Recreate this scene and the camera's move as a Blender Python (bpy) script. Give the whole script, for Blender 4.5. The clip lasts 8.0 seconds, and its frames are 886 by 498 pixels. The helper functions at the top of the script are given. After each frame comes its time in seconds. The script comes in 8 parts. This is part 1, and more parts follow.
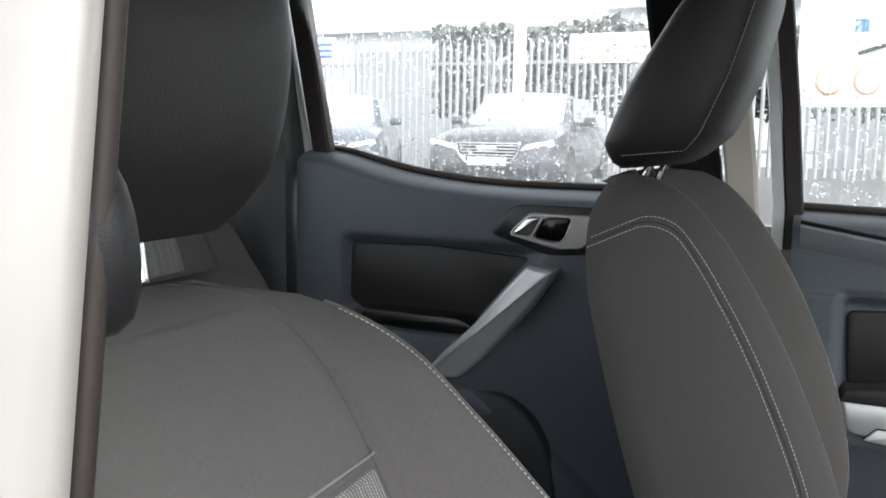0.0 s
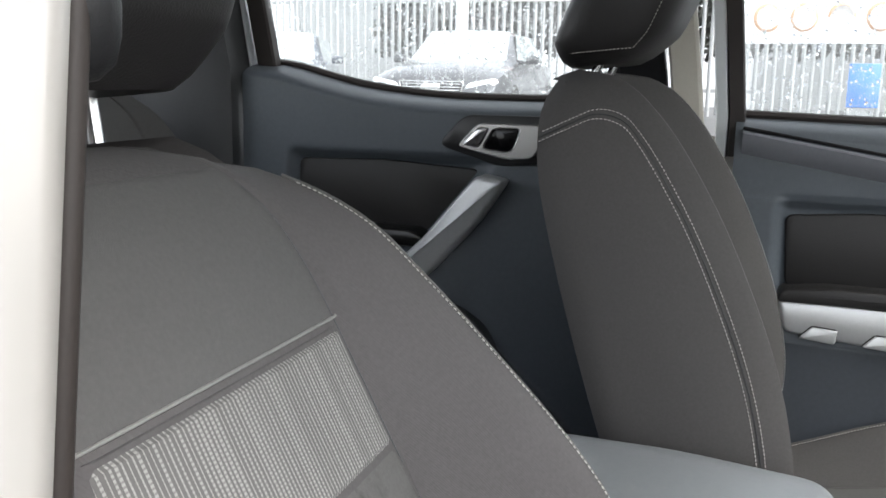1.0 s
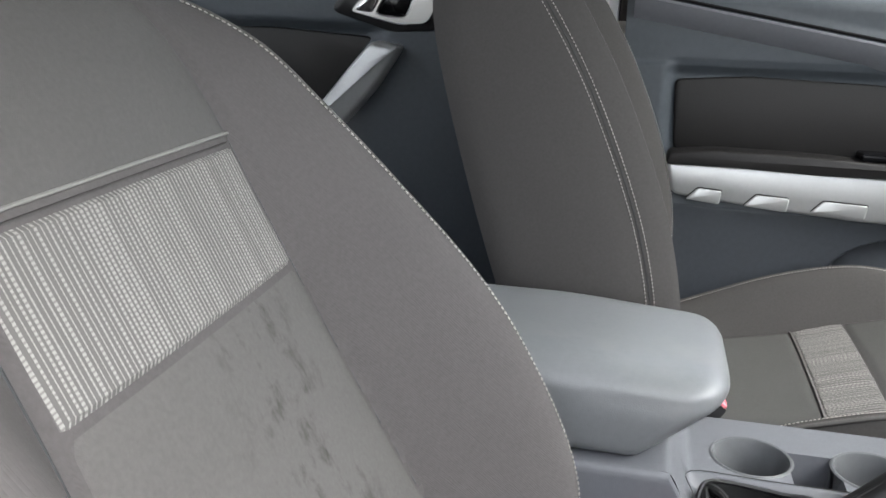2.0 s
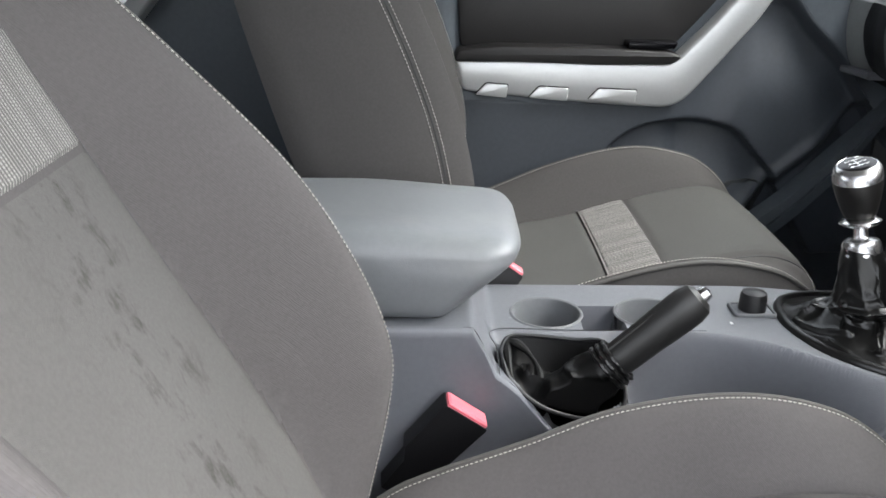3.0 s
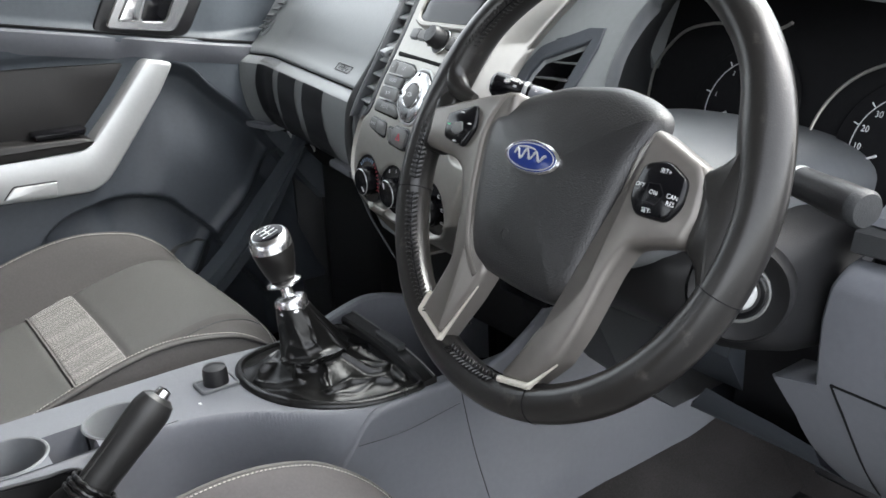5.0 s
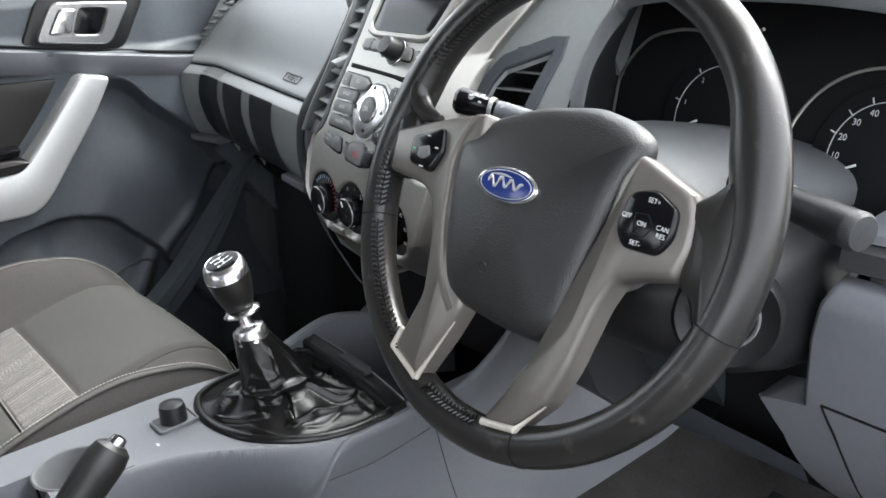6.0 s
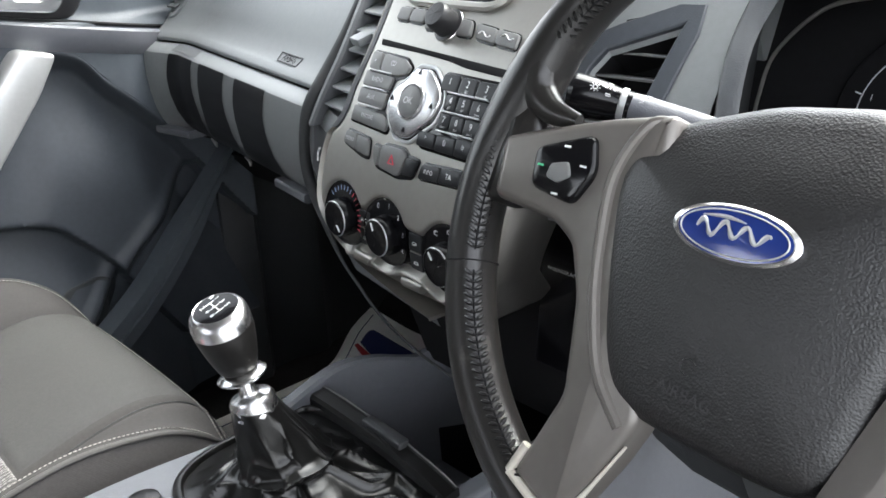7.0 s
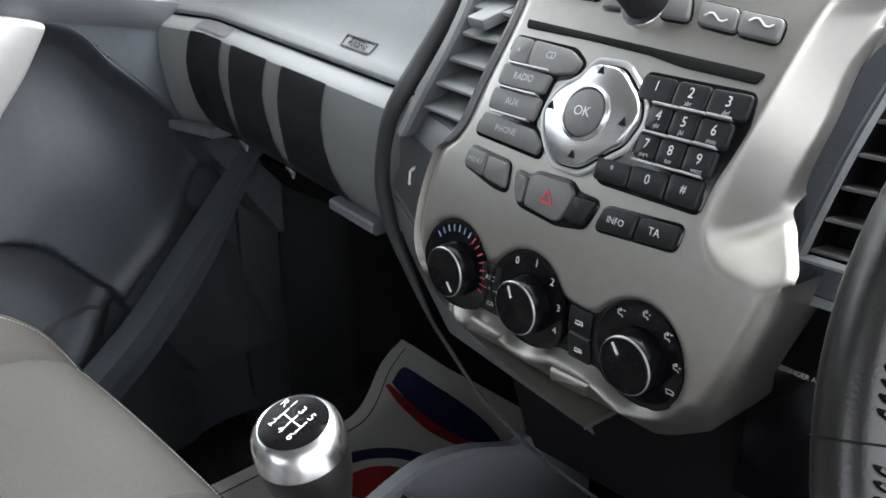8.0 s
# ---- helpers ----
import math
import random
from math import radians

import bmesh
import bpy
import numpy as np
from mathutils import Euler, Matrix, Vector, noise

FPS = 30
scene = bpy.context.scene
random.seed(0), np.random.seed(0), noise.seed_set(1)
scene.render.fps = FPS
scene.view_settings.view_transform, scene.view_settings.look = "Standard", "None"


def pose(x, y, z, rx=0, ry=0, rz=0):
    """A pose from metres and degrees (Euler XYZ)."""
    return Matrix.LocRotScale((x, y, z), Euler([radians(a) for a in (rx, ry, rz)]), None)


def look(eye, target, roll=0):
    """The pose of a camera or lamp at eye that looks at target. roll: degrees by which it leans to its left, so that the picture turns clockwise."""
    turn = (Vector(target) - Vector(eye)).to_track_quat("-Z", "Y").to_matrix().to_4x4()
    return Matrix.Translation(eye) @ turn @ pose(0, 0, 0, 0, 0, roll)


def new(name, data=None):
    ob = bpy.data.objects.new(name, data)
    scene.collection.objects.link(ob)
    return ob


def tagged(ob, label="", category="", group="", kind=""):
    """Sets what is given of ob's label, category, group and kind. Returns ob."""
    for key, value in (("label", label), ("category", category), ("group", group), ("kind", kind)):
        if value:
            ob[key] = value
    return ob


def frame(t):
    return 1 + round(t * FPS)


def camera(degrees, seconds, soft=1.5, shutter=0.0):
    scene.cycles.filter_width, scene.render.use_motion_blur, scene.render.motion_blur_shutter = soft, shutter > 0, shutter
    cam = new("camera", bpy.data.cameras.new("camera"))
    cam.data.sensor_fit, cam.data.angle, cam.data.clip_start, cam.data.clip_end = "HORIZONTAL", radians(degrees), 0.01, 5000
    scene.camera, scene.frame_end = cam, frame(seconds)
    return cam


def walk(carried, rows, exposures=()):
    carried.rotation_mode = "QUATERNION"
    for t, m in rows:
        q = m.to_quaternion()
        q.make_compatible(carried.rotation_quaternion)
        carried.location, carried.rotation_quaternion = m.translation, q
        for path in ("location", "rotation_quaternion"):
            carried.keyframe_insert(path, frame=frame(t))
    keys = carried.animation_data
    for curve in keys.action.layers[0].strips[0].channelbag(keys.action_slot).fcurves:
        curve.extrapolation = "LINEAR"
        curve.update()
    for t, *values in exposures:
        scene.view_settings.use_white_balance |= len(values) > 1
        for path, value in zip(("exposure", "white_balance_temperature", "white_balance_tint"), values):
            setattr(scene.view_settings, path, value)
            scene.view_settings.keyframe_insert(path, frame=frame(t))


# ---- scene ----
cam = camera(53.6, 8.0, soft=1.6)
PATH = [
    (0, (0.029, -0.074, 1.542), (-0.756, 1.747, 1.285), 0.9),
    (0.5, (0.027, -0.083, 1.515), (-0.7, 1.753, 1.196), 0.9),
    (1, (0.025, -0.093, 1.484), (-0.632, 1.757, 1.103), 0.9),
    (1.2, (0.023, -0.094, 1.467), (-0.598, 1.761, 1.05), 1.2),
    (2.3, (0.029, -0.107, 1.398), (-0.274, 1.763, 0.757), 1.3),
    (2.5, (0.037, -0.123, 1.386), (-0.184, 1.747, 0.709), 1.1),
    (3, (0.042, -0.149, 1.375), (0.061, 1.719, 0.66), 0.6),
    (3.5, (0.044, -0.19, 1.376), (0.362, 1.644, 0.644), 1.3),
    (4, (0.043, -0.215, 1.374), (0.695, 1.527, 0.639), 1.4),
    (4.5, (0.085, -0.218, 1.411), (1.032, 1.411, 0.739), -1.4),
    (5, (0.096, -0.177, 1.462), (1.176, 1.363, 0.781), -2.7),
    (6.5, (0.15, -0.031, 1.482), (1.347, 1.399, 0.76), -3.7),
    (7, (0.203, 0.155, 1.436), (1.444, 1.539, 0.697), -2.5),
    (7.5, (0.243, 0.318, 1.411), (1.503, 1.684, 0.672), -1.1),
    (8, (0.288, 0.44, 1.389), (1.564, 1.786, 0.642), 0.4),
]
walk(cam, [(t, look(eye, target, roll)) for t, eye, target, roll in PATH],
     exposures=[(0.0, 2.5), (1.2, 2.5), (2.5, 2.75), (3.5, 2.8), (4.0, 2.88), (5.0, 2.98), (6.5, 3.15), (7.0, 3.26), (7.5, 3.25), (8.0, 3.22)])

# ---- light: an overcast sky over an open car park ----
world = bpy.data.worlds.new("sky")
scene.world = world
world.use_nodes = True
wn = world.node_tree
sky = wn.nodes.new("ShaderNodeTexSky")
sky.sky_type, sky.sun_disc = "NISHITA", False
sky.sun_elevation, sky.sun_rotation = radians(52), radians(100)
sky.dust_density, sky.air_density = 3.0, 1.0
grey = wn.nodes.new("ShaderNodeHueSaturation")
grey.inputs["Saturation"].default_value = 0.22
wn.links.new(sky.outputs[0], grey.inputs["Color"])
bg = wn.nodes["Background"]
wn.links.new(grey.outputs[0], bg.inputs["Color"])
bg.inputs["Strength"].default_value = 0.15
sun = new("sun", bpy.data.lights.new("sun", "SUN"))
sun.data.energy, sun.data.angle, sun.data.color = 0.5, radians(50), (1.0, 0.98, 0.95)
sun.matrix_world = look((4.0, 0.1, 5.5), (0.3, 0.75, 0.8))


# ---- materials ----
def material(name, colour, rough=0.6, metal=0.0, vary=0.12, scale=30.0, bump=0.0, bscale=900.0, coat=0.0,
             spec=0.5, stretch=(1, 1, 1), wear=None, kind="noise"):
    """A surface with tone varying at two scales and a fine relief."""
    m = bpy.data.materials.new(name)
    m.use_nodes = True
    nt = m.node_tree
    N, L = nt.nodes, nt.links
    b = N["Principled BSDF"]
    tc = N.new("ShaderNodeTexCoord")
    mp = N.new("ShaderNodeMapping")
    mp.inputs["Scale"].default_value = stretch
    L.new(tc.outputs["Object"], mp.inputs["Vector"])
    big = N.new("ShaderNodeTexNoise")
    big.inputs["Scale"].default_value, big.inputs["Detail"].default_value = scale * 0.25, 4
    fine = N.new("ShaderNodeTexNoise")
    fine.inputs["Scale"].default_value, fine.inputs["Detail"].default_value = scale * 12, 3
    L.new(mp.outputs[0], big.inputs["Vector"])
    L.new(mp.outputs[0], fine.inputs["Vector"])
    add = N.new("ShaderNodeMath")
    add.operation = "ADD"
    L.new(big.outputs["Fac"], add.inputs[0])
    L.new(fine.outputs["Fac"], add.inputs[1])
    rng = N.new("ShaderNodeMapRange")
    rng.inputs["From Min"].default_value, rng.inputs["From Max"].default_value = 0.6, 1.4
    L.new(add.outputs[0], rng.inputs["Value"])
    mix = N.new("ShaderNodeMix")
    mix.data_type = "RGBA"
    lo = [c * (1 - vary) for c in colour]
    hi = [min(1, c * (1 + vary)) for c in colour]
    mix.inputs["A"].default_value, mix.inputs["B"].default_value = (*lo, 1), (*hi, 1)
    L.new(rng.outputs[0], mix.inputs["Factor"])
    last = mix.outputs["Result"]
    if wear:
        wcol, wscale, wlow, whigh = wear
        wt = N.new("ShaderNodeTexNoise")
        wt.inputs["Scale"].default_value, wt.inputs["Detail"].default_value, wt.inputs["Roughness"].default_value = wscale, 6, 0.65
        L.new(mp.outputs[0], wt.inputs["Vector"])
        wr = N.new("ShaderNodeMapRange")
        wr.inputs["From Min"].default_value, wr.inputs["From Max"].default_value = wlow, whigh
        L.new(wt.outputs["Fac"], wr.inputs["Value"])
        wm = N.new("ShaderNodeMix")
        wm.data_type = "RGBA"
        wm.inputs["B"].default_value = (*wcol, 1)
        L.new(wr.outputs[0], wm.inputs["Factor"])
        L.new(last, wm.inputs["A"])
        last = wm.outputs["Result"]
    L.new(last, b.inputs["Base Color"])
    rr = N.new("ShaderNodeMapRange")
    rr.inputs["To Min"].default_value, rr.inputs["To Max"].default_value = max(0.02, rough * 0.88), min(1, rough * 1.12)
    L.new(big.outputs["Fac"], rr.inputs["Value"])
    L.new(rr.outputs[0], b.inputs["Roughness"])
    b.inputs["Metallic"].default_value = metal
    b.inputs["Specular IOR Level"].default_value = spec
    b.inputs["Coat Weight"].default_value, b.inputs["Coat Roughness"].default_value = coat, 0.08
    if bump:
        if kind == "grain":
            t = N.new("ShaderNodeTexVoronoi")
            t.feature = "SMOOTH_F1"
            t.inputs["Scale"].default_value = bscale
            src = t.outputs["Distance"]
        elif kind == "weave":                             # fine cross ribs up the seat
            sp = N.new("ShaderNodeSeparateXYZ")
            L.new(mp.outputs[0], sp.inputs[0])
            sm = N.new("ShaderNodeMath")
            sm.operation = "ADD"
            L.new(sp.outputs["X"], sm.inputs[0])
            L.new(sp.outputs["Z"], sm.inputs[1])
            cb = N.new("ShaderNodeCombineXYZ")
            L.new(sm.outputs[0], cb.inputs["X"])
            L.new(sp.outputs["Y"], cb.inputs["Y"])
            t = N.new("ShaderNodeTexWave")
            t.bands_direction = "X"
            t.inputs["Scale"].default_value, t.inputs["Distortion"].default_value = bscale, 6.0
            t.inputs["Detail"].default_value, t.inputs["Detail Scale"].default_value = 2.0, 1.5
            src = t.outputs["Fac"]
        else:
            t = N.new("ShaderNodeTexNoise")
            t.inputs["Scale"].default_value, t.inputs["Detail"].default_value = bscale, 2
            src = t.outputs["Fac"]
        L.new(cb.outputs[0] if kind == "weave" else mp.outputs[0], t.inputs["Vector"])
        bp = N.new("ShaderNodeBump")
        bp.inputs["Strength"].default_value, bp.inputs["Distance"].default_value = bump, 0.001
        L.new(src, bp.inputs["Height"])
        L.new(bp.outputs[0], b.inputs["Normal"])
    return m


def striped(name):
    """The ribbed woven inserts: pale dotted ribs of uneven weight on grey, running up the seat."""
    m = bpy.data.materials.new(name)
    m.use_nodes = True
    nt = m.node_tree
    N, L = nt.nodes, nt.links
    b = N["Principled BSDF"]
    tc = N.new("ShaderNodeTexCoord")
    sep = N.new("ShaderNodeSeparateXYZ")
    L.new(tc.outputs["Object"], sep.inputs[0])

    def math_node(op, a, v):
        n = N.new("ShaderNodeMath")
        n.operation = op
        for i, x in enumerate((a, v)):
            if hasattr(x, "is_linked"):
                L.new(x, n.inputs[i])
            else:
                n.inputs[i].default_value = x
        return n.outputs[0]

    rib = math_node("MULTIPLY", sep.outputs["Y"], 1 / 0.0039)
    saw = math_node("FRACT", rib, 0.0)
    tri = math_node("ABSOLUTE", math_node("SUBTRACT", saw, 0.5), 0.0)
    number = math_node("FLOOR", rib, 0.0)
    wn_ = N.new("ShaderNodeTexWhiteNoise")
    wn_.noise_dimensions = "1D"
    L.new(number, wn_.inputs["W"])
    along = math_node("SUBTRACT", math_node("MULTIPLY", sep.outputs["Z"], 1 / 0.0037), math_node("MULTIPLY", sep.outputs["X"], 1 / 0.0037))
    bead = math_node("ABSOLUTE", math_node("SUBTRACT", math_node("FRACT", math_node("ADD", along, wn_.outputs["Value"]), 0), 0.5), 0)
    thread = math_node("LESS_THAN", tri, math_node("ADD", 0.10, math_node("MULTIPLY", wn_.outputs["Value"], 0.22)))
    dotted = math_node("GREATER_THAN", wn_.outputs["Value"], 0.38)          # beaded threads among plain ones
    dots = math_node("GREATER_THAN", bead, 0.17)
    keep = math_node("MAXIMUM", dots, math_node("SUBTRACT", 0.95, math_node("MULTIPLY", dotted, 0.45)))
    light = math_node("MULTIPLY", thread, math_node("MULTIPLY", keep, math_node("ADD", 0.66, math_node("MULTIPLY", bead, 0.6))))
    mix = N.new("ShaderNodeMix")
    mix.data_type = "RGBA"
    mix.inputs["A"].default_value, mix.inputs["B"].default_value = (0.128, 0.124, 0.120, 1), (0.33, 0.322, 0.306, 1)
    L.new(light, mix.inputs["Factor"])
    L.new(mix.outputs["Result"], b.inputs["Base Color"])
    b.inputs["Roughness"].default_value = 0.9
    b.inputs["Specular IOR Level"].default_value = 0.15
    bp = N.new("ShaderNodeBump")
    bp.inputs["Strength"].default_value, bp.inputs["Distance"].default_value = 0.7, 0.0015
    L.new(light, bp.inputs["Height"])
    L.new(bp.outputs[0], b.inputs["Normal"])
    return m


def glass_material(name, tint=(0.93, 0.97, 0.96)):
    m = bpy.data.materials.new(name)
    m.use_nodes = True
    N, L = m.node_tree.nodes, m.node_tree.links
    out = N["Material Output"]
    tr, gl = N.new("ShaderNodeBsdfTransparent"), N.new("ShaderNodeBsdfGlossy")
    tr.inputs["Color"].default_value = (*tint, 1)
    gl.inputs["Roughness"].default_value = 0.02
    fr, mx = N.new("ShaderNodeFresnel"), N.new("ShaderNodeMixShader")
    fr.inputs["IOR"].default_value = 1.35
    L.new(fr.outputs[0], mx.inputs[0])
    L.new(tr.outputs[0], mx.inputs[1])
    L.new(gl.outputs[0], mx.inputs[2])
    L.new(mx.outputs[0], out.inputs["Surface"])
    return m


M_FABRIC = material("seat fabric", (0.100, 0.097, 0.095), 0.95, vary=0.10, scale=25, bump=0.5, bscale=1400, spec=0.15)
M_BOLSTER = material("bolster fabric", (0.090, 0.0845, 0.084), 0.9, vary=0.12, scale=25, bump=0.16, bscale=170, spec=0.2, kind="weave")
M_STAINED = material("stained seat fabric", (0.112, 0.108, 0.105), 0.95, vary=0.12, scale=25, bump=0.5, bscale=1400, spec=0.15)


def smudge(m, colour, y, spread, stretch, scale, low, high):
    """Rubbed-in streaks gathered about one line down the seat."""
    N, L = m.node_tree.nodes, m.node_tree.links
    sock = N["Principled BSDF"].inputs["Base Color"]
    clean = sock.links[0].from_socket
    tc, sep, mp = N.new("ShaderNodeTexCoord"), N.new("ShaderNodeSeparateXYZ"), N.new("ShaderNodeMapping")
    L.new(tc.outputs["Object"], sep.inputs[0])
    L.new(tc.outputs["Object"], mp.inputs["Vector"])
    mp.inputs["Scale"].default_value = stretch
    nz = N.new("ShaderNodeTexNoise")
    nz.inputs["Scale"].default_value, nz.inputs["Detail"].default_value, nz.inputs["Roughness"].default_value = scale, 7, 0.7
    L.new(mp.outputs[0], nz.inputs["Vector"])
    rg, cut, mul, mx = N.new("ShaderNodeMapRange"), N.new("ShaderNodeMapRange"), N.new("ShaderNodeMath"), N.new("ShaderNodeMix")
    mul.operation, mx.data_type = "MULTIPLY", "RGBA"
    dist = N.new("ShaderNodeMath")
    dist.operation = "SUBTRACT"
    dist.inputs[1].default_value = y
    L.new(sep.outputs["Y"], dist.inputs[0])
    ab = N.new("ShaderNodeMath")
    ab.operation = "ABSOLUTE"
    L.new(dist.outputs[0], ab.inputs[0])
    rg.inputs["From Min"].default_value, rg.inputs["From Max"].default_value = spread * 1.5, spread * 0.4
    L.new(ab.outputs[0], rg.inputs["Value"])
    cut.inputs["From Min"].default_value, cut.inputs["From Max"].default_value = low, high
    L.new(nz.outputs["Fac"], cut.inputs["Value"])
    L.new(rg.outputs[0], mul.inputs[0])
    L.new(cut.outputs[0], mul.inputs[1])
    mx.inputs["B"].default_value = (*colour, 1)
    L.new(mul.outputs[0], mx.inputs["Factor"])
    L.new(clean, mx.inputs["A"])
    L.new(mx.outputs["Result"], sock)


smudge(M_STAINED, (0.060, 0.056, 0.053), 0.385, 0.055, (1.0, 1.0, 0.38), 46, 0.53, 0.68)
M_SPOTTED = material("spotted seat fabric", (0.104, 0.100, 0.096), 0.95, vary=0.12, scale=25, bump=0.5, bscale=1400, spec=0.15, wear=((0.058, 0.055, 0.052), 42, 0.655, 0.70))
# M_BOLSTER and M_FABRIC again, darkened: the passenger side's dimmer light in the colour
M_SIDECLOTH = material("shaded bolster fabric", (0.070, 0.067, 0.065), 0.9, vary=0.12, scale=25, bump=0.16, bscale=170, spec=0.2, kind="weave")
M_CLOTH = material("shaded seat fabric", (0.086, 0.086, 0.083), 0.95, vary=0.10, scale=25, bump=0.5, bscale=1400, spec=0.15)
M_VINYL = material("black seat vinyl", (0.014, 0.013, 0.013), 0.5, vary=0.15, scale=20, bump=0.25, bscale=700, kind="grain", spec=0.4)
M_STRIPE = striped("striped insert")
M_THREAD = material("pale thread", (0.42, 0.40, 0.37), 0.8, vary=0.2)
M_WELT = material("pale grey welt", (0.21, 0.205, 0.195), 0.8)
M_PIPE = material("grey piping", (0.08, 0.077, 0.073), 0.7)
M_GREY = material("slate grey plastic", (0.132, 0.138, 0.153), 0.46, vary=0.07, scale=12, bump=0.22, bscale=1100, kind="grain", spec=0.45)
M_DASH = material("dark slate plastic", (0.112, 0.118, 0.124), 0.45, vary=0.08, scale=12, bump=0.25, bscale=1000, kind="grain", spec=0.45)
M_FASCIA = material("light slate fascia plastic", (0.185, 0.196, 0.200), 0.44, vary=0.07, scale=12, bump=0.2, bscale=1000, kind="grain", spec=0.6)
M_ARM = material("grey armrest vinyl", (0.172, 0.180, 0.190), 0.40, vary=0.06, scale=14, bump=0.15, bscale=900, kind="grain", spec=0.5,
                 wear=((0.20, 0.205, 0.21), 10, 0.55, 0.8))
M_DOOR = material("blue grey door plastic", (0.074, 0.086, 0.099), 0.5, vary=0.1, scale=10, bump=0.25, bscale=1000, kind="grain", spec=0.45,
                  wear=((0.07, 0.08, 0.09), 14, 0.68, 0.85))
# M_DOOR again, darker: the lower door's shade is put into the colour
M_DOORLOW = material("shaded blue grey door plastic", (0.049, 0.056, 0.066), 0.45, vary=0.12, scale=10, bump=0.25, bscale=1000, kind="grain", spec=0.4)
M_BLACK = material("black plastic", (0.007, 0.007, 0.008), 0.42, vary=0.15, scale=15, bump=0.12, bscale=900, kind="grain")
M_HOOD = material("dark hood plastic", (0.028, 0.03, 0.032), 0.55, vary=0.12, scale=14, bump=0.25, bscale=1000, kind="grain")
M_COWL = material("charcoal column plastic", (0.011, 0.0112, 0.012), 0.46, vary=0.12, scale=14, bump=0.15, bscale=1000, kind="grain", spec=0.3)
M_BOOT = material("soft black leather", (0.005, 0.005, 0.005), 0.42, vary=0.3, scale=18, bump=0.2, bscale=700, kind="grain", spec=0.2)
M_DISC = material("satin black disc", (0.005, 0.005, 0.006), 0.16, vary=0.2, spec=0.14)
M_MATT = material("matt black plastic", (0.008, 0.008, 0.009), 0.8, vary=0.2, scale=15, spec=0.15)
M_BAND = material("satin black band", (0.010, 0.0105, 0.012), 0.36, vary=0.12, scale=20, bump=0.1, bscale=1000, kind="grain", spec=0.35)
M_GLOSS = material("gloss black plastic", (0.004, 0.004, 0.005), 0.16, vary=0.2, coat=0.0, spec=0.3)
M_LEATHER = material("black leather", (0.005, 0.005, 0.005), 0.3, vary=0.2, scale=18, bump=0.15, bscale=900, kind="grain", spec=0.5)
M_KNOB = material("dark satin metal", (0.035, 0.034, 0.033), 0.40, metal=0.8, vary=0.1, scale=20)
M_GAITER = material("soft glossy black leather", (0.004, 0.004, 0.004), 0.28, vary=0.2, scale=18, bump=0.08, bscale=800, kind="grain", spec=0.45)
M_GRIP = material("satin black grip leather", (0.012, 0.012, 0.012), 0.42, vary=0.2, scale=18, bump=0.12, bscale=900, kind="grain", spec=0.5)
M_WHEEL = material("worn black leather rim", (0.013, 0.0122, 0.0115), 0.29, vary=0.25, scale=16, bump=0.07, bscale=900, kind="grain", spec=0.5,
                   wear=((0.06, 0.055, 0.05), 46, 0.60, 0.74))
M_PAD = material("grained airbag cover", (0.0065, 0.0065, 0.007), 0.42, vary=0.12, scale=12, bump=0.3, bscale=900, kind="grain", spec=0.7)
M_SILVER = material("satin silver paint", (0.46, 0.47, 0.47), 0.34, metal=0.45, vary=0.05, scale=14, wear=((0.2, 0.2, 0.2), 45, 0.72, 0.8))
M_STACK = material("titanium grey paint", (0.36, 0.350, 0.325), 0.42, metal=0.92, vary=0.05, scale=10, bump=0.05, bscale=1500)
M_EDGE = material("cream polished edge", (0.60, 0.57, 0.50), 0.3, metal=0.35, vary=0.08, scale=30)
M_SPOKE = material("bronze grey paint", (0.158, 0.147, 0.135), 0.36, metal=0.45, vary=0.06, scale=12)
M_CHROME = material("bright chrome", (0.74, 0.74, 0.74), 0.22, metal=1.0, vary=0.04)
M_BRUSH = material("brushed aluminium", (0.62, 0.62, 0.63), 0.26, metal=1.0, vary=0.1, scale=20, stretch=(1, 1, 12))
M_BUTTON = material("grey button rubber", (0.135, 0.137, 0.135), 0.45, vary=0.08, scale=20)
M_KEY = material("black key plastic", (0.012, 0.013, 0.015), 0.38, vary=0.1, scale=20, spec=0.28)
M_PRINT = material("white print", (0.72, 0.73, 0.73), 0.5, vary=0.04)
M_FAINT = material("grey print", (0.5, 0.51, 0.52), 0.5, vary=0.04)
M_CARPET = material("black carpet", (0.024, 0.0225, 0.0225), 1.0, vary=0.5, scale=40, bump=1.0, bscale=500, spec=0.05)
M_COLD = material("pale blue print", (0.30, 0.42, 0.62), 0.5, vary=0.04)
M_GREEN = material("green print", (0.10, 0.55, 0.28), 0.5, vary=0.04)
M_RED = material("red plastic", (0.62, 0.06, 0.09), 0.4, vary=0.06)
M_PINK = material("faded red buckle button", (0.72, 0.16, 0.20), 0.45, vary=0.08)
M_BLUE = material("blue enamel", (0.012, 0.03, 0.17), 0.15, vary=0.06, coat=0.6)
M_PAINT = material("white car paint", (0.275, 0.262, 0.245), 0.3, vary=0.03, scale=4, coat=0.5)
M_FRAME = material("pale door frame paint", (0.55, 0.58, 0.59), 0.35, vary=0.04, coat=0.3)
M_CREAM = material("cream pillar trim", (0.46, 0.44, 0.38), 0.6, vary=0.05)
M_RUBBER = material("black rubber seal", (0.018, 0.013, 0.011), 0.6, vary=0.2)
M_HEAD = material("grey headlining", (0.35, 0.34, 0.32), 0.95, vary=0.06, bump=0.3)
M_PAPER = material("white paper mat", (0.84, 0.83, 0.79), 0.8, vary=0.05, scale=10, bump=0.15, bscale=60)
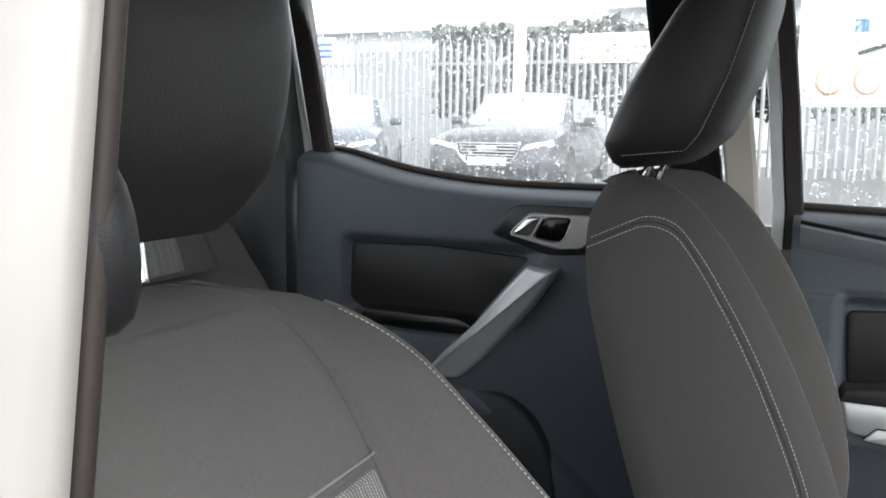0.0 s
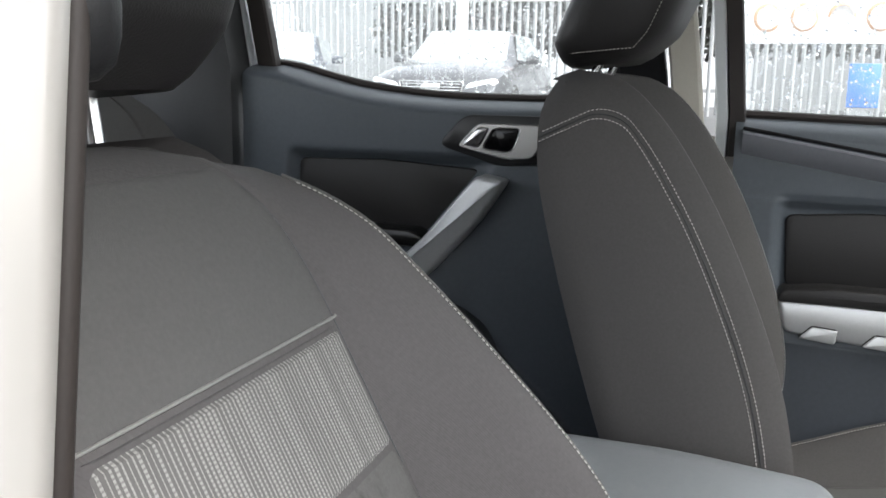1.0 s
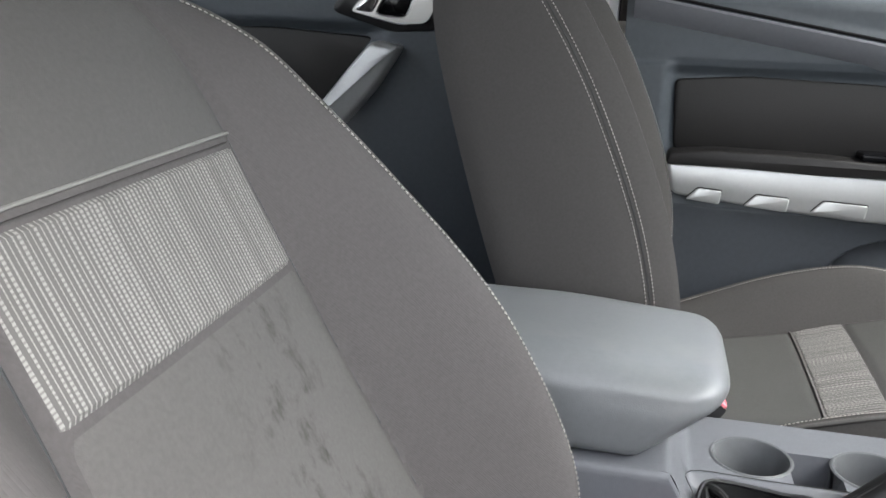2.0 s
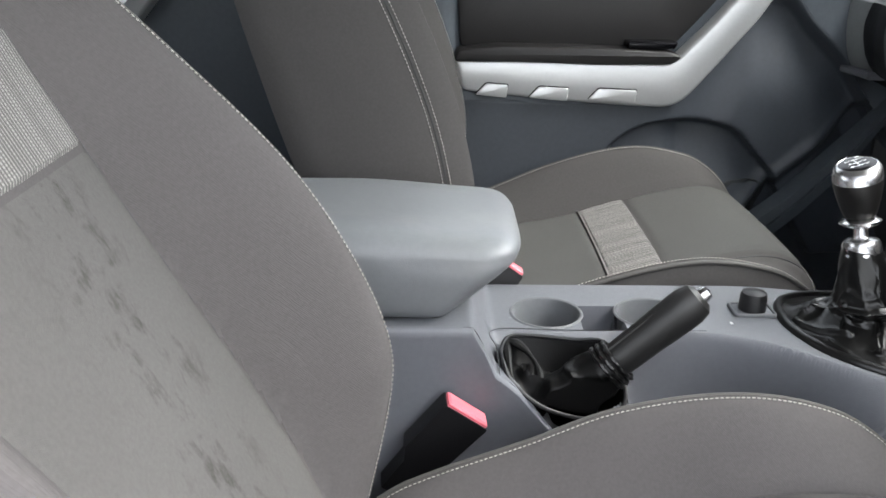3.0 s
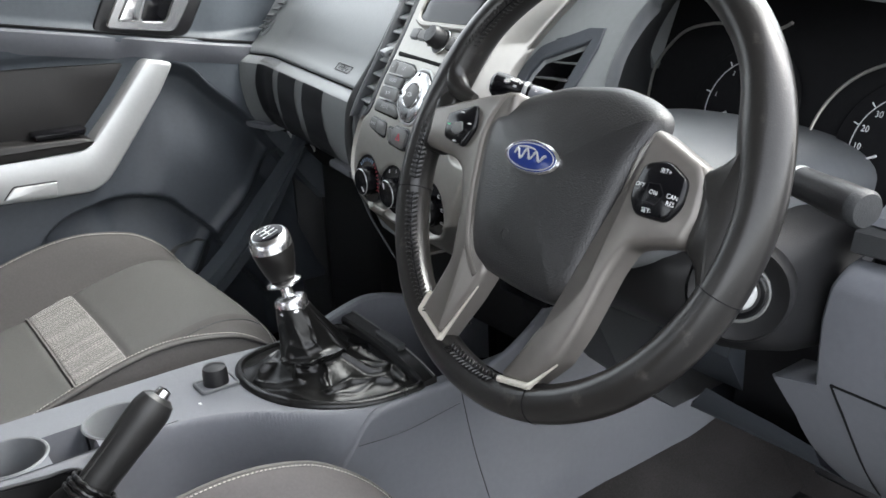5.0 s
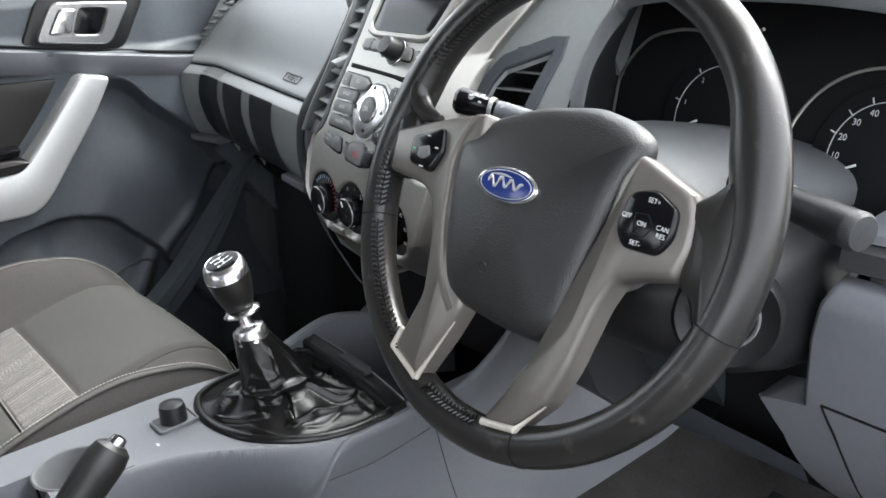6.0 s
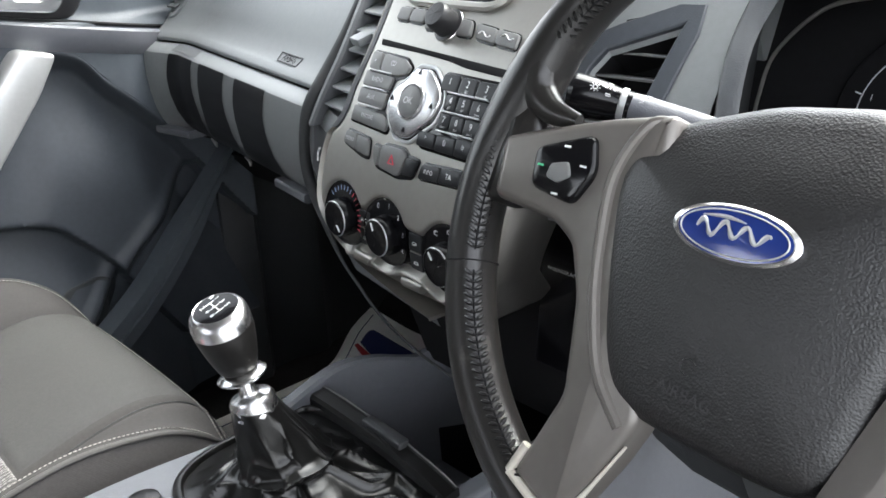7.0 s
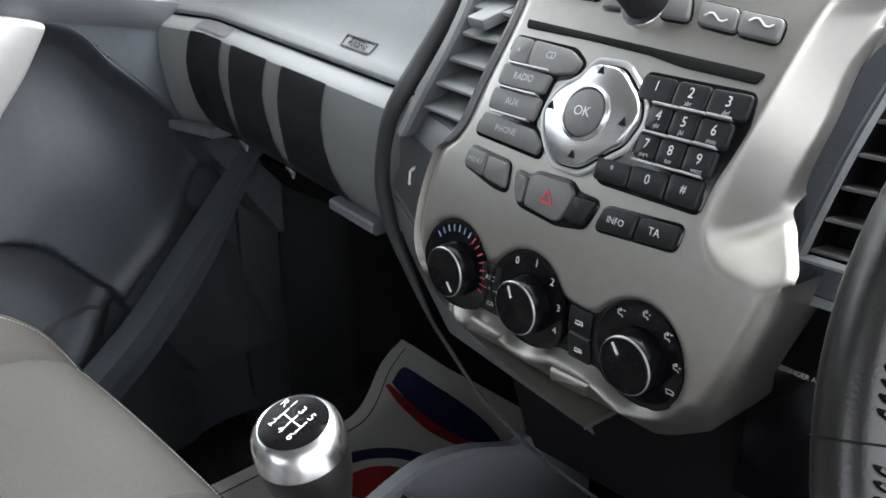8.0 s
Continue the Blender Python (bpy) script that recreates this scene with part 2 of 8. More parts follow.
M_INKBLUE = material("navy print", (0.012, 0.02, 0.10), 0.7, vary=0.08)
M_INKRED = material("red print", (0.45, 0.03, 0.03), 0.7, vary=0.08)
M_GLASS = glass_material("window glass")
def wet_material(name, veil):
    """Glass filmed over with rain: it lets the view through under a pale veil."""
    m = glass_material(name)
    N, L = m.node_tree.nodes, m.node_tree.links
    out = N["Material Output"]
    last = out.inputs["Surface"].links[0].from_socket
    tl, mx = N.new("ShaderNodeBsdfTranslucent"), N.new("ShaderNodeMixShader")
    tl.inputs["Color"].default_value = (0.9, 0.91, 0.91, 1)
    nz, mp, rg = N.new("ShaderNodeTexNoise"), N.new("ShaderNodeMapping"), N.new("ShaderNodeMapRange")
    tc = N.new("ShaderNodeTexCoord")
    mp.inputs["Scale"].default_value = (1, 1, 0.22)
    L.new(tc.outputs["Object"], mp.inputs["Vector"])
    L.new(mp.outputs[0], nz.inputs["Vector"])
    nz.inputs["Scale"].default_value, nz.inputs["Detail"].default_value = 110, 5
    rg.inputs["From Min"].default_value, rg.inputs["From Max"].default_value = 0.3, 0.7
    rg.inputs["To Min"].default_value, rg.inputs["To Max"].default_value = veil * 0.5, veil * 1.5
    L.new(nz.outputs["Fac"], rg.inputs["Value"])
    L.new(rg.outputs[0], mx.inputs[0])
    L.new(last, mx.inputs[1])
    L.new(tl.outputs[0], mx.inputs[2])
    L.new(mx.outputs[0], out.inputs["Surface"])
    return m


M_WET = wet_material("rain filmed glass", 0.12)



# ---- building tools ----
def V(*a):
    return Vector(a if len(a) > 1 else a[0])


def thing(name, label, category, at=(0, 0, 0), group="", kind=""):
    e = new(name)
    e.empty_display_size = 0.05
    e.location = at
    return tagged(e, label, category, group, kind)


def part(name, bm, mat, parent=None, label="", sharp=35, smooth=True):
    """Links a bmesh as one mesh object, its points in world metres, under a thing or a part."""
    bmesh.ops.recalc_face_normals(bm, faces=bm.faces)
    big = [f for f in bm.faces if len(f.verts) > 8]
    if big:
        bmesh.ops.triangulate(bm, faces=big)
    if smooth:
        limit = radians(sharp)
        for f in bm.faces:
            f.smooth = True
        for e in bm.edges:
            if len(e.link_faces) == 2 and e.calc_face_angle(0) > limit:
                e.smooth = False
    me = bpy.data.meshes.new(name)
    bm.to_mesh(me)
    bm.free()
    me.materials.append(mat)
    ob = new(name, me)
    if parent:
        ob.parent = parent
        if parent.type == "EMPTY":
            ob.matrix_parent_inverse = Matrix.Translation(-parent.location)
    return tagged(ob, label)


def smoothstep(a, b, x):
    t = min(1.0, max(0.0, (x - a) / (b - a)))
    return t * t * (3 - 2 * t)


def lerp(x, xs, ys):
    return float(np.interp(x, xs, ys))


def curve_through(xs, ys):
    """A smooth function through the given knots."""
    xs, ys = list(xs), list(ys)
    slopes = []
    for i in range(len(xs)):
        a, b = max(0, i - 1), min(len(xs) - 1, i + 1)
        slopes.append((ys[b] - ys[a]) / (xs[b] - xs[a]))

    def f(x):
        x = min(max(x, xs[0]), xs[-1])
        i = max(0, min(len(xs) - 2, int(np.searchsorted(xs, x)) - 1))
        h = xs[i + 1] - xs[i]
        t = (x - xs[i]) / h
        return ((2 * t ** 3 - 3 * t * t + 1) * ys[i] + (t ** 3 - 2 * t * t + t) * h * slopes[i]
                + (3 * t * t - 2 * t ** 3) * ys[i + 1] + (t ** 3 - t * t) * h * slopes[i + 1])
    return f


def spline(points, n=8, closed=False):
    """Points on a smooth curve through the given ones."""
    p = [V(*q) for q in points]
    k, out = len(p), []
    for i in range(k if closed else k - 1):
        if closed:
            a, b, c, d = p[i - 1], p[i], p[(i + 1) % k], p[(i + 2) % k]
        else:
            a, b, c, d = p[max(0, i - 1)], p[i], p[i + 1], p[min(k - 1, i + 2)]
        for j in range(n):
            t = j / n
            out.append(0.5 * ((2 * b) + (c - a) * t + (2 * a - 5 * b + 4 * c - d) * t * t + (3 * b - a - 3 * c + d) * t ** 3))
    if not closed:
        out.append(p[-1])
    return out


def loft(rings, cap=True, closed=True, bm=None):
    bm = bm or bmesh.new()
    vs = [[bm.verts.new(p) for p in r] for r in rings]
    n = len(vs[0])
    for a, b in zip(vs, vs[1:]):
        for i in range(n if closed else n - 1):
            j = (i + 1) % n
            bm.faces.new((a[i], a[j], b[j], b[i]))
    if cap and closed:
        bm.faces.new(list(reversed(vs[0])))
        bm.faces.new(vs[-1])
    return bm


def sheet(f, nu, nv, bm=None):
    """An open surface f(u, v), u and v from 0 to 1."""
    return loft([[f(i / nu, j / nv) for i in range(nu + 1)] for j in range(nv + 1)], closed=False, cap=False, bm=bm)


def tube(points, r, n=10, closed=False, bm=None, flat=1.0):
    p = [V(*q) for q in points]
    k = len(p)
    rings, side = [], None
    for i in range(k):
        a = p[(i - 1) % k] if closed else p[max(0, i - 1)]
        b = p[(i + 1) % k] if closed else p[min(k - 1, i + 1)]
        d = (b - a).normalized()
        if side is None:
            side = d.orthogonal().normalized()
        side = (side - d * side.dot(d)).normalized()
        up = d.cross(side)
        rad = r[i] if isinstance(r, (list, tuple)) else r
        rings.append([p[i] + rad * (math.cos(w) * side + flat * math.sin(w) * up) for w in (2 * math.pi * j / n for j in range(n))])
    if closed:
        rings.append(rings[0])
        bm = loft(rings, cap=False, bm=bm)
        bmesh.ops.remove_doubles(bm, verts=bm.verts, dist=1e-6)
        return bm
    return loft(rings, bm=bm)


def lathe(frame_, profile, n=32, bm=None, cap=True):
    """Turns (radius, height) about the frame's z."""
    rings = [[frame_ @ V(max(r, 1e-5) * math.cos(w), max(r, 1e-5) * math.sin(w), h) for w in (2 * math.pi * j / n for j in range(n))] for r, h in profile]
    return loft(rings, cap=cap, bm=bm)


def facing(o, z, x=(1, 0, 0)):
    """A frame at o whose z points along z and whose x leans to x."""
    z = V(*z).normalized()
    x = V(*x)
    x = (x - z * x.dot(z)).normalized()
    y = z.cross(x)
    return Matrix(((x.x, y.x, z.x, o[0]), (x.y, y.y, z.y, o[1]), (x.z, y.z, z.z, o[2]), (0, 0, 0, 1)))


def block(c, size, turn=(0, 0, 0), bevel=0.0, bm=None, segs=2):
    own = bmesh.new()
    bmesh.ops.create_cube(own, size=1.0, matrix=pose(*c, *turn) @ Matrix.Diagonal((*size, 1)))
    if bevel:
        bmesh.ops.bevel(own, geom=own.edges[:], offset=bevel, segments=segs, affect="EDGES", profile=0.5)
    if bm is None:
        return own
    me = bpy.data.meshes.new("tmp")
    own.to_mesh(me)
    own.free()
    bm.from_mesh(me)
    bpy.data.meshes.remove(me)
    return bm


def rounded(poly, r, n=4):
    """A polygon with its corners rounded to r."""
    out, k = [], len(poly)
    for i in range(k):
        a, b, c = V(*poly[i - 1]), V(*poly[i]), V(*poly[(i + 1) % k])
        ra = min(r, (a - b).length * 0.45)
        rc = min(r, (c - b).length * 0.45)
        s, e = b + (a - b).normalized() * ra, b + (c - b).normalized() * rc
        for j in range(n + 1):
            t = j / n
            out.append((1 - t) ** 2 * s + 2 * t * (1 - t) * b + t * t * e)
    return out


def inset(poly, d):
    k, out = len(poly), []
    area = sum(poly[i].x * poly[(i + 1) % k].y - poly[(i + 1) % k].x * poly[i].y for i in range(k))
    sg = 1 if area > 0 else -1
    for i in range(k):
        a, b, c = poly[i - 1], poly[i], poly[(i + 1) % k]
        e1, e2 = (b - a), (c - b)
        n = V(0, 0)
        for e in (e1, e2):
            if e.length > 1e-9:
                n += V(-e.y, e.x).normalized() * sg
        out.append(b + (n.normalized() * d if n.length > 1e-9 else V(0, 0)))
    return out


def prism(poly, put, h, bevel=0.001, base=0.0, bm=None):
    """A plate of outline poly; put(u, v, height) gives its place. The upper rim is rounded."""
    p = [V(*q) for q in poly]
    q = inset(p, bevel * 0.4)
    w = inset(p, bevel)
    return loft([[put(a.x, a.y, base) for a in p], [put(a.x, a.y, h - bevel) for a in p], [put(a.x, a.y, h - bevel * 0.3) for a in q],
                 [put(a.x, a.y, h) for a in w]], bm=bm)


def hoop(outer, inner, put, h, bevel=0.001, base=0.0, bm=None):
    """A flat frame between two outlines of the same number of points."""
    o, i = [V(*q) for q in outer], [V(*q) for q in inner]
    o2, i2 = inset(o, bevel), inset(i, -bevel)
    rows = [[put(a.x, a.y, base) for a in o], [put(a.x, a.y, h - bevel) for a in o], [put(a.x, a.y, h) for a in o2],
            [put(a.x, a.y, h) for a in i2], [put(a.x, a.y, h - bevel) for a in i], [put(a.x, a.y, base) for a in i]]
    return loft(rows, cap=False, bm=bm)


def stitches(points, r=0.0007, dash=0.0032, gap=0.0018, bm=None):
    """A row of thread stitches along a curve."""
    bm = bm or bmesh.new()
    p = [V(*q) for q in points]
    at = [0.0]
    for a, b in zip(p, p[1:]):
        at.append(at[-1] + (b - a).length)

    def place(s):
        i = max(0, min(len(p) - 2, int(np.searchsorted(at, s)) - 1))
        t = (s - at[i]) / max(1e-9, at[i + 1] - at[i])
        return p[i].lerp(p[i + 1], t)
    s = 0.0
    while s + dash < at[-1]:
        a, m, b = place(s), place(s + dash / 2), place(s + dash)
        tube([a, m, b], [r * 0.6, r, r * 0.6], 5, bm=bm)
        s += dash + gap
    return bm


GLYPHS = {}


def glyph_mesh(text):
    if text not in GLYPHS:
        cu = bpy.data.curves.new("letters", "FONT")
        cu.body, cu.size, cu.align_x, cu.align_y, cu.resolution_u = text, 1.0, "CENTER", "CENTER", 3
        ob = new("letters", cu)
        bpy.context.view_layer.update()
        me = bpy.data.meshes.new_from_object(ob.evaluated_get(bpy.context.evaluated_depsgraph_get()))
        GLYPHS[text] = ([v.co.copy() for v in me.vertices], [tuple(p.vertices) for p in me.polygons])
        bpy.data.objects.remove(ob)
        bpy.data.curves.remove(cu)
        bpy.data.meshes.remove(me)
    return GLYPHS[text]


def letters(text, put, size, u, v, h=0.0004, turn=0.0, wide=1.0, bm=None):
    """Letters laid on a surface: put(u, v, height)."""
    bm = bm or bmesh.new()
    vs, fs = glyph_mesh(text)
    c, s = math.cos(radians(turn)), math.sin(radians(turn))
    made = []
    for q in vs:
        x, y = q.x * size * wide, q.y * size
        made.append(bm.verts.new(put(u + c * x - s * y, v + s * x + c * y, h)))
    for f in fs:
        bm.faces.new([made[i] for i in f])
    return bm
for word in ("AIRBAG", "CD", "RADIO", "AUX", "PHONE", "MENU", "OK", "INFO", "TA", "A/C", "PASSENGER AIRBAG", "SET+", "SET-", "OFF", "ON", "CAN", "RES",
             "AU", "AUTO", "R", "*", "#", "09896", "abc", "def", "ghi", "jkl", "mno", "pqrs", "tuv", "wxyz", *"0123456789", "10", "20", "30", "40", "60", "80"):
    glyph_mesh(word)

# ---- the cab: x runs forward, y to the passenger side, z up ----
MID = 0.775          # the car's middle plane
DRV, PAS = 0.345, 1.19


def wall(name, bm, mat, label, category):
    return tagged(part(name, bm, mat), label, category, kind="structure")


# floor pan with a raised toe board
def floor_point(u, v):
    x = -1.25 + 2.85 * u
    y = -0.02 + 1.62 * v
    z = 0.585 + 0.36 * smoothstep(1.18, 1.6, x) + 0.004 * noise.noise((x * 9, y * 9, 0))
    return V(x, y, z)


wall("floor", sheet(floor_point, 90, 50), M_CARPET, "black carpeted cab floor with a raised toe board", "floor")
wall("floor_underside", block((0.15, MID, 0.5), (2.85, 1.62, 0.1)), M_MATT, "dark underside of the cab floor", "floor")
wall("chassis", block((0.15, MID, 0.225), (2.5, 1.3, 0.449), bevel=0.02), M_MATT, "dark underbody standing on the tarmac", "underbody")
wall("wall_front", block((1.56, MID, 0.85), (0.06, 1.66, 0.9)), M_MATT, "dark bulkhead behind the dashboard", "wall")
bm = block((-1.28, MID, 0.95), (0.06, 1.5, 0.9))
block((-1.28, 0.1, 1.6), (0.06, 0.16, 0.5), bm=bm)
block((-1.28, 1.45, 1.6), (0.06, 0.16, 0.5), bm=bm)
wall("wall_back", bm, M_DASH, "dark trimmed rear wall of the cab", "wall")
wall("ceiling", block((-0.28, MID, 1.90), (2.06, 1.42, 0.05), bevel=0.02), M_HEAD, "pale cloth headlining under the roof", "ceiling")
wall("roof_panel", block((-0.28, MID, 1.945), (2.1, 1.5, 0.03)), M_PAINT, "white painted roof panel", "roof")

# outer side skin of the passenger side, below the windows
wall("wall_left", block((0.1, 1.60, 0.93), (2.9, 0.03, 0.92)), M_PAINT, "white painted outer door skin", "wall")
wall("wall_right_rear", block((-0.78, -0.02, 0.95), (1.0, 0.05, 0.9)), M_PAINT, "white painted rear door skin", "wall")
wall("door_sill", block((0.5, 0.0, 0.54), (1.9, 0.16, 0.12), bevel=0.015), M_BLACK, "black plastic door sill tread", "sill")


def strip(points, w, d, mat, name, parent, label=""):
    """A bar of flat section along points: w fore and aft, d across the car."""
    rings = []
    for p in points:
        p = V(*p)
        rings.append([p + V(x * w / 2, y * d / 2, 0) for x, y in ((-1, -0.7), (-0.8, -1), (0.8, -1), (1, -0.7), (1, 0.7), (0.8, 1), (-0.8, 1), (-1, 0.7))])
    return part(name, loft(rings), mat, parent, label)


# centre pillar of the passenger side
bp = thing("centre_pillar", "cream and dark trimmed centre pillar between the side doors", "pillar", (-0.1, 1.5, 0.6), kind="structure")
strip([(-0.085, 1.50, 1.36), (-0.10, 1.49, 1.5), (-0.125, 1.46, 1.7), (-0.15, 1.42, 1.88)], 0.05, 0.05, M_CREAM, "upper_trim", bp, "cream upper trim")
strip([(-0.16, 1.50, 1.36), (-0.175, 1.49, 1.5), (-0.21, 1.46, 1.7), (-0.23, 1.42, 1.88)], 0.085, 0.05, M_MATT, "seal", bp)
strip([(-0.13, 1.505, 0.56), (-0.13, 1.50, 1.36)], 0.13, 0.05, M_DASH, "lower_trim", bp, "dark lower trim")
strip([(-0.036, 1.515, 1.36), (-0.036, 1.512, 1.43), (-0.052, 1.50, 1.6), (-0.075, 1.47, 1.8), (-0.085, 1.45, 1.9)], 0.02, 0.03, M_FRAME, "frame_edge", bp, "pale painted frame edge")
# rear pillar of the passenger side
cp = thing("rear_pillar", "dark trimmed rear pillar behind the rear side window", "pillar", (-1.1, 1.48, 0.6), kind="structure")
strip([(-0.962, 1.505, 1.46), (-0.966, 1.505, 1.50), (-1.015, 1.49, 1.81), (-1.025, 1.47, 1.9)], 0.026, 0.03, M_FRAME, "frame_edge", cp, "pale painted frame edge")
strip([(-1.09, 1.46, 0.6), (-1.09, 1.46, 1.5), (-1.14, 1.42, 1.9)], 0.26, 0.12, M_HOOD, "trim", cp)
# front pillars and header
for k, y in enumerate((0.14, 1.42)):
    pl = thing("windscreen_pillar", "grey trimmed sloping windscreen pillar", "pillar", (1.1, y, 1.3), kind="structure")
    strip([(1.5, y + (y - MID) * 0.12, 1.33), (1.1, y + (y - MID) * 0.05, 1.63), (0.75, y, 1.89)], 0.09, 0.07, M_HEAD, "trim", pl)
wall("windscreen", sheet(lambda u, v: V(1.52 - 0.77 * v, 0.11 + 1.33 * u, 1.34 + 0.55 * v), 8, 8), M_GLASS, "sloping glass windscreen", "windscreen").visible_shadow = False
wall("cowl", block((1.42, MID, 1.33), (0.3, 1.5, 0.04), bevel=0.01), M_BLACK, "black plastic cowl below the windscreen", "cowl")

# driver's centre pillar: white painted post with a brown-black seal along its edge
dp = thing("door_pillar", "white painted centre pillar with a dark rubber door seal", "pillar", (-0.2, 0.08, 0.6), kind="structure")
rings = []
for z in np.linspace(0.5, 1.92, 30):
    ox = -0.150
    oy = 0.082 + 0.14 * (z - 1.51)
    prof = [(0.001, 0.0165), (0.006, 0.0133), (0.005, 0.006), (-0.006, -0.003), (-0.02, -0.011), (-0.04, -0.018), (-0.08, -0.026), (-0.18, -0.036), (-0.50, -0.045), (-0.52, 0.0), (-0.52, 0.03), (-0.02, 0.02)]
    rings.append([V(ox + a, oy + b, z) for a, b in prof])
part("post", loft(rings), M_PAINT, dp, sharp=75)
part("seal", tube([(-0.158, 0.112 + 0.14 * (z - 1.51), z) for z in np.linspace(0.5, 1.92, 30)], 0.0046, 12), M_RUBBER, dp, "brown-black rubber seal")
rings = []
for z in np.linspace(0.62, 1.9, 24):
    ox, oy = -0.26 - 0.03 * smoothstep(1.3, 1.9, z), 0.100 + 0.14 * (z - 1.51)
    rings.append([V(ox + 0.05 * math.cos(w), oy + 0.022 * math.sin(w) + 0.006, z) for w in np.linspace(0, 2 * math.pi, 16, endpoint=False)])
part("inner_trim", loft(rings), M_DASH, dp, "dark inner trim")
ba = facing((-0.160, 0.122, 1.510), (0.75, 0.65, 0.1), (0, 0, 1))
part("belt_guide", lathe(ba @ Matrix.Diagonal((1.75, 0.82, 0.8, 1)), [(0.012, -0.05), (0.015, -0.03), (0.0165, -0.015), (0.016, -0.004), (0.0135, 0.003), (0.009, 0.0065), (0.0045, 0.008), (0.0, 0.0084)], 28), M_COWL, dp, "dark plastic belt guide")
part("belt", loft([[V(-0.232 + dx - 0.03 * (1.49 - z), 0.138 + dy, z) for dx, dy in ((-0.012, -0.02), (0.010, 0.006), (0.008, 0.008), (-0.014, -0.018))] for z in np.linspace(0.7, 1.49, 12)]), M_MATT, dp, "black webbing belt")


# ---- passenger side doors ----
def door_panel(x0, x1, sill, shape, nx, nz, low=0.62):
    """The moulded inner panel: shape(x, z) is how far it stands in from the skin."""
    def f(u, v):
        x = x0 + (x1 - x0) * u
        top = sill(x)
        if v < 0.84:
            z = low + (top - 0.03 - low) * v / 0.84
            return V(x, 1.50 - shape(x, z), z)
        a = (v - 0.84) / 0.16 * math.pi / 2
        edge = shape(x, top - 0.03)
        return V(x, 1.50 - edge + (edge + 0.055) * (1 - math.cos(a)), top - 0.03 + 0.03 * math.sin(a))
    return sheet(f, nx, nz)


def on_door(off):
    return lambda u, v, h: V(u, 1.50 - off - h, v)


def pull_handle(parent, frame_x, ring_outer, ring_inner, bezel, lever, off, label):
    put = on_door(off)
    h = part("door_handle", prism(rounded(bezel, 0.02, 5), put, 0.006, 0.003), M_BLACK, parent, label)
    part("bezel", hoop(rounded(ring_outer, 0.014, 5), rounded(ring_inner, 0.009, 5), put, 0.012, 0.0025, base=0.003), M_CHROME, h, "bright chrome surround")
    part("recess", prism(rounded(ring_inner, 0.009, 5), put, 0.0065, 0.001, base=0.002), M_GLOSS, h)
    part("lever", prism(rounded(lever, 0.008, 4), put, 0.016, 0.004, base=0.004), M_CHROME, h, "chrome pull lever")
    return h


# front door
fsill = lambda x: 1.428 - 0.03 * (x + 0.02)
fledge = lambda x: 1.318 - 0.17 * (x - 0.53)


def front_shape(x, z):
    d = 0.028
    d += 0.012 * smoothstep(0.02, 0.0, z - fledge(x)) * 0.6                     # below the ledge
    wedge = smoothstep(1.29, 1.30, z) * 0.006
    d -= wedge
    pocket = smoothstep(0.055, 0.085, x) * smoothstep(0.66, 0.60, x + (1.27 - z) * 0.75 + 0.05) * smoothstep(1.10, 1.135, z) * smoothstep(1.305, 1.275, z)
    d -= 0.024 * pocket
    d += 0.012 * smoothstep(1.10, 1.05, z) * smoothstep(0.0, 0.1, x) * smoothstep(0.72, 0.62, x)
    d += 0.02 * smoothstep(0.68, 0.80, x) * smoothstep(1.25, 1.0, z)
    d -= 0.035 * smoothstep(0.74, 0.86, x)
    d += 0.004 * noise.noise((x * 3, 0, z * 3))
    return d


fd = thing("front_door", "blue-grey front passenger door panel with silver armrest trim", "car door", (0.35, 1.5, 0.62))
low_top = curve_through([0.0, 0.46, 0.52, 0.58, 0.615, 0.642, 0.665, 0.688, 0.7166, 0.7655, 0.80, 0.84, 0.90, 0.945], [1.06, 1.06, 1.12, 1.20, 1.255, 1.260, 1.256, 1.243, 1.209, 1.163, 1.128, 1.075, 0.99, 0.93])
arch = curve_through([0.36, 0.40, 0.447, 0.50, 0.555, 0.607, 0.645, 0.68, 0.70, 0.74, 0.80], [0.965, 1.000, 1.018, 1.022, 1.017, 1.000, 0.962, 0.925, 0.893, 0.83, 0.74])
ridge_x = lambda z: lerp(z, [0.63, 0.82, 0.921, 0.962, 1.014, 1.08, 1.2], [0.45, 0.60, 0.6925, 0.7395, 0.793, 0.868, 1.02])


def lower_shape(x, z):
    """How far the lower door panel stands in: a chamfer under its curved top, a hollow below the arch, a ridge along its front."""
    s = low_top(x) - z
    fore = smoothstep(0.48, 0.66, x)
    d = front_shape(x, low_top(x)) + 0.0022 * smoothstep(0.0, 0.004, s) - 0.001
    d -= fore * 0.030 * smoothstep(0.002, 0.034, s)
    d += fore * 0.034 * smoothstep(0.034, 0.21, s)
    r = arch(x) - z
    d -= 0.030 * smoothstep(0.0, 0.009, r) * (1 - 0.85 * smoothstep(0.02, 0.15, r)) * smoothstep(0.36, 0.38, x)
    q = (x - ridge_x(z)) * 0.72
    d += 0.007 * math.exp(-(q / 0.013) ** 2) - 0.030 * smoothstep(0.004, 0.035, q)
    return max(d, -0.03)


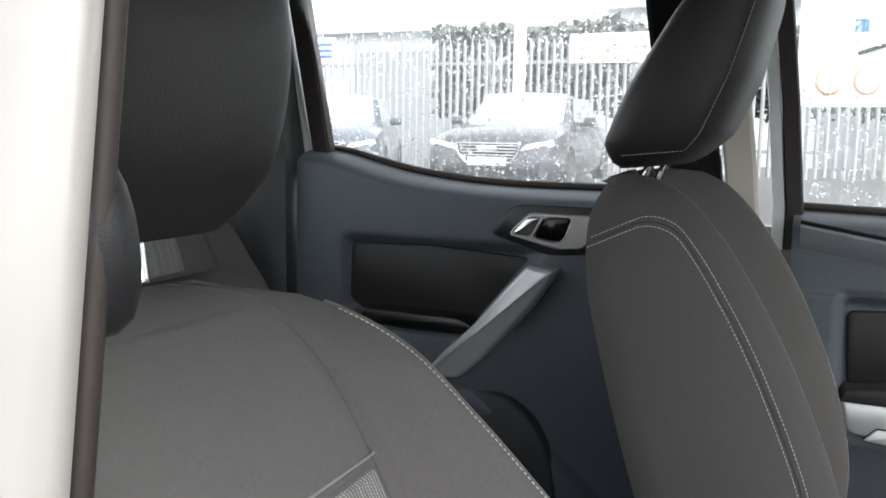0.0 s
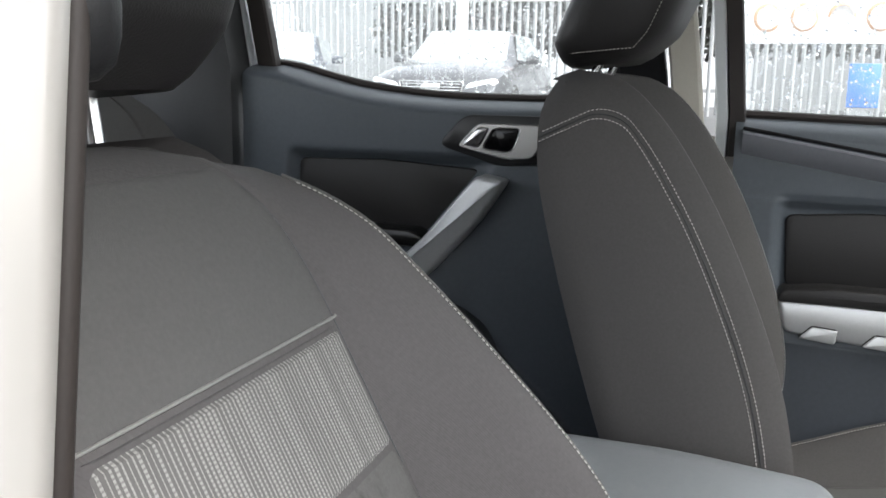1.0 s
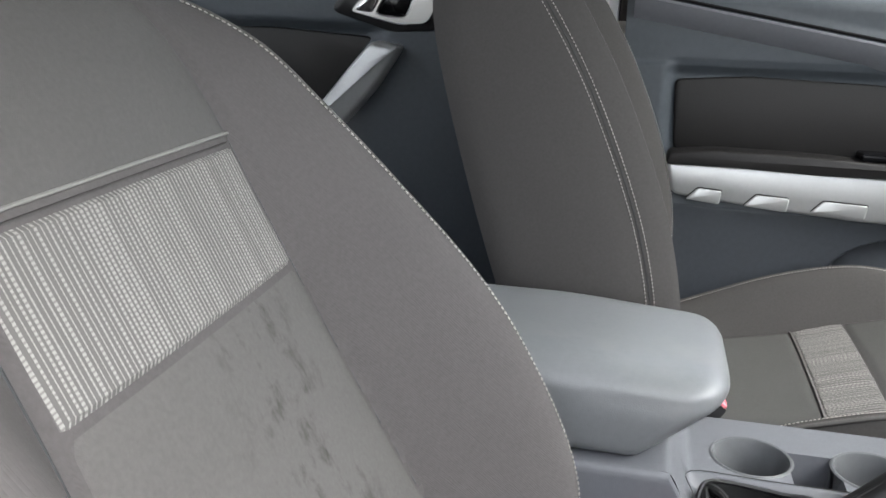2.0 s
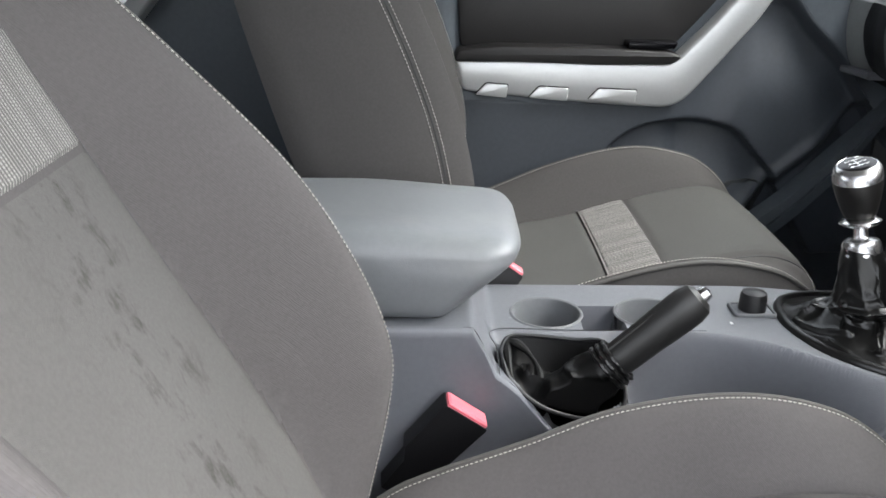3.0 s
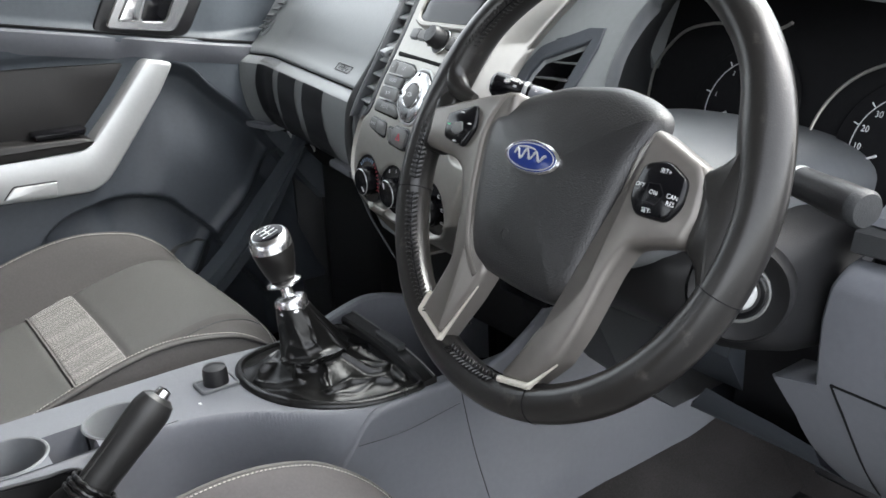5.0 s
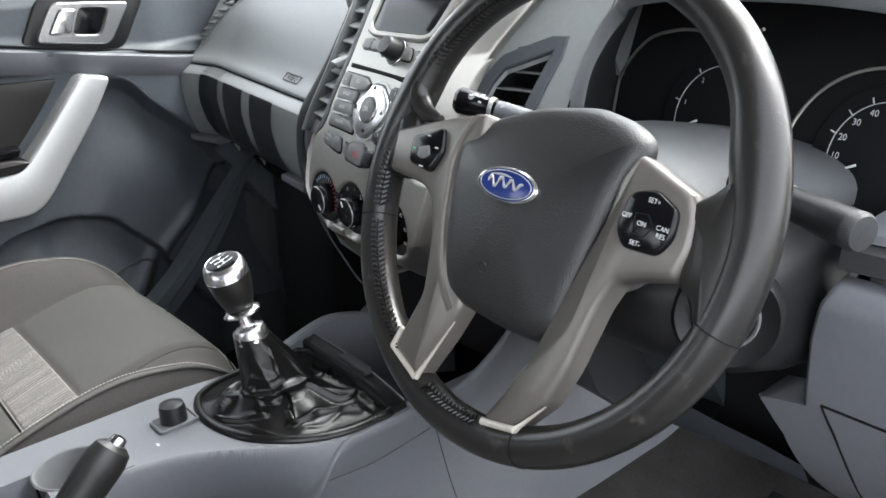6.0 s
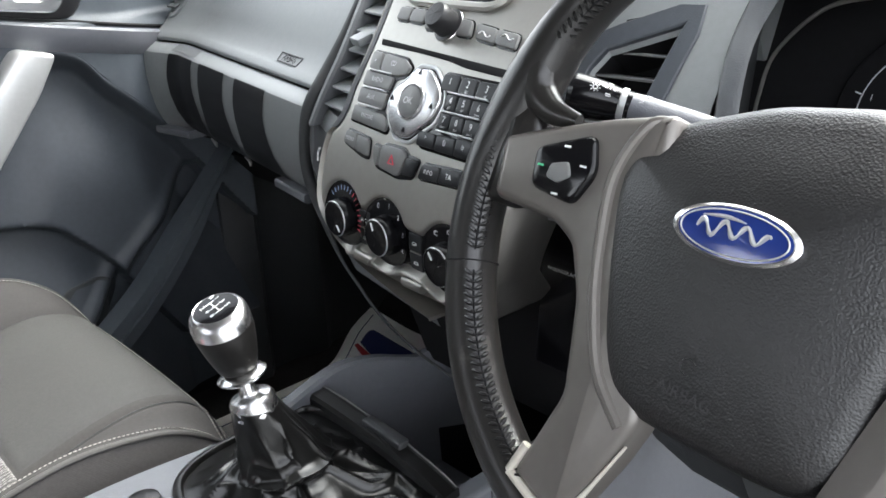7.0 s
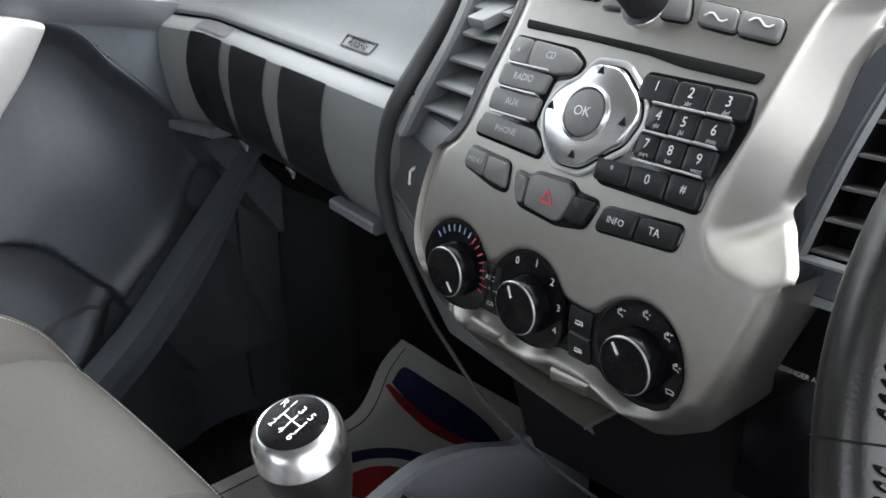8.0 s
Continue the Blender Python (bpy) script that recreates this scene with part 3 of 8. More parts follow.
part("panel", door_panel(-0.012, 0.95, fsill, lambda x, z: front_shape(x, z) - 0.075 * smoothstep(0.003, 0.010, low_top(x) - z), 260, 260), M_DOOR, fd)
part("door_core", block((0.46, 1.57, 0.95), (0.92, 0.03, 0.78)), M_MATT, fd)
pocket_poly = [(0.078, 1.268), (0.086, 1.146), (0.30, 1.138), (0.462, 1.138), (0.55, 1.235), (0.575, 1.262), (0.40, 1.272), (0.20, 1.277)]
part("insert_panel", prism(rounded(pocket_poly, 0.014, 4), on_door(0.012), 0.008, 0.003), M_VINYL, fd, "black grained insert")
rest = [(0.074, 1.128), (0.19, 1.128), (0.33, 1.124), (0.465, 1.126), (0.485, 1.14), (0.46, 1.148), (0.30, 1.155), (0.15, 1.156), (0.08, 1.148)]
part("armrest_pad", prism(rounded(rest, 0.008, 4), on_door(0.01), 0.058, 0.004), M_VINYL, fd, "black padded armrest top")
part("window_switch", prism(rounded([(0.385, 1.152), (0.47, 1.152), (0.475, 1.164), (0.385, 1.164)], 0.004, 3), on_door(0.012), 0.05, 0.003), M_GLOSS, fd, "gloss black window switch")
trim_poly = [(0.074, 1.131), (0.20, 1.131), (0.33, 1.128), (0.455, 1.126), (0.475, 1.135), (0.53, 1.195), (0.593, 1.270), (0.645, 1.258), (0.612, 1.205), (0.56, 1.14), (0.51, 1.078),
             (0.49, 1.058), (0.465, 1.048), (0.39, 1.050), (0.25, 1.060), (0.09, 1.076)]
trim = part("armrest_trim", prism(rounded(trim_poly, 0.012, 4), on_door(0.02), 0.045, 0.006), M_SILVER, fd, "satin silver pull and trim")
for x0, x1, zt in ((0.118, 0.174, 1.092), (0.214, 0.284, 1.087), (0.322, 0.408, 1.084)):
    cut = [(x0 + 0.014, zt), (x1, zt - 0.003), (x1 - 0.004, zt - 0.028), (x0 - 0.006, zt - 0.022)]
    # black plate whose sliver above the silver one stands for the recess's shadow
    s = part("slot", prism(rounded(cut, 0.005, 3), on_door(0.03), 0.0362, 0.001), M_MATT, trim)
    cut = [(x0 + 0.0145, zt - 0.0022), (x1 - 0.0012, zt - 0.0050), (x1 - 0.0042, zt - 0.0283), (x0 - 0.0045, zt - 0.0225)]
    part("slot_plate", prism(rounded(cut, 0.004, 3), on_door(0.03), 0.0385, 0.0015), M_SILVER, s)
pull_handle(fd, 0.6, [(0.540, 1.327), (0.577, 1.389), (0.712, 1.377), (0.666, 1.309)], [(0.606, 1.333), (0.624, 1.376), (0.672, 1.371), (0.650, 1.328)],
            [(0.515, 1.318), (0.56, 1.402), (0.745, 1.39), (0.69, 1.298)], [(0.562, 1.336), (0.588, 1.378), (0.618, 1.375), (0.6, 1.333)], 0.024, "dark recessed interior door pull")
# a ledge below the upper panel; the lower panel curving under it is shade-darkened
led_x = np.linspace(0.0, 0.90, 60)
rings = []
for x in led_x:
    zt, d0 = fledge(x) - 0.002, front_shape(x, fledge(x) - 0.03)
    rings.append([V(x, 1.50 - d, z) for d, z in ((d0 - 0.004, zt + 0.001), (d0 + 0.010, zt), (d0 + 0.0135, zt - 0.003), (d0 + 0.0125, zt - 0.012), (d0 + 0.006, zt - 0.030), (d0 - 0.003, zt - 0.042))])
part("door_ledge", loft(rings), M_GREY, fd, "grey ledge along the door")
# the shadow in the gap above the ledge, drawn as a black tube
part("ledge_gap_shade", tube([V(x, 1.50 - front_shape(x, fledge(x) + 0.006), fledge(x) + 0.003) for x in led_x], 0.0032, 6), M_MATT, fd)
part("lower_panel", sheet(lambda u, v: V(0.945 * u, 1.50 - lower_shape(0.945 * u, 0.63 + (low_top(0.945 * u) - 0.63) * v), 0.63 + (low_top(0.945 * u) - 0.63) * v), 220, 200), M_DOORLOW, fd, "lower door panel in shade-darkened colour, with a hollow map pocket", sharp=60)
edge_in = spline([(0.915, 1.452, 1.085), (0.852, 1.452, 1.017), (0.790, 1.450, 0.9515), (0.7167, 1.447, 0.8757), (0.6464, 1.445, 0.8186), (0.55, 1.445, 0.75)], 8)
edge_out = spline([(0.94, 1.462, 1.08), (0.8774, 1.462, 1.006), (0.8239, 1.460, 0.924), (0.7468, 1.457, 0.838), (0.6704, 1.455, 0.773), (0.56, 1.455, 0.70)], 8)
part("door_edge", loft([[a.lerp(b, t) + V(0, dy, 0) for t, dy in ((-0.15, 0.035), (0.0, 0.004), (0.03, 0.0), (0.44, -0.002), (0.48, 0.0035), (0.53, -0.003), (0.96, -0.002), (1.0, 0.003), (1.05, 0.04))] for a, b in zip(edge_in, edge_out)], closed=False, cap=False), M_DOOR, fd, "grooved front edge of the door", sharp=30)
# a dark plate on the panel stands for the pocket's shaded inside
hollow = rounded([(0.585, 0.885), (0.6004, 0.900), (0.6595, 0.902), (0.688, 0.884), (0.694, 0.868), (0.662, 0.828), (0.60, 0.775)], 0.010, 4)
part("lower_pocket_shade", prism(hollow, lambda u, v, h: V(u, 1.50 - lower_shape(u, v) - h, v), 0.0025, 0.001, base=-0.004), M_HOOD, fd, "flat dark plate for a small pocket's shade")
part("window_seal", tube([(x, 1.535, fsill(x) + 0.004) for x in np.linspace(0.0, 1.0, 12)], 0.008, 8), M_RUBBER, fd)
strip([(-0.012, 1.515, 1.36), (-0.012, 1.512, 1.43), (-0.027, 1.50, 1.6), (-0.05, 1.47, 1.8), (-0.06, 1.45, 1.9)], 0.028, 0.03, M_RUBBER, "frame_seal", fd)
pane = part("window_pane", sheet(lambda u, v: V(-0.02 + (1.15 - 0.5 * v) * u - 0.05 * v, 1.545 - 0.09 * v, 1.41 + 0.47 * v), 6, 6), M_WET, fd)
pane.visible_shadow = False

# rear door
rsill = curve_through([-0.96, -0.88, -0.80, -0.73, -0.612, -0.50, -0.31, -0.1], [1.512, 1.504, 1.484, 1.468, 1.453, 1.447, 1.446, 1.446])


def rear_shape(x, z):
    d = 0.05
    pocket = smoothstep(-0.86, -0.83, x) * smoothstep(-0.44, -0.50, x - (z - 1.3) * 0.85) * smoothstep(1.16, 1.19, z) * smoothstep(1.35, 1.32, z)
    d -= 0.03 * pocket
    d += 0.03 * smoothstep(1.20, 1.16, z) * smoothstep(-0.9, -0.8, x) * smoothstep(1.0, 1.08, z) * smoothstep(-0.45, -0.55, x)
    arch = 1.06 - 1.3 * max(0.0, x + 0.55) ** 1.4
    d += 0.025 * smoothstep(arch + 0.01, arch - 0.02, z) * smoothstep(-0.85, -0.75, x)
    d += 0.004 * noise.noise((x * 3, 4, z * 3))
    return d


rd = thing("rear_door", "blue-grey rear passenger door panel with silver pull strap", "car door", (-0.5, 1.5, 0.62))
part("panel", door_panel(-0.955, -0.19, rsill, rear_shape, 220, 180), M_DOOR, rd)
part("door_core", block((-0.56, 1.57, 0.95), (0.84, 0.03, 0.78)), M_MATT, rd)
rp = [(-0.838, 1.325), (-0.842, 1.21), (-0.80, 1.185), (-0.56, 1.18), (-0.475, 1.28), (-0.46, 1.318), (-0.65, 1.33)]
part("insert_panel", prism(rounded(rp, 0.014, 4), on_door(0.02), 0.01, 0.003), M_VINYL, rd, "black grained insert")
ra = [(-0.80, 1.175), (-0.56, 1.172), (-0.545, 1.19), (-0.58, 1.205), (-0.78, 1.205)]
part("armrest_pad", prism(rounded(ra, 0.01, 4), on_door(0.02), 0.065, 0.005), M_LEATHER, rd, "black padded armrest")
st = [(-0.446, 1.315), (-0.394, 1.306), (-0.44, 1.235), (-0.53, 1.13), (-0.575, 1.090), (-0.61, 1.088), (-0.64, 1.10), (-0.61, 1.135), (-0.548, 1.195), (-0.49, 1.265)]
part("pull_strap", prism(rounded(st, 0.01, 3), on_door(0.05), 0.046, 0.008), M_SILVER, rd, "satin silver diagonal pull")
pull_handle(rd, -0.45, [(-0.497, 1.362), (-0.456, 1.407), (-0.318, 1.406), (-0.352, 1.344), (-0.402, 1.342)], [(-0.446, 1.361), (-0.425, 1.397), (-0.376, 1.398), (-0.390, 1.360), (-0.402, 1.355)],
            [(-0.535, 1.364), (-0.484, 1.421), (-0.29, 1.421), (-0.33, 1.336), (-0.42, 1.329)], [(-0.486, 1.366), (-0.455, 1.399), (-0.432, 1.399), (-0.452, 1.361)], 0.05, "dark recessed interior door pull")
part("map_pocket", prism(rounded([(-0.60, 0.64), (-0.60, 1.03), (-0.571, 1.07), (-0.496, 1.068), (-0.434, 1.026), (-0.397, 0.961), (-0.37, 0.80), (-0.36, 0.64)], 0.02, 3), on_door(0.05), 0.030, 0.008), M_HOOD, rd, "dark moulded map pocket")
part("window_seal", tube([(x, 1.535, rsill(x) + 0.004) for x in np.linspace(-0.93, -0.15, 24)], 0.008, 8), M_RUBBER, rd)
strip([(-0.925, 1.515, 1.46), (-0.928, 1.512, 1.51), (-0.97, 1.49, 1.81), (-0.98, 1.45, 1.9)], 0.042, 0.03, M_RUBBER, "frame_seal", rd)
pane = part("window_pane", sheet(lambda u, v: V(-0.95 + 0.8 * u - 0.06 * v, 1.545 - 0.09 * v, 1.43 + 0.45 * v), 6, 6), M_WET, rd)
pane.visible_shadow = False

# door plastic in shade, so the kick panel takes the darker hood colour
wall("kick_panel", loft([[V(x, y, z) for x, y in ((0.90, 1.52), (0.93, 1.508), (0.955, 1.506), (0.975, 1.53), (1.03, 1.538), (1.07, 1.524), (1.10, 1.522), (1.125, 1.54), (1.30, 1.55), (1.56, 1.50), (1.56, 1.58), (0.90, 1.58))] for z in (0.56, 1.36)]), M_HOOD, "kick panel ahead of the door, coloured dark for its shade", "trim")
# the driver's door, swung open ahead of the eye, unseen: added to shade footwell
dd = thing("open_door", "unseen white driver's door standing wide open, added for shade", "car door", (1.25, -0.6, 0.5), kind="structure")
dm = pose(1.02, -0.10, 0, 0, 0, -62)
part("skin", block(dm @ V(0.52, 0.0, 0.95), (1.04, 0.06, 0.95), (0, 0, -62), 0.02), M_PAINT, dd)
part("inner_panel", block(dm @ V(0.52, -0.06, 0.93), (0.98, 0.06, 0.85), (0, 0, -62), 0.02), M_DOOR, dd)
part("window_frame", tube([dm @ V(*q) for q in ((0.03, 0, 1.42), (0.35, 0, 1.78), (0.6, 0, 1.86), (1.0, 0, 1.84), (1.02, 0, 1.42))], 0.025, 8), M_PAINT, dd)


# ---- seats ----
def bolster_rise(a, uc):
    """From the seam (0) to the bolster's crest (1)."""
    t = min(1.0, max(0.0, (a - uc) / (0.93 - uc)))
    return 0.7 * smoothstep(0.0, 1.0, t) + 0.3 * (1 - (1 - t) ** 2)


def profile_ring(hw, c, b, back, n_front=100, uc=0.56):
    """Cross-section (side, depth) of a cushioned panel: flat middle, raised bolsters, rounded sides and a flat back."""
    out = []
    for i in range(n_front + 1):
        u = -1 + 2 * i / n_front
        a = abs(u)
        d = c + 0.004 * (1 - min(1, (a / uc)) ** 2)
        d += (b - c) * bolster_rise(a, uc)
        d -= 0.005 * math.exp(-((a - uc - 0.01) / 0.02) ** 2)
        d -= (0.03 + 0.25 * max(0.0, b - c)) * smoothstep(0.93, 1.0, a) ** 2
        out.append((u * hw, d))
    side = out[-1][1]
    for k in range(1, 7):
        t = k / 6
        out.append((hw * (1.0 + 0.02 * math.sin(math.pi * t)), side + (back + 0.02 - side) * t))
    for i in range(9):
        u = 0.94 - 1.88 * i / 8
        out.append((u * hw, back))
    first = out[0][1]
    for k in range(6, 0, -1):
        t = k / 6
        out.append((-hw * (1.0 + 0.02 * math.sin(math.pi * t)), first + (back + 0.02 - first) * t))
    return out


class Panel:
    """A seat panel swept along s; put(s, side, depth) places a point."""

    def __init__(self, s0, s1, hw, c, b, back, put, n=60, uc=0.56):
        self.uc = uc if callable(uc) else (lambda s, k=uc: k)
        self.s0, self.s1, self.hw, self.c, self.b, self.back, self.put, self.n = s0, s1, hw, c, b, back, put, n

    def front(self, s, u, lift=0.0):
        a = abs(u)
        c, b, hw = self.c(s), self.b(s), self.hw(s)
        d = c + 0.004 * (1 - min(1, (a / self.uc(s))) ** 2) + (b - c) * bolster_rise(a, self.uc(s))
        d -= 0.005 * math.exp(-((a - self.uc(s) - 0.01) / 0.02) ** 2)
        d -= (0.03 + 0.25 * max(0.0, b - c)) * smoothstep(0.93, 1.0, a) ** 2
        return self.put(s, u * hw, d + lift)

    def body(self):
        rings = []
        for i in range(self.n + 1):
            s = self.s0 + (self.s1 - self.s0) * i / self.n
            rings.append([self.put(s, y, d) for y, d in profile_ring(self.hw(s), self.c(s), self.b(s), self.back(s), uc=self.uc(s))])
        return loft(rings)

    def patch(self, s0, s1, u0, u1, lift=0.002, ns=30, nu=24):
        """A sewn-on piece over part of the front, its edges turned under."""
        def f(i, j):
            s = s0 + (s1 - s0) * j
            u = (u0 + (u1 - u0) * i) * (self.uc(s) - 0.005)
            e = min(i, 1 - i, j, 1 - j)
            return self.front(s, u, lift * smoothstep(0, 0.03, e) - 0.0012 * (e <= 0))
        return sheet(f, nu, ns)

    def line(self, u, s0, s1, lift=0.0015, n=50):
        return [self.front(s0 + (s1 - s0) * i / n, u, lift) for i in range(n + 1)]

    def across(self, s, u0, u1, lift=0.0015, n=30):
        return [self.front(s, u0 + (u1 - u0) * i / n, lift) for i in range(n + 1)]


def front_seat(label, y0, pivot, recline, bolster, top, cush, cushc, insert_s, cins, head, fabric, head_tilt, inner_drop=0.0, curl=6, post_d=-0.06, sewn=(-1, 1), piped=(1,), side_cloth=None, plain=None, front=None, pucker=0.0, thin=0.0):
    side_cloth, plain = side_cloth or M_BOLSTER, plain or M_FABRIC
    seat = thing("front_seat", label, "car seat", (pivot[0] + 0.2, y0, 0.62), group="front seats")
    a = radians(recline)
    up, fw = V(-math.sin(a), 0, math.cos(a)), V(math.cos(a), 0, math.sin(a))
    o = V(pivot[0], y0, pivot[1])
    put = lambda s, side, d: o + up * s + fw * d + V(0, side, 0)
    hw = curve_through([-0.06, 0.1, 0.3, 0.45, top - 0.1, top - 0.05, top - 0.02, top], [0.235, 0.25, 0.255, 0.252, 0.238, 0.218, 0.185, 0.12])
    c = curve_through([-0.06, 0.0, 0.12, 0.3, 0.45, top - 0.1, top - 0.03, top], [-0.02, 0.0, 0.006, 0.004, 0.0, -0.008, -0.035, -0.07])
    b = curve_through([q[0] for q in bolster], [q[1] for q in bolster])
    back = curve_through([-0.06, 0.2, top - 0.15, top - 0.05, top], [q + thin for q in (-0.13, -0.138, -0.125, -0.105, -0.08)])
    P = Panel(-0.06, top, hw, c, b, back, put, uc=lambda s: 0.56 + 0.19 * smoothstep(0.42, -0.02, s))
    br = part("backrest", P.body(), side_cloth, seat)
    part("centre_panel", P.patch(-0.02, insert_s[0], -1, 1, 0.0022, 40), fabric, br, "stained grey cloth centre panel")
    part("shoulder_panel", P.patch(insert_s[1], top - 0.035, -1, 1, 0.0022, 40), plain, br)
    part("striped_insert", P.patch(insert_s[0], insert_s[1], -1, 1, 0.0024, 20), M_STRIPE, br, "pale ribbed striped insert")
    part("insert_welt", P.patch(insert_s[1] + 0.002, insert_s[1] + 0.008, -1, 1, 0.0036, 6), side_cloth, br)
    part("insert_seam", tube(P.across(insert_s[1] + 0.0085, -0.555, 0.555, 0.0030), 0.0013, 6), M_WELT, br, "pale welt over the insert")
    for sg in (-1, 1):
        part("panel_seam", tube([P.front(s, sg * (P.uc(s) + 0.002), 0.0004) for s in np.linspace(-0.02, top - 0.05, 60)], 0.0011, 6), M_HOOD, br)
    for sg in piped:
        part("piping", tube(P.line(sg * 0.955, -0.04, top - 0.05, 0.002), 0.0024, 8), M_PIPE, br)
        part("stitching", stitches(P.line(sg * 0.93, -0.04, top - 0.06, 0.0012)), M_THREAD, br, "pale thread stitching")
    # double stitching down the turn of each side panel and back along its top
    def round_side(sg, s, off):
        """A point off behind the bolster's crest, on its rolled edge or its flank."""
        D = 0.03 + 0.25 * max(0.0, b(s) - c(s))
        if off < D:
            lo, hi = 0.93, 1.0
            for _ in range(24):
                m_ = (lo + hi) / 2
                lo, hi = (m_, hi) if smoothstep(0.93, 1.0, m_) ** 2 < off / D else (lo, m_)
            return P.front(s, sg * lo, 0.0) + V(0, sg * 0.0008, 0)
        edge = b(s) - D
        k = (off - D) / max(0.01, edge - back(s) - 0.02)
        return put(s, sg * (hw(s) * (1.0 + 0.02 * math.sin(math.pi * min(1.0, k))) + 0.0008), b(s) - off)

    def seam_path(sg, off, turn):
        line = [round_side(sg, s, off) for s in np.linspace(0.0, turn - 0.03, 50)]
        for k in range(1, 9):
            w = k / 8 * math.pi / 2
            line.append(round_side(sg, turn - 0.03 + 0.03 * math.sin(w), off + 0.03 * (1 - math.cos(w))))
        return line + [round_side(sg, turn - 0.1 * q, off + 0.03 + q) for q in np.linspace(0.004, 0.07, 12)]

    for sg in sewn:
        rows = stitches(seam_path(sg, 0.031, top - 0.058))
        stitches(seam_path(sg, 0.041, top - 0.068), bm=rows)
        part("side_stitching", rows, M_THREAD, br, "pale double stitching")
        part("side_seam", tube(seam_path(sg, 0.036, top - 0.063), 0.0006, 5), M_HOOD, br)
    # cushion
    cz, cb = curve_through([q[0] for q in cushc], [q[1] for q in cushc]), curve_through([q[0] for q in cush], [q[1] for q in cush])
    x0, x1 = cush[0][0], cush[-1][0]
    chw = curve_through([x0, x0 + 0.1, x1 - 0.12, x1 - 0.03, x1], [0.235, 0.25, 0.25, 0.235, 0.2])
    Q = Panel(x0, x1, chw, cz, cb, lambda s: 0.70, lambda s, side, d: V(s, y0 + side, d - inner_drop * smoothstep(-0.16, -0.22, side)), 70, 0.67)
    cu = part("cushion", Q.body(), side_cloth, seat)
    part("centre_panel", Q.patch(x0 + 0.02, cins[0], -1, 1, 0.0022), fabric, cu)
    part("front_panel", Q.patch(cins[1], x1 - 0.05, -1, 1, 0.0022), front or plain, cu)
    bm = Q.patch(cins[0], cins[1], -1, 1, 0.0026, 20, 120 if pucker else 24)
    for v in bm.verts:                                # cloth drawn up into small waves
        v.co.z += pucker * (math.sin(v.co.y / 0.0030 + 5 * noise.noise((v.co.x * 22, v.co.y * 12, 0))) + 0.5) * smoothstep(0, 0.012, min(v.co.x - cins[0], cins[1] - v.co.x)) * smoothstep(-0.4, 0.3, noise.noise((v.co.x * 8, v.co.y * 14, 3)))
    part("striped_insert", bm, M_STRIPE, cu, "pale ribbed striped insert")
    for sg in (-1, 1):
        part("panel_seam", tube([Q.front(s, sg * (Q.uc(s) + 0.002), 0.0004) for s in np.linspace(x0 + 0.02, x1 - 0.05, 50)], 0.0011, 6), M_HOOD, cu)
    part("insert_seam", tube(Q.across(cins[0], -0.665, 0.665, 0.0025), 0.0013, 6), M_WELT, cu)
    for sg in (-1, 1):
        part("piping", tube(Q.line(sg * 0.955, x0 + 0.02, x1 - 0.03, 0.002), 0.0032, 8), M_PIPE, cu)
        part("stitching", stitches(Q.line(sg * 0.92, x0 + 0.02, x1 - 0.04, 0.0012)), M_THREAD, cu, "pale thread stitching")
    for q in (0.044, 0.033):
        part("front_stitching", stitches(Q.across(x1 - q, -0.95, 0.95, 0.0012, 60)), M_THREAD, cu, "pale row of stitching")
    part("front_seam", tube(Q.across(x1 - 0.0385, -0.95, 0.95, 0.0006, 60), 0.0010, 5), M_MATT, cu)
    part("seat_base", block(((x0 + x1) / 2, y0, 0.655), (x1 - x0 - 0.12, 0.4, 0.14), bevel=0.02), M_BLACK, seat, "black plastic seat base")
    part("side_cover", block((x0 + 0.2, y0 - 0.235, 0.75), (0.42, 0.03, 0.12), bevel=0.012), M_DASH, seat)
    part("side_cover", block((x0 + 0.2, y0 + 0.235, 0.75), (0.42, 0.03, 0.12), bevel=0.012), M_DASH, seat)
    # headrest, a leaning wedge with rounded faces
    hx, hz, tall = head
    t = radians(head_tilt)
    hu, hf = V(-math.sin(t), 0, math.cos(t)), V(1, 0, 0.10)
    ho = V(hx, y0, hz)
    rings = []
    for i in range(29):
        v = i / 28
        e = (1 - abs(2 * v - 1) ** (curl if v < 0.5 else 6)) ** 0.5 if 0 < v < 1 else 0.12
        wide = lerp(v, [0, 0.3, 1], [0.125, 0.136, 0.142]) * (0.70 + 0.30 * e)
        deep = lerp(v, [0, 0.15, 0.45, 1], [0.060, 0.082, 0.082, 0.056]) * (0.66 + 0.34 * e)
        ring = []
        for j in range(48):
            w = 2 * math.pi * j / 48
            cw, sw = math.cos(w), math.sin(w)
            ring.append(ho + hu * (tall * v) + hf * (deep * math.copysign(abs(sw) ** 0.62, sw)) + V(0, wide * math.copysign(abs(cw) ** 0.5, cw), 0))
        rings.append(ring)
    hr = part("headrest", loft(rings), M_VINYL, seat, "black vinyl headrest")
    for sg in (-1, 1):
        k1, k2 = (4, 44) if sg > 0 else (20, 28)
        edge = [ho.lerp(rings[i][k1], 1.006) for i in range(2, 26)]
        base_e = [ho.lerp(rings[2][(k1 - j if sg > 0 else k1 + j) % 48], 1.006) for j in range(0, 8)]
        rows = stitches(edge)
        stitches(list(reversed(base_e)), bm=rows)
        part("stitching", rows, M_THREAD, hr)
        foot = put(top - 0.04, sg * 0.065, post_d)
        part("headrest_post", tube([foot, ho + hu * 0.06 + hf * (post_d + 0.06) + V(0, sg * 0.065, 0)], 0.006, 12), M_CHROME, hr, "chrome post")
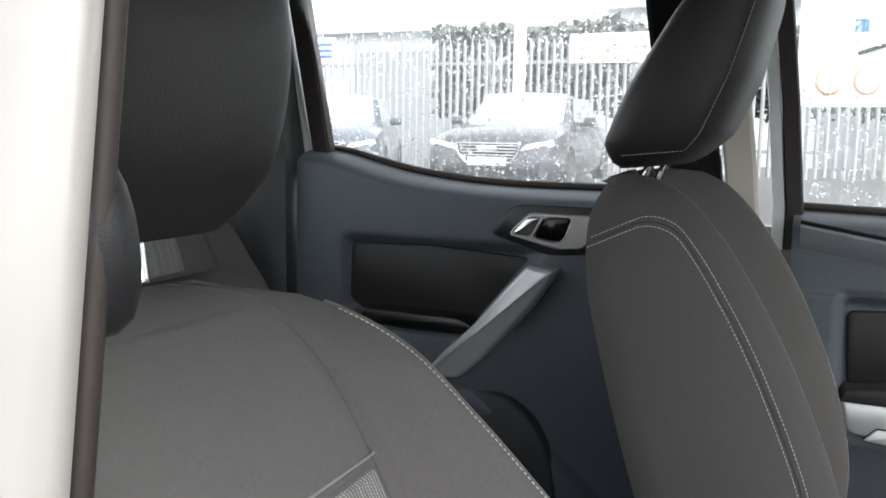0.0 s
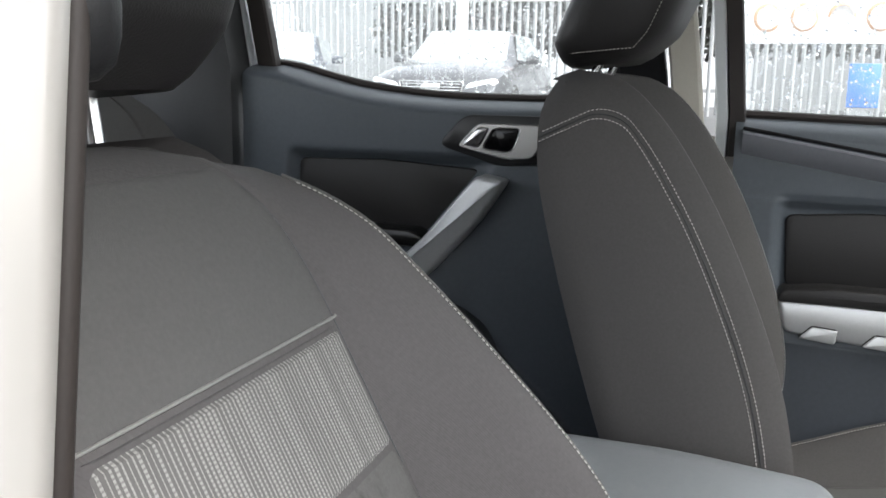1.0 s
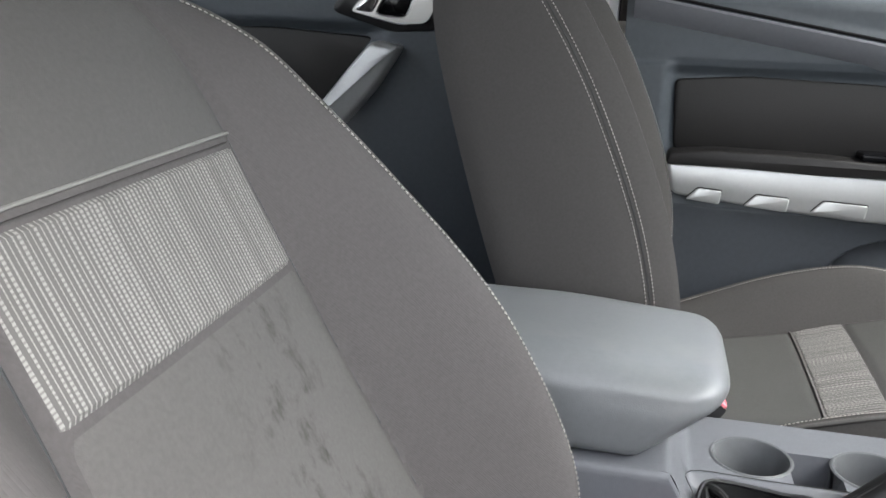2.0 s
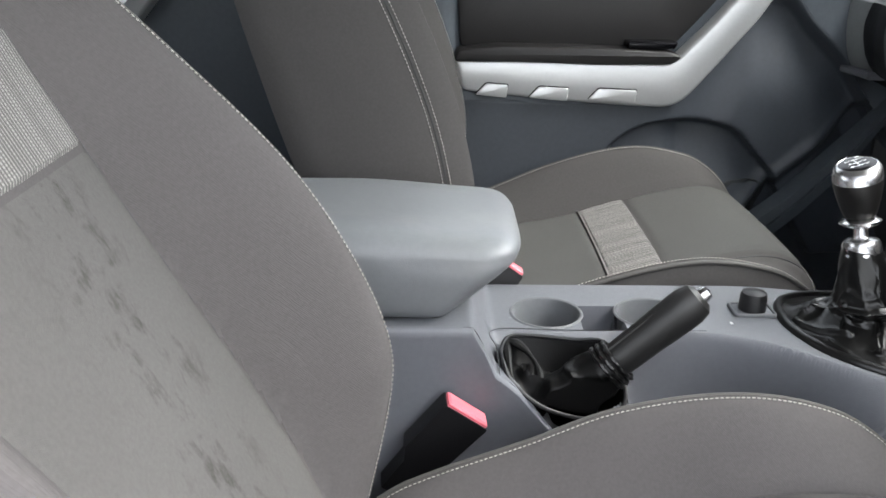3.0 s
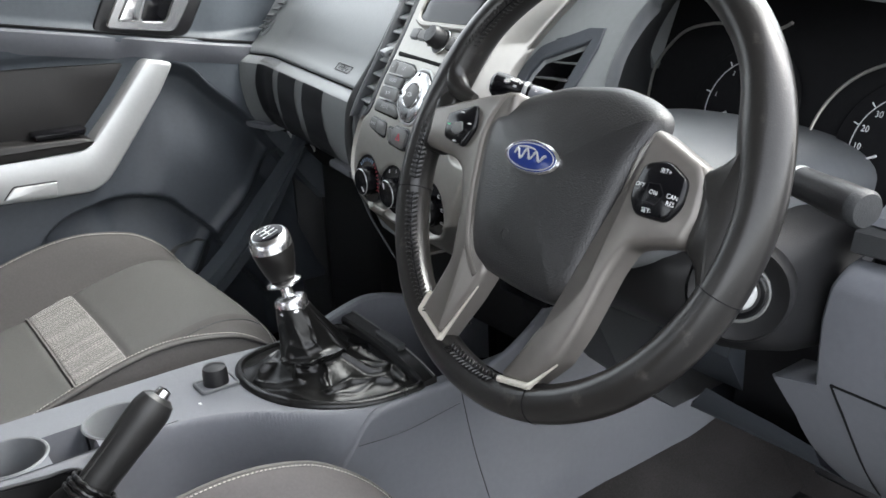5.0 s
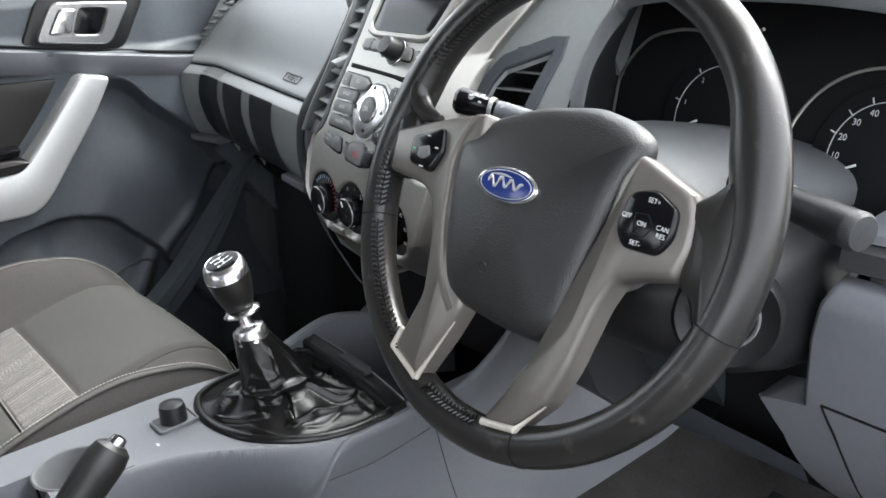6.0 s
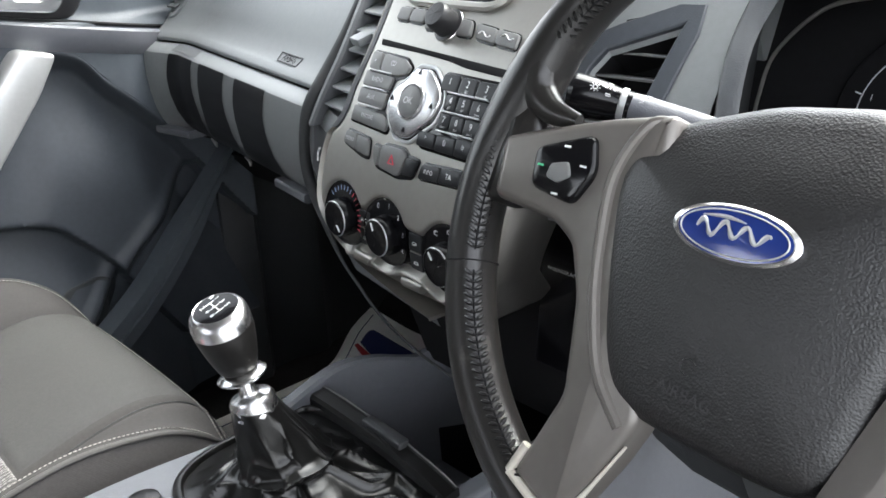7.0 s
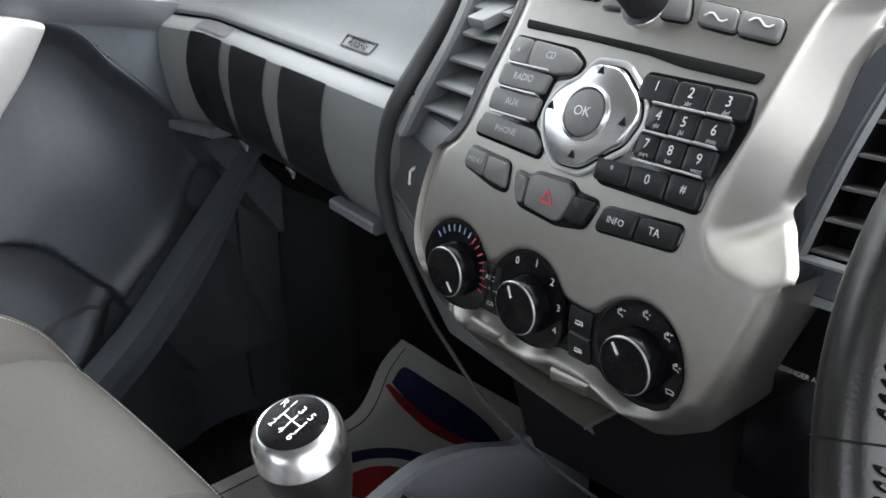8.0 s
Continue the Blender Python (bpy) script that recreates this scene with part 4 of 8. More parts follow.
        part("post_collar", block(put(top - 0.006, sg * 0.065, post_d), (0.035, 0.04, 0.02), (0, -recline, 0), 0.004), M_BLACK, hr)
    return seat


front_seat("grey cloth driver's seat, reclined, with dark stains and striped inserts", DRV, (-0.05, 0.85), 25.0,
           [(-0.06, -0.01), (-0.036, 0.01), (0.08, 0.095), (0.135, 0.114), (0.222, 0.116), (0.312, 0.103), (0.434, 0.062), (0.503, 0.036), (0.568, 0.008), (0.64, -0.05), (0.66, -0.08)],
           0.677, [(-0.09, 0.80), (-0.04, 0.81), (0.016, 0.845), (0.134, 0.893), (0.222, 0.93), (0.337, 0.947), (0.43, 0.93), (0.49, 0.89), (0.53, 0.845), (0.565, 0.79)],
           [(-0.09, 0.79), (0.0, 0.81), (0.15, 0.835), (0.25, 0.862), (0.35, 0.885), (0.45, 0.885), (0.51, 0.855), (0.545, 0.81), (0.565, 0.77)],
           (0.40, 0.497), (0.21, 0.30), (-0.392, 1.470, 0.268), M_STAINED, -3, curl=2.6, post_d=-0.098, sewn=(1,), front=M_SPOTTED)
front_seat("grey cloth front passenger seat with striped inserts", PAS, (0.055, 0.87), 19.0,
           [(-0.06, 0.0), (0.04, 0.045), (0.10, 0.078), (0.167, 0.096), (0.272, 0.105), (0.40, 0.098), (0.50, 0.082), (0.59, 0.055), (0.65, 0.015), (0.678, -0.04)],
           0.678, [(0.03, 0.85), (0.12, 0.884), (0.27, 0.946), (0.40, 0.976), (0.50, 0.963), (0.548, 0.938), (0.583, 0.90), (0.612, 0.838), (0.632, 0.775)],
           [(0.03, 0.83), (0.15, 0.845), (0.28, 0.868), (0.38, 0.897), (0.48, 0.922), (0.535, 0.922), (0.58, 0.897), (0.612, 0.842), (0.632, 0.77)],
           (0.36, 0.44), (0.30, 0.378), (-0.186, 1.505, 0.27), M_CLOTH, -23, 0.036, side_cloth=M_SIDECLOTH, plain=M_CLOTH, pucker=0.0016, thin=0.016)

# rear bench
bench = thing("rear_bench", "grey cloth rear bench seat with striped insert", "car seat", (-0.9, MID, 0.6))
ba_ = radians(14)


def bench_put(s, side, d):
    return V(-0.895 - math.sin(ba_) * s + math.cos(ba_) * d, MID + side, 0.9 + math.cos(ba_) * s + math.sin(ba_) * d)


for sgn, y in ((1, 0.33), (-1, -0.33)):
    R = Panel(-0.05, 0.60, curve_through([-0.05, 0.2, 0.34, 0.41, 0.495, 0.575, 0.60], [0.33, 0.30, 0.264, 0.225, 0.185, 0.12, 0.09]), curve_through([-0.05, 0.52, 0.60], [0.0, 0.0, -0.04]),
              curve_through([-0.05, 0.2, 0.52, 0.60], [0.02, 0.022, 0.01, -0.04]), lambda s: -0.12, (lambda yy: lambda s, side, d: bench_put(s, side + yy, d))(y), 40)
    rb = part("backrest", R.body(), M_FABRIC, bench)
    part("striped_insert", R.patch(0.408, 0.474, -1.0, 0.30, 0.004), M_STRIPE, rb, "pale ribbed striped insert")
    part("insert_seam", tube(R.across(0.408, -0.55, 0.2, 0.004), 0.0016, 6), M_PIPE, rb)
part("belt_loop", block((-0.945, 0.972, 1.328), (0.012, 0.022, 0.055), (8, 14, 0), 0.004), M_CREAM, bench, "cream webbing loop")
part("cushion", block((-0.75, MID, 0.86), (0.5, 1.3, 0.14), bevel=0.04, segs=4), M_BOLSTER, bench)
part("bench_base", block((-0.78, MID, 0.69), (0.4, 1.25, 0.22), bevel=0.02), M_BLACK, bench)


# ---- centre console ----
deck_edge = curve_through([0.0, 0.33, 0.38, 0.43, 0.47, 0.51, 0.56, 0.62], [0.772, 0.771, 0.762, 0.738, 0.710, 0.684, 0.664, 0.650])


def console_top(x, y):
    z = 0.922 - 0.010 * smoothstep(0.42, 0.6, x)
    z += 0.051 * smoothstep(0.112, 0.080, x)
    ye = deck_edge(x)                                 # the deck's edge swings out round the gear lever
    side = smoothstep(ye, ye - 0.018, y) * smoothstep(0.092, 0.135, x) * smoothstep(0.585, 0.44, x)
    z -= side * (0.016 + 0.11 * smoothstep(0.235, 0.30, x))
    z -= 0.045 * smoothstep(0.702, 0.672, y) * smoothstep(0.12, 0.17, x) * smoothstep(0.30, 0.235, x)
    for cx, r in ((0.178, 0.0425), (0.305, 0.0425)):
        z -= 0.065 * smoothstep(r, r - 0.004, math.hypot(x - cx, y - 0.8195))
    z -= 0.05 * smoothstep(0.025, 0.021, abs(x - 0.2415)) * smoothstep(0.034, 0.030, abs(y - 0.8065))
    z -= 0.12 * smoothstep(1.0, 0.88, math.hypot((x - 0.187) / 0.080, (y - 0.7185) / 0.0465))
    z -= 0.16 * smoothstep(0.672, 0.682, x) * smoothstep(0.672, 0.68, y) * smoothstep(0.895, 0.885, y)
    return z


cons = thing("centre_console", "slate grey plastic centre console with cup holders", "car console", (0.3, MID, 0.6))


def console_edge(x):
    return 0.668 - 0.018 * smoothstep(0.3, 0.5, x)


def cons_f(u, v):
    x, y0 = -0.28 + 1.12 * u, 0.0
    e = console_edge(x)
    y = e + 0.006 + (0.906 - 0.006 - e) * v
    return V(x, y, console_top(x, y))


part("upper_tray", sheet(cons_f, 300, 170), M_GREY, cons, sharp=50)


def cons_side(u, v):
    x = -0.28 + 1.75 * u
    e = console_edge(x)
    top = console_top(min(x, 0.69), e + 0.006) + 0.22 * smoothstep(0.72, 1.1, x)
    if v < 0.12:
        a = v / 0.12 * math.pi / 2
        return V(x, e + 0.006 * (1 - math.sin(a)), top - 0.006 * (1 - math.cos(a)))
    w = (v - 0.12) / 0.88
    flare = 0.05 * smoothstep(0.45, 0.8, x) * smoothstep(0.1, 1, w) * (1 - 0.5 * smoothstep(1.0, 1.4, x))
    return V(x, e - flare + 0.01 * math.sin(w * 3), top - 0.006 + (0.662 + 0.014 * smoothstep(0.45, 0.6, x) - top) * w)


part("side_panel", sheet(cons_side, 140, 30), M_GREY, cons)

def tunnel(u, v):
    """Carpet from the console's foot down to the floor."""
    x = 0.3 + 1.17 * u
    e = console_edge(x) - 0.05 * smoothstep(0.45, 0.8, x) * (1 - 0.5 * smoothstep(1.0, 1.4, x)) + 0.001
    return V(x, e + 0.012 - 0.16 * v ** 1.4, 0.668 + 0.014 * smoothstep(0.45, 0.6, x) - 0.08 * smoothstep(0, 1, v) + 0.003 * noise.noise((x * 14, v * 3, 0)))


part("tunnel_carpet", sheet(tunnel, 70, 14), M_CARPET, cons, "black carpet at the console's foot")


def cons_left(u, v):
    x = -0.28 + 1.12 * u
    if v < 0.1:
        a = v / 0.1 * math.pi / 2
        return V(x, 0.900 + 0.007 * math.sin(a), console_top(x, 0.9) - 0.007 * (1 - math.cos(a)))
    return V(x, 0.907 + 0.004 * v, console_top(x, 0.9) - 0.007 + (0.58 - console_top(x, 0.9)) * (v - 0.1) / 0.9)


part("side_panel", sheet(cons_left, 90, 16), M_GREY, cons)
part("front_bin", block((0.775, 0.79, 0.72), (0.16, 0.2, 0.04)), M_MATT, cons, "black lined storage bin")
part("bin_side", sheet(lambda u, v: V(0.832 + 0.30 * u, 0.8985, 0.585 + (0.29 - 0.05 * u) * v), 6, 6), M_MATT, cons, "black side of the storage bin")
part("bin_front", block((0.965, 0.78, 0.735), (0.02, 0.236, 0.30)), M_MATT, cons, "black front of the storage bin")
part("bin_lining", sheet(lambda u, v: V(0.712 + 0.42 * u, console_edge(0.712 + 0.42 * u) + 0.012, 0.70 + (console_top(0.69, console_edge(0.69) + 0.006) + 0.22 * smoothstep(0.72, 1.1, 0.712 + 0.42 * u) - 0.708) * v), 16, 4), M_MATT, cons, "black lining of the storage bin")
rim = spline([(0.62, 0.905, 0.921), (0.66, 0.905, 0.934), (0.705, 0.905, 0.942), (0.755, 0.905, 0.932), (0.80, 0.904, 0.914), (0.85, 0.903, 0.896), (0.93, 0.902, 0.87)], 6)
rings = [[p + V(0, y, z) for y, z in ((-0.012, 0.0), (-0.009, 0.004), (0.004, 0.003), (0.007, -0.004), (0.007, -0.1), (-0.012, -0.1))] for p in rim]
part("bin_rim", loft(rings), M_GREY, cons)
part("panel_seam", tube(spline([(0.692, 0.646, 0.91), (0.69, 0.640, 0.885), (0.70, 0.628, 0.80), (0.72, 0.615, 0.70)], 8), 0.0007, 5), M_HOOD, cons)
part("panel_seam", tube(spline([(0.535, 0.6465, 0.876), (0.60, 0.6445, 0.872), (0.685, 0.6415, 0.882)], 6), 0.0006, 5), M_HOOD, cons)
part("panel_seam", tube(spline([(0.113, 0.668, 0.911), (0.112, 0.72, 0.924), (0.112, 0.770, 0.9235), (0.20, 0.771, 0.9228), (0.36, 0.772, 0.9222)], 6), 0.0006, 5), M_HOOD, cons)

for cx in (0.178, 0.305):
    part("cup_holder", lathe(facing((cx, 0.8195, 0.0), (0, 0, 1)), [(0.0450, 0.9222), (0.0430, 0.9236), (0.0408, 0.9230), (0.0392, 0.919), (0.0365, 0.864), (0.0, 0.862)], 40, cap=False), M_DASH, cons, "dark slate round cup holder")
# armrest lid: a padded cushion with a rounded nose that rakes back below, and a crease along its flank
rings = []
for i in range(64):
    t = (i / 63) ** 0.6
    x0_ = -0.30 + 0.438 * t
    gap = 0.138 - x0_
    rw = 0.05 if gap > 0.05 else gap
    plan = 0.055 * (1 - math.sqrt(max(0.0, 1 - (1 - rw / 0.05) ** 2)))
    rt = 0.03 if gap > 0.03 else gap
    crown = 0.024 * (1 - math.sqrt(max(0.0, 1 - (1 - rt / 0.03) ** 2)))
    w_, top_, low_ = 0.119 - plan, 1.0775 - crown - 0.012 * smoothstep(0.2, 0.0, gap), 0.9675 + 0.010 * smoothstep(0.03, 0.0, gap)
    ring = []
    for j in range(56):
        a_ = 2 * math.pi * j / 56
        cy, cz_ = math.copysign(abs(math.cos(a_)) ** 0.42, math.cos(a_)), math.copysign(abs(math.sin(a_)) ** 0.5, math.sin(a_))
        z = (top_ + low_) / 2 + (top_ - low_) / 2 * cz_
        y = w_ * cy * (1 - 0.06 * smoothstep(1.05, 0.99, z)) - 0.0028 * math.copysign(1, cy) * math.exp(-((z - 1.043) / 0.0035) ** 2) * smoothstep(0.6, 0.9, abs(cy))
        rake = 0.066 * smoothstep(1.055, 0.9675, z) * smoothstep(0.16, 0.0, gap)
        ring.append(V(x0_ - rake, 0.788 + y, z))
    rings.append(ring)
arm = thing("armrest", "slate grey padded armrest lid on the console", "armrest", (0, 0.786, 0.964))
part("lid", loft(rings), M_ARM, arm, sharp=60)
part("lid_seam", block((-0.125, 0.786, 0.9665), (0.32, 0.20, 0.004)), M_MATT, arm)

# rotary drive switch
sw = thing("drive_switch", "black rotary drive selector in a slate surround", "switch", (0.432, 0.829, 0.922))
base = facing((0.432, 0.828, 0.9215), (0, 0, 1))
plate_ = rounded([(-0.026, -0.019), (0.026, -0.019), (0.026, 0.019), (-0.026, 0.019)], 0.007, 4)
part("surround", hoop(plate_, inset(plate_, 0.004), lambda u, v, h: base @ V(u, v, h), 0.0048, 0.0012, base=-0.002), M_DASH, sw, "grey raised surround")
part("plate", prism(inset(plate_, 0.003), lambda u, v, h: base @ V(u, v, h), 0.0030, 0.0005, base=-0.002), M_GREY, sw)
part("dial", lathe(base, [(0.0165, 0.004), (0.016, 0.02), (0.0145, 0.026), (0.008, 0.0285), (0.0, 0.029)], 28), M_BLACK, sw, "black rubber dial")
part("mark", block((0.396, 0.792, 0.9228), (0.003, 0.006, 0.001)), M_FAINT, sw)

# gear lever
gear = thing("gear_lever", "gear lever with metal-topped knob and black leather gaiter", "gear lever", (0.57, 0.785, 0.912))
base_ring = spline([(0.462, 0.80, 0), (0.482, 0.727, 0), (0.54, 0.678, 0), (0.61, 0.664, 0), (0.652, 0.676, 0), (0.659, 0.78, 0), (0.655, 0.882, 0), (0.61, 0.897, 0), (0.535, 0.892, 0), (0.48, 0.862, 0)], 8, True)
frame_z = lambda x: 0.922 - 0.010 * smoothstep(0.42, 0.6, x) + 0.002
part("gaiter_frame", tube([V(p.x, p.y, frame_z(p.x)) for p in base_ring], 0.0062, 12, closed=True, flat=0.8), M_GAITER, gear, "black gaiter frame")
top_c, ax = V(0.527, 0.777, 1.022), V(-0.14, 0.20, 0.97).normalized()
foot_c = V(0.556, 0.776, 0.0)


def ridged(p, k=2.0):
    """Sharp-crested creases."""
    return (1 - min(1.0, abs(noise.noise(p)) * 2.2)) ** k


# folds of the gaiter: (angle in degrees, height 0 to 1) along each crest, then its reach out, its width and its lift
FOLDS = [([(-175, 0.50), (-139, 0.51), (-104, 0.56), (-68, 0.56)], 0.0095, 0.0036, 0.002), ([(-68, 0.56), (-108, 0.50), (-112, 0.38), (-110, 0.20)], 0.0070, 0.0030, 0.003),
         ([(-185, 0.10), (-161, 0.26), (-141, 0.31)], 0.002, 0.0040, 0.006), ([(-112, 0.20), (-85, 0.27), (-68, 0.23), (-60, 0.14)], 0.002, 0.0040, 0.007),
         ([(-62, 0.46), (-57, 0.30), (-40, 0.20)], 0.006, 0.0045, 0.005), ([(-24, 0.42), (-37, 0.25), (-50, 0.12)], 0.006, 0.0050, 0.006),
         ([(-157, 0.54), (-146, 0.33)], 0.006, 0.0050, 0.002), ([(-83, 0.90), (-101, 0.72), (-96, 0.62)], 0.0022, 0.0035, 0.0),
         ([(20, 0.45), (10, 0.20)], 0.006, 0.006, 0.006), ([(70, 0.48), (100, 0.25)], 0.006, 0.006, 0.006), ([(130, 0.46), (160, 0.3), (168, 0.1)], 0.006, 0.006, 0.005)]


def fold_at(deg, t):
    """Reach and lift of all folds at one place of the gaiter."""
    reach = lift = 0.0
    span = 0.00105 + 0.0006 * max(0.0, 0.42 - t) / 0.42          # metres to a degree round it
    for line, r_, w_, l_ in FOLDS:
        best = 9.0
        for (a0, t0), (a1, t1) in zip(line, line[1:]):
            ax_, ay_ = ((a0 - deg + 180) % 360 - 180) * span, (t0 - t) * 0.15
            bx_, by_ = ax_ + (a1 - a0) * span, (t1 - t) * 0.15
            dx_, dy_ = bx_ - ax_, by_ - ay_
            q = max(0.0, min(1.0, -(ax_ * dx_ + ay_ * dy_) / (dx_ * dx_ + dy_ * dy_)))
            best = min(best, math.hypot(ax_ + q * dx_, ay_ + q * dy_))
        k_ = 1 / (1 + (best / w_) ** 2) ** 1.5
        reach, lift = max(reach, r_ * k_), max(lift, l_ * k_)
    return reach, lift


base_ring = spline([(p.x, p.y, 0) for p in base_ring[::3]], 6, True)
rings = []
for k in range(97):
    t = k / 96
    ring = []
    for i, p in enumerate(base_ring):
        v0 = V(p.x, p.y, 0) - foot_c
        ang = math.atan2(v0.y, v0.x)
        out = V(math.cos(ang), math.sin(ang), 0)
        reach, lift = fold_at(math.degrees(ang), t)
        soft = 0.0016 * noise.noise((math.cos(ang) * 2.2, math.sin(ang) * 2.2, t * 5)) + 0.0042 * ridged((math.cos(ang) * 1.5 + t, math.sin(ang) * 1.5, 1.7 + t * 2.6), 5.0) * math.sin(math.pi * min(1.0, t * 1.1))
        if t < 0.42:                                  # the low skirt
            w = t / 0.42
            m = foot_c + out * (v0.length + (0.049 - v0.length) * w + reach * min(1.0, w * 2))
            z = frame_z(p.x) + (0.944 - frame_z(p.x)) * w ** 1.1 - 0.004 * math.sin(w * math.pi) ** 0.8 + lift * min(1.0, w * 6) + 2.0 * soft * math.sin(w * math.pi)
        else:                                         # the neck round the lever
            w = (t - 0.42) / 0.58
            c0 = foot_c.lerp(V(top_c.x, top_c.y, 0), w)
            pinch = 0.0065 * math.exp(-((t - 0.47) / 0.035) ** 2)
            m = c0 + out * (0.049 - 0.0275 * w ** 0.95 - pinch + reach + soft)
            z = 0.944 + (top_c.z + 0.004 - 0.944) * w + lift
        ring.append(V(m.x, m.y, z))
    rings.append(ring)
part("gaiter", loft(rings), M_GAITER, gear, "creased black leather gaiter", sharp=80)
n = len(base_ring)
near = min(range(n), key=lambda i: abs(math.degrees(math.atan2(base_ring[i].y - foot_c.y, base_ring[i].x - foot_c.x)) + 55))
lace = [rings[k][near] + (rings[k][near] - V(top_c.x, top_c.y, rings[k][near].z)).normalized() * 0.0006 for k in range(50, 95)]
part("gaiter_seam", stitches(lace, 0.0005, 0.0022, 0.0014), M_HOOD, gear, "dark seam stitching")
lowrow = [rings[28 + int(3 * math.sin(k))][(near + k) % n] + V(0, 0, 0.0008) for k in range(-1, max(4, n // 9))]
part("gaiter_seam", stitches(lowrow, 0.0005, 0.0022, 0.0014), M_HOOD, gear, "dark seam stitching")
gf = facing(top_c - ax * 0.004, ax)
part("collar", lathe(gf, [(0.0215, -0.002), (0.0218, 0.002), (0.0212, 0.004), (0.0212, 0.012), (0.0185, 0.0165), (0.0095, 0.019), (0.0078, 0.022), (0.0078, 0.038)], 32), M_BRUSH, gear, "brushed metal collar")
part("lift_ring", lathe(gf, [(0.008, 0.030), (0.0195, 0.034), (0.0225, 0.0365), (0.0228, 0.0385), (0.019, 0.041), (0.012, 0.043)], 32), M_CHROME, gear, "chrome reverse ring")
cant = (ax + V(-0.13, -0.27, 0)).normalized()


def canted(profile, cap=True):
    """A turned shape on the lever whose upper rings lean to the driver."""
    rings_ = []
    for r, h in profile:
        k_ = smoothstep(0.055, 0.100, h)
        f_ = facing(gf @ V(0, 0, h), ax.lerp(cant, k_), (1, 0, 0))
        rings_.append([f_ @ V(max(r, 1e-5) * math.cos(w), max(r, 1e-5) * math.sin(w), 0) for w in np.linspace(0, 2 * math.pi, 40, endpoint=False)])
    return loft(rings_, cap=cap)


knob = part("knob", canted([(0.012, 0.040), (0.0170, 0.045), (0.0200, 0.053), (0.0238, 0.067), (0.0264, 0.081), (0.0266, 0.088)]), M_KNOB, gear, "dark satin metal knob")
part("knob_cap", canted([(0.0267, 0.086), (0.0268, 0.092), (0.0255, 0.0985), (0.0222, 0.1028), (0.0206, 0.1036), (0.0200, 0.1030)], cap=False), M_BRUSH, knob, "brushed metal cap ring")
part("knob_disc", canted([(0.0204, 0.1028), (0.0198, 0.1034), (0.0120, 0.1040), (0.0, 0.1042)]), M_DISC, knob, "gloss black gear diagram disc")
kf_ = facing(gf @ V(0, 0, 0.1043), cant, (1, 0, 0))
kput = lambda u, v, h: kf_ @ V((v * 0.99 + u * 0.02) * 1.2, (v * 0.12 - u * 0.99) * 1.2, h)
dg = bmesh.new()
for u in (-0.0075, -0.0005, 0.0065):
    prism([(u - 0.0004, -0.0038), (u + 0.0004, -0.0038), (u + 0.0004, 0.0038), (u - 0.0004, 0.0038)], kput, 0.0002, 0.00005, bm=dg)
prism([(-0.0075, -0.0004), (0.0065, -0.0004), (0.0065, 0.0004), (-0.0075, 0.0004)], kput, 0.0002, 0.00005, bm=dg)
for txt, u, v in (("1", -0.0075, 0.0068), ("3", -0.0005, 0.0068), ("5", 0.0065, 0.0068), ("2", -0.0075, -0.0068), ("4", -0.0005, -0.0068), ("6", 0.0065, -0.0068), ("R", -0.0118, 0.0046)):
    letters(txt, kput, 0.0064, u, v, 0.0004, bm=dg)
part("gear_diagram", dg, M_PRINT, knob, "white gear diagram", smooth=False)
bar = [V(0.668, 0.906, 0.9285), V(0.668, 0.87, 0.930), V(0.664, 0.78, 0.930), V(0.658, 0.70, 0.926), V(0.655, 0.661, 0.920)]
bb = part("bin_bar", loft([[p + V(x, 0, z) for x, z in ((-0.013, -0.03), (-0.013, -0.004), (-0.010, 0.0), (0.004, 0.001), (0.0055, 0.0028), (0.0075, 0.0028), (0.009, 0.0), (0.010, -0.05))] for p in spline(bar, 6)]), M_GAITER, gear, "black bar between the gaiter and the bin", sharp=30)
# the highlight along the bar's lip, drawn as a pale tube
part("bar_highlight", tube([p + V(0.0065, 0, 0.003) for p in spline(bar, 6)], 0.0011, 6), M_BUTTON, bb, "pale line drawn for the edge's highlight")
part("bar_clip", prism(rounded([(0.738, -0.0065), (0.803, -0.0065), (0.803, 0.0085), (0.738, 0.0085)], 0.003, 3), lambda u, v, h: V(0.6635 + 0.05 * (u - 0.77) + v, u, 0.9295 + h), 0.0065, 0.0015), M_HOOD, bb, "dark grey clip")

# handbrake
hb = thing("handbrake", "black leather handbrake lever with chrome button, pulled up", "handbrake", (0.2, 0.7, 0.91))
tip, root = V(0.3315, 0.706, 0.9995), V(0.206, 0.701, 0.888)
d = (tip - root).normalized()
hf_ = facing(root, d, (0, 0, 1))
L_ = (tip - root).length
part("grip", lathe(hf_ @ Matrix.Diagonal((1.24, 1.04, 1, 1)), [(0.013, -0.01), (0.0160, 0.012), (0.0165, 0.05), (0.0172, 0.09), (0.0186, L_ - 0.036), (0.0184, L_ - 0.022), (0.0160, L_ - 0.010), (0.0105, L_ - 0.005)], 28), M_GRIP, hb, "black leather grip")
part("release_button", lathe(hf_, [(0.0085, L_ - 0.012), (0.0088, L_ - 0.003), (0.0075, L_ + 0.003), (0.0, L_ + 0.005)], 20), M_CHROME, hb, "chrome release button")
part("grip_seam", tube([root + d * s + V(0, 0, 0.0225) for s in np.linspace(0.01, L_ - 0.03, 10)], 0.0007, 5), M_MATT, hb)
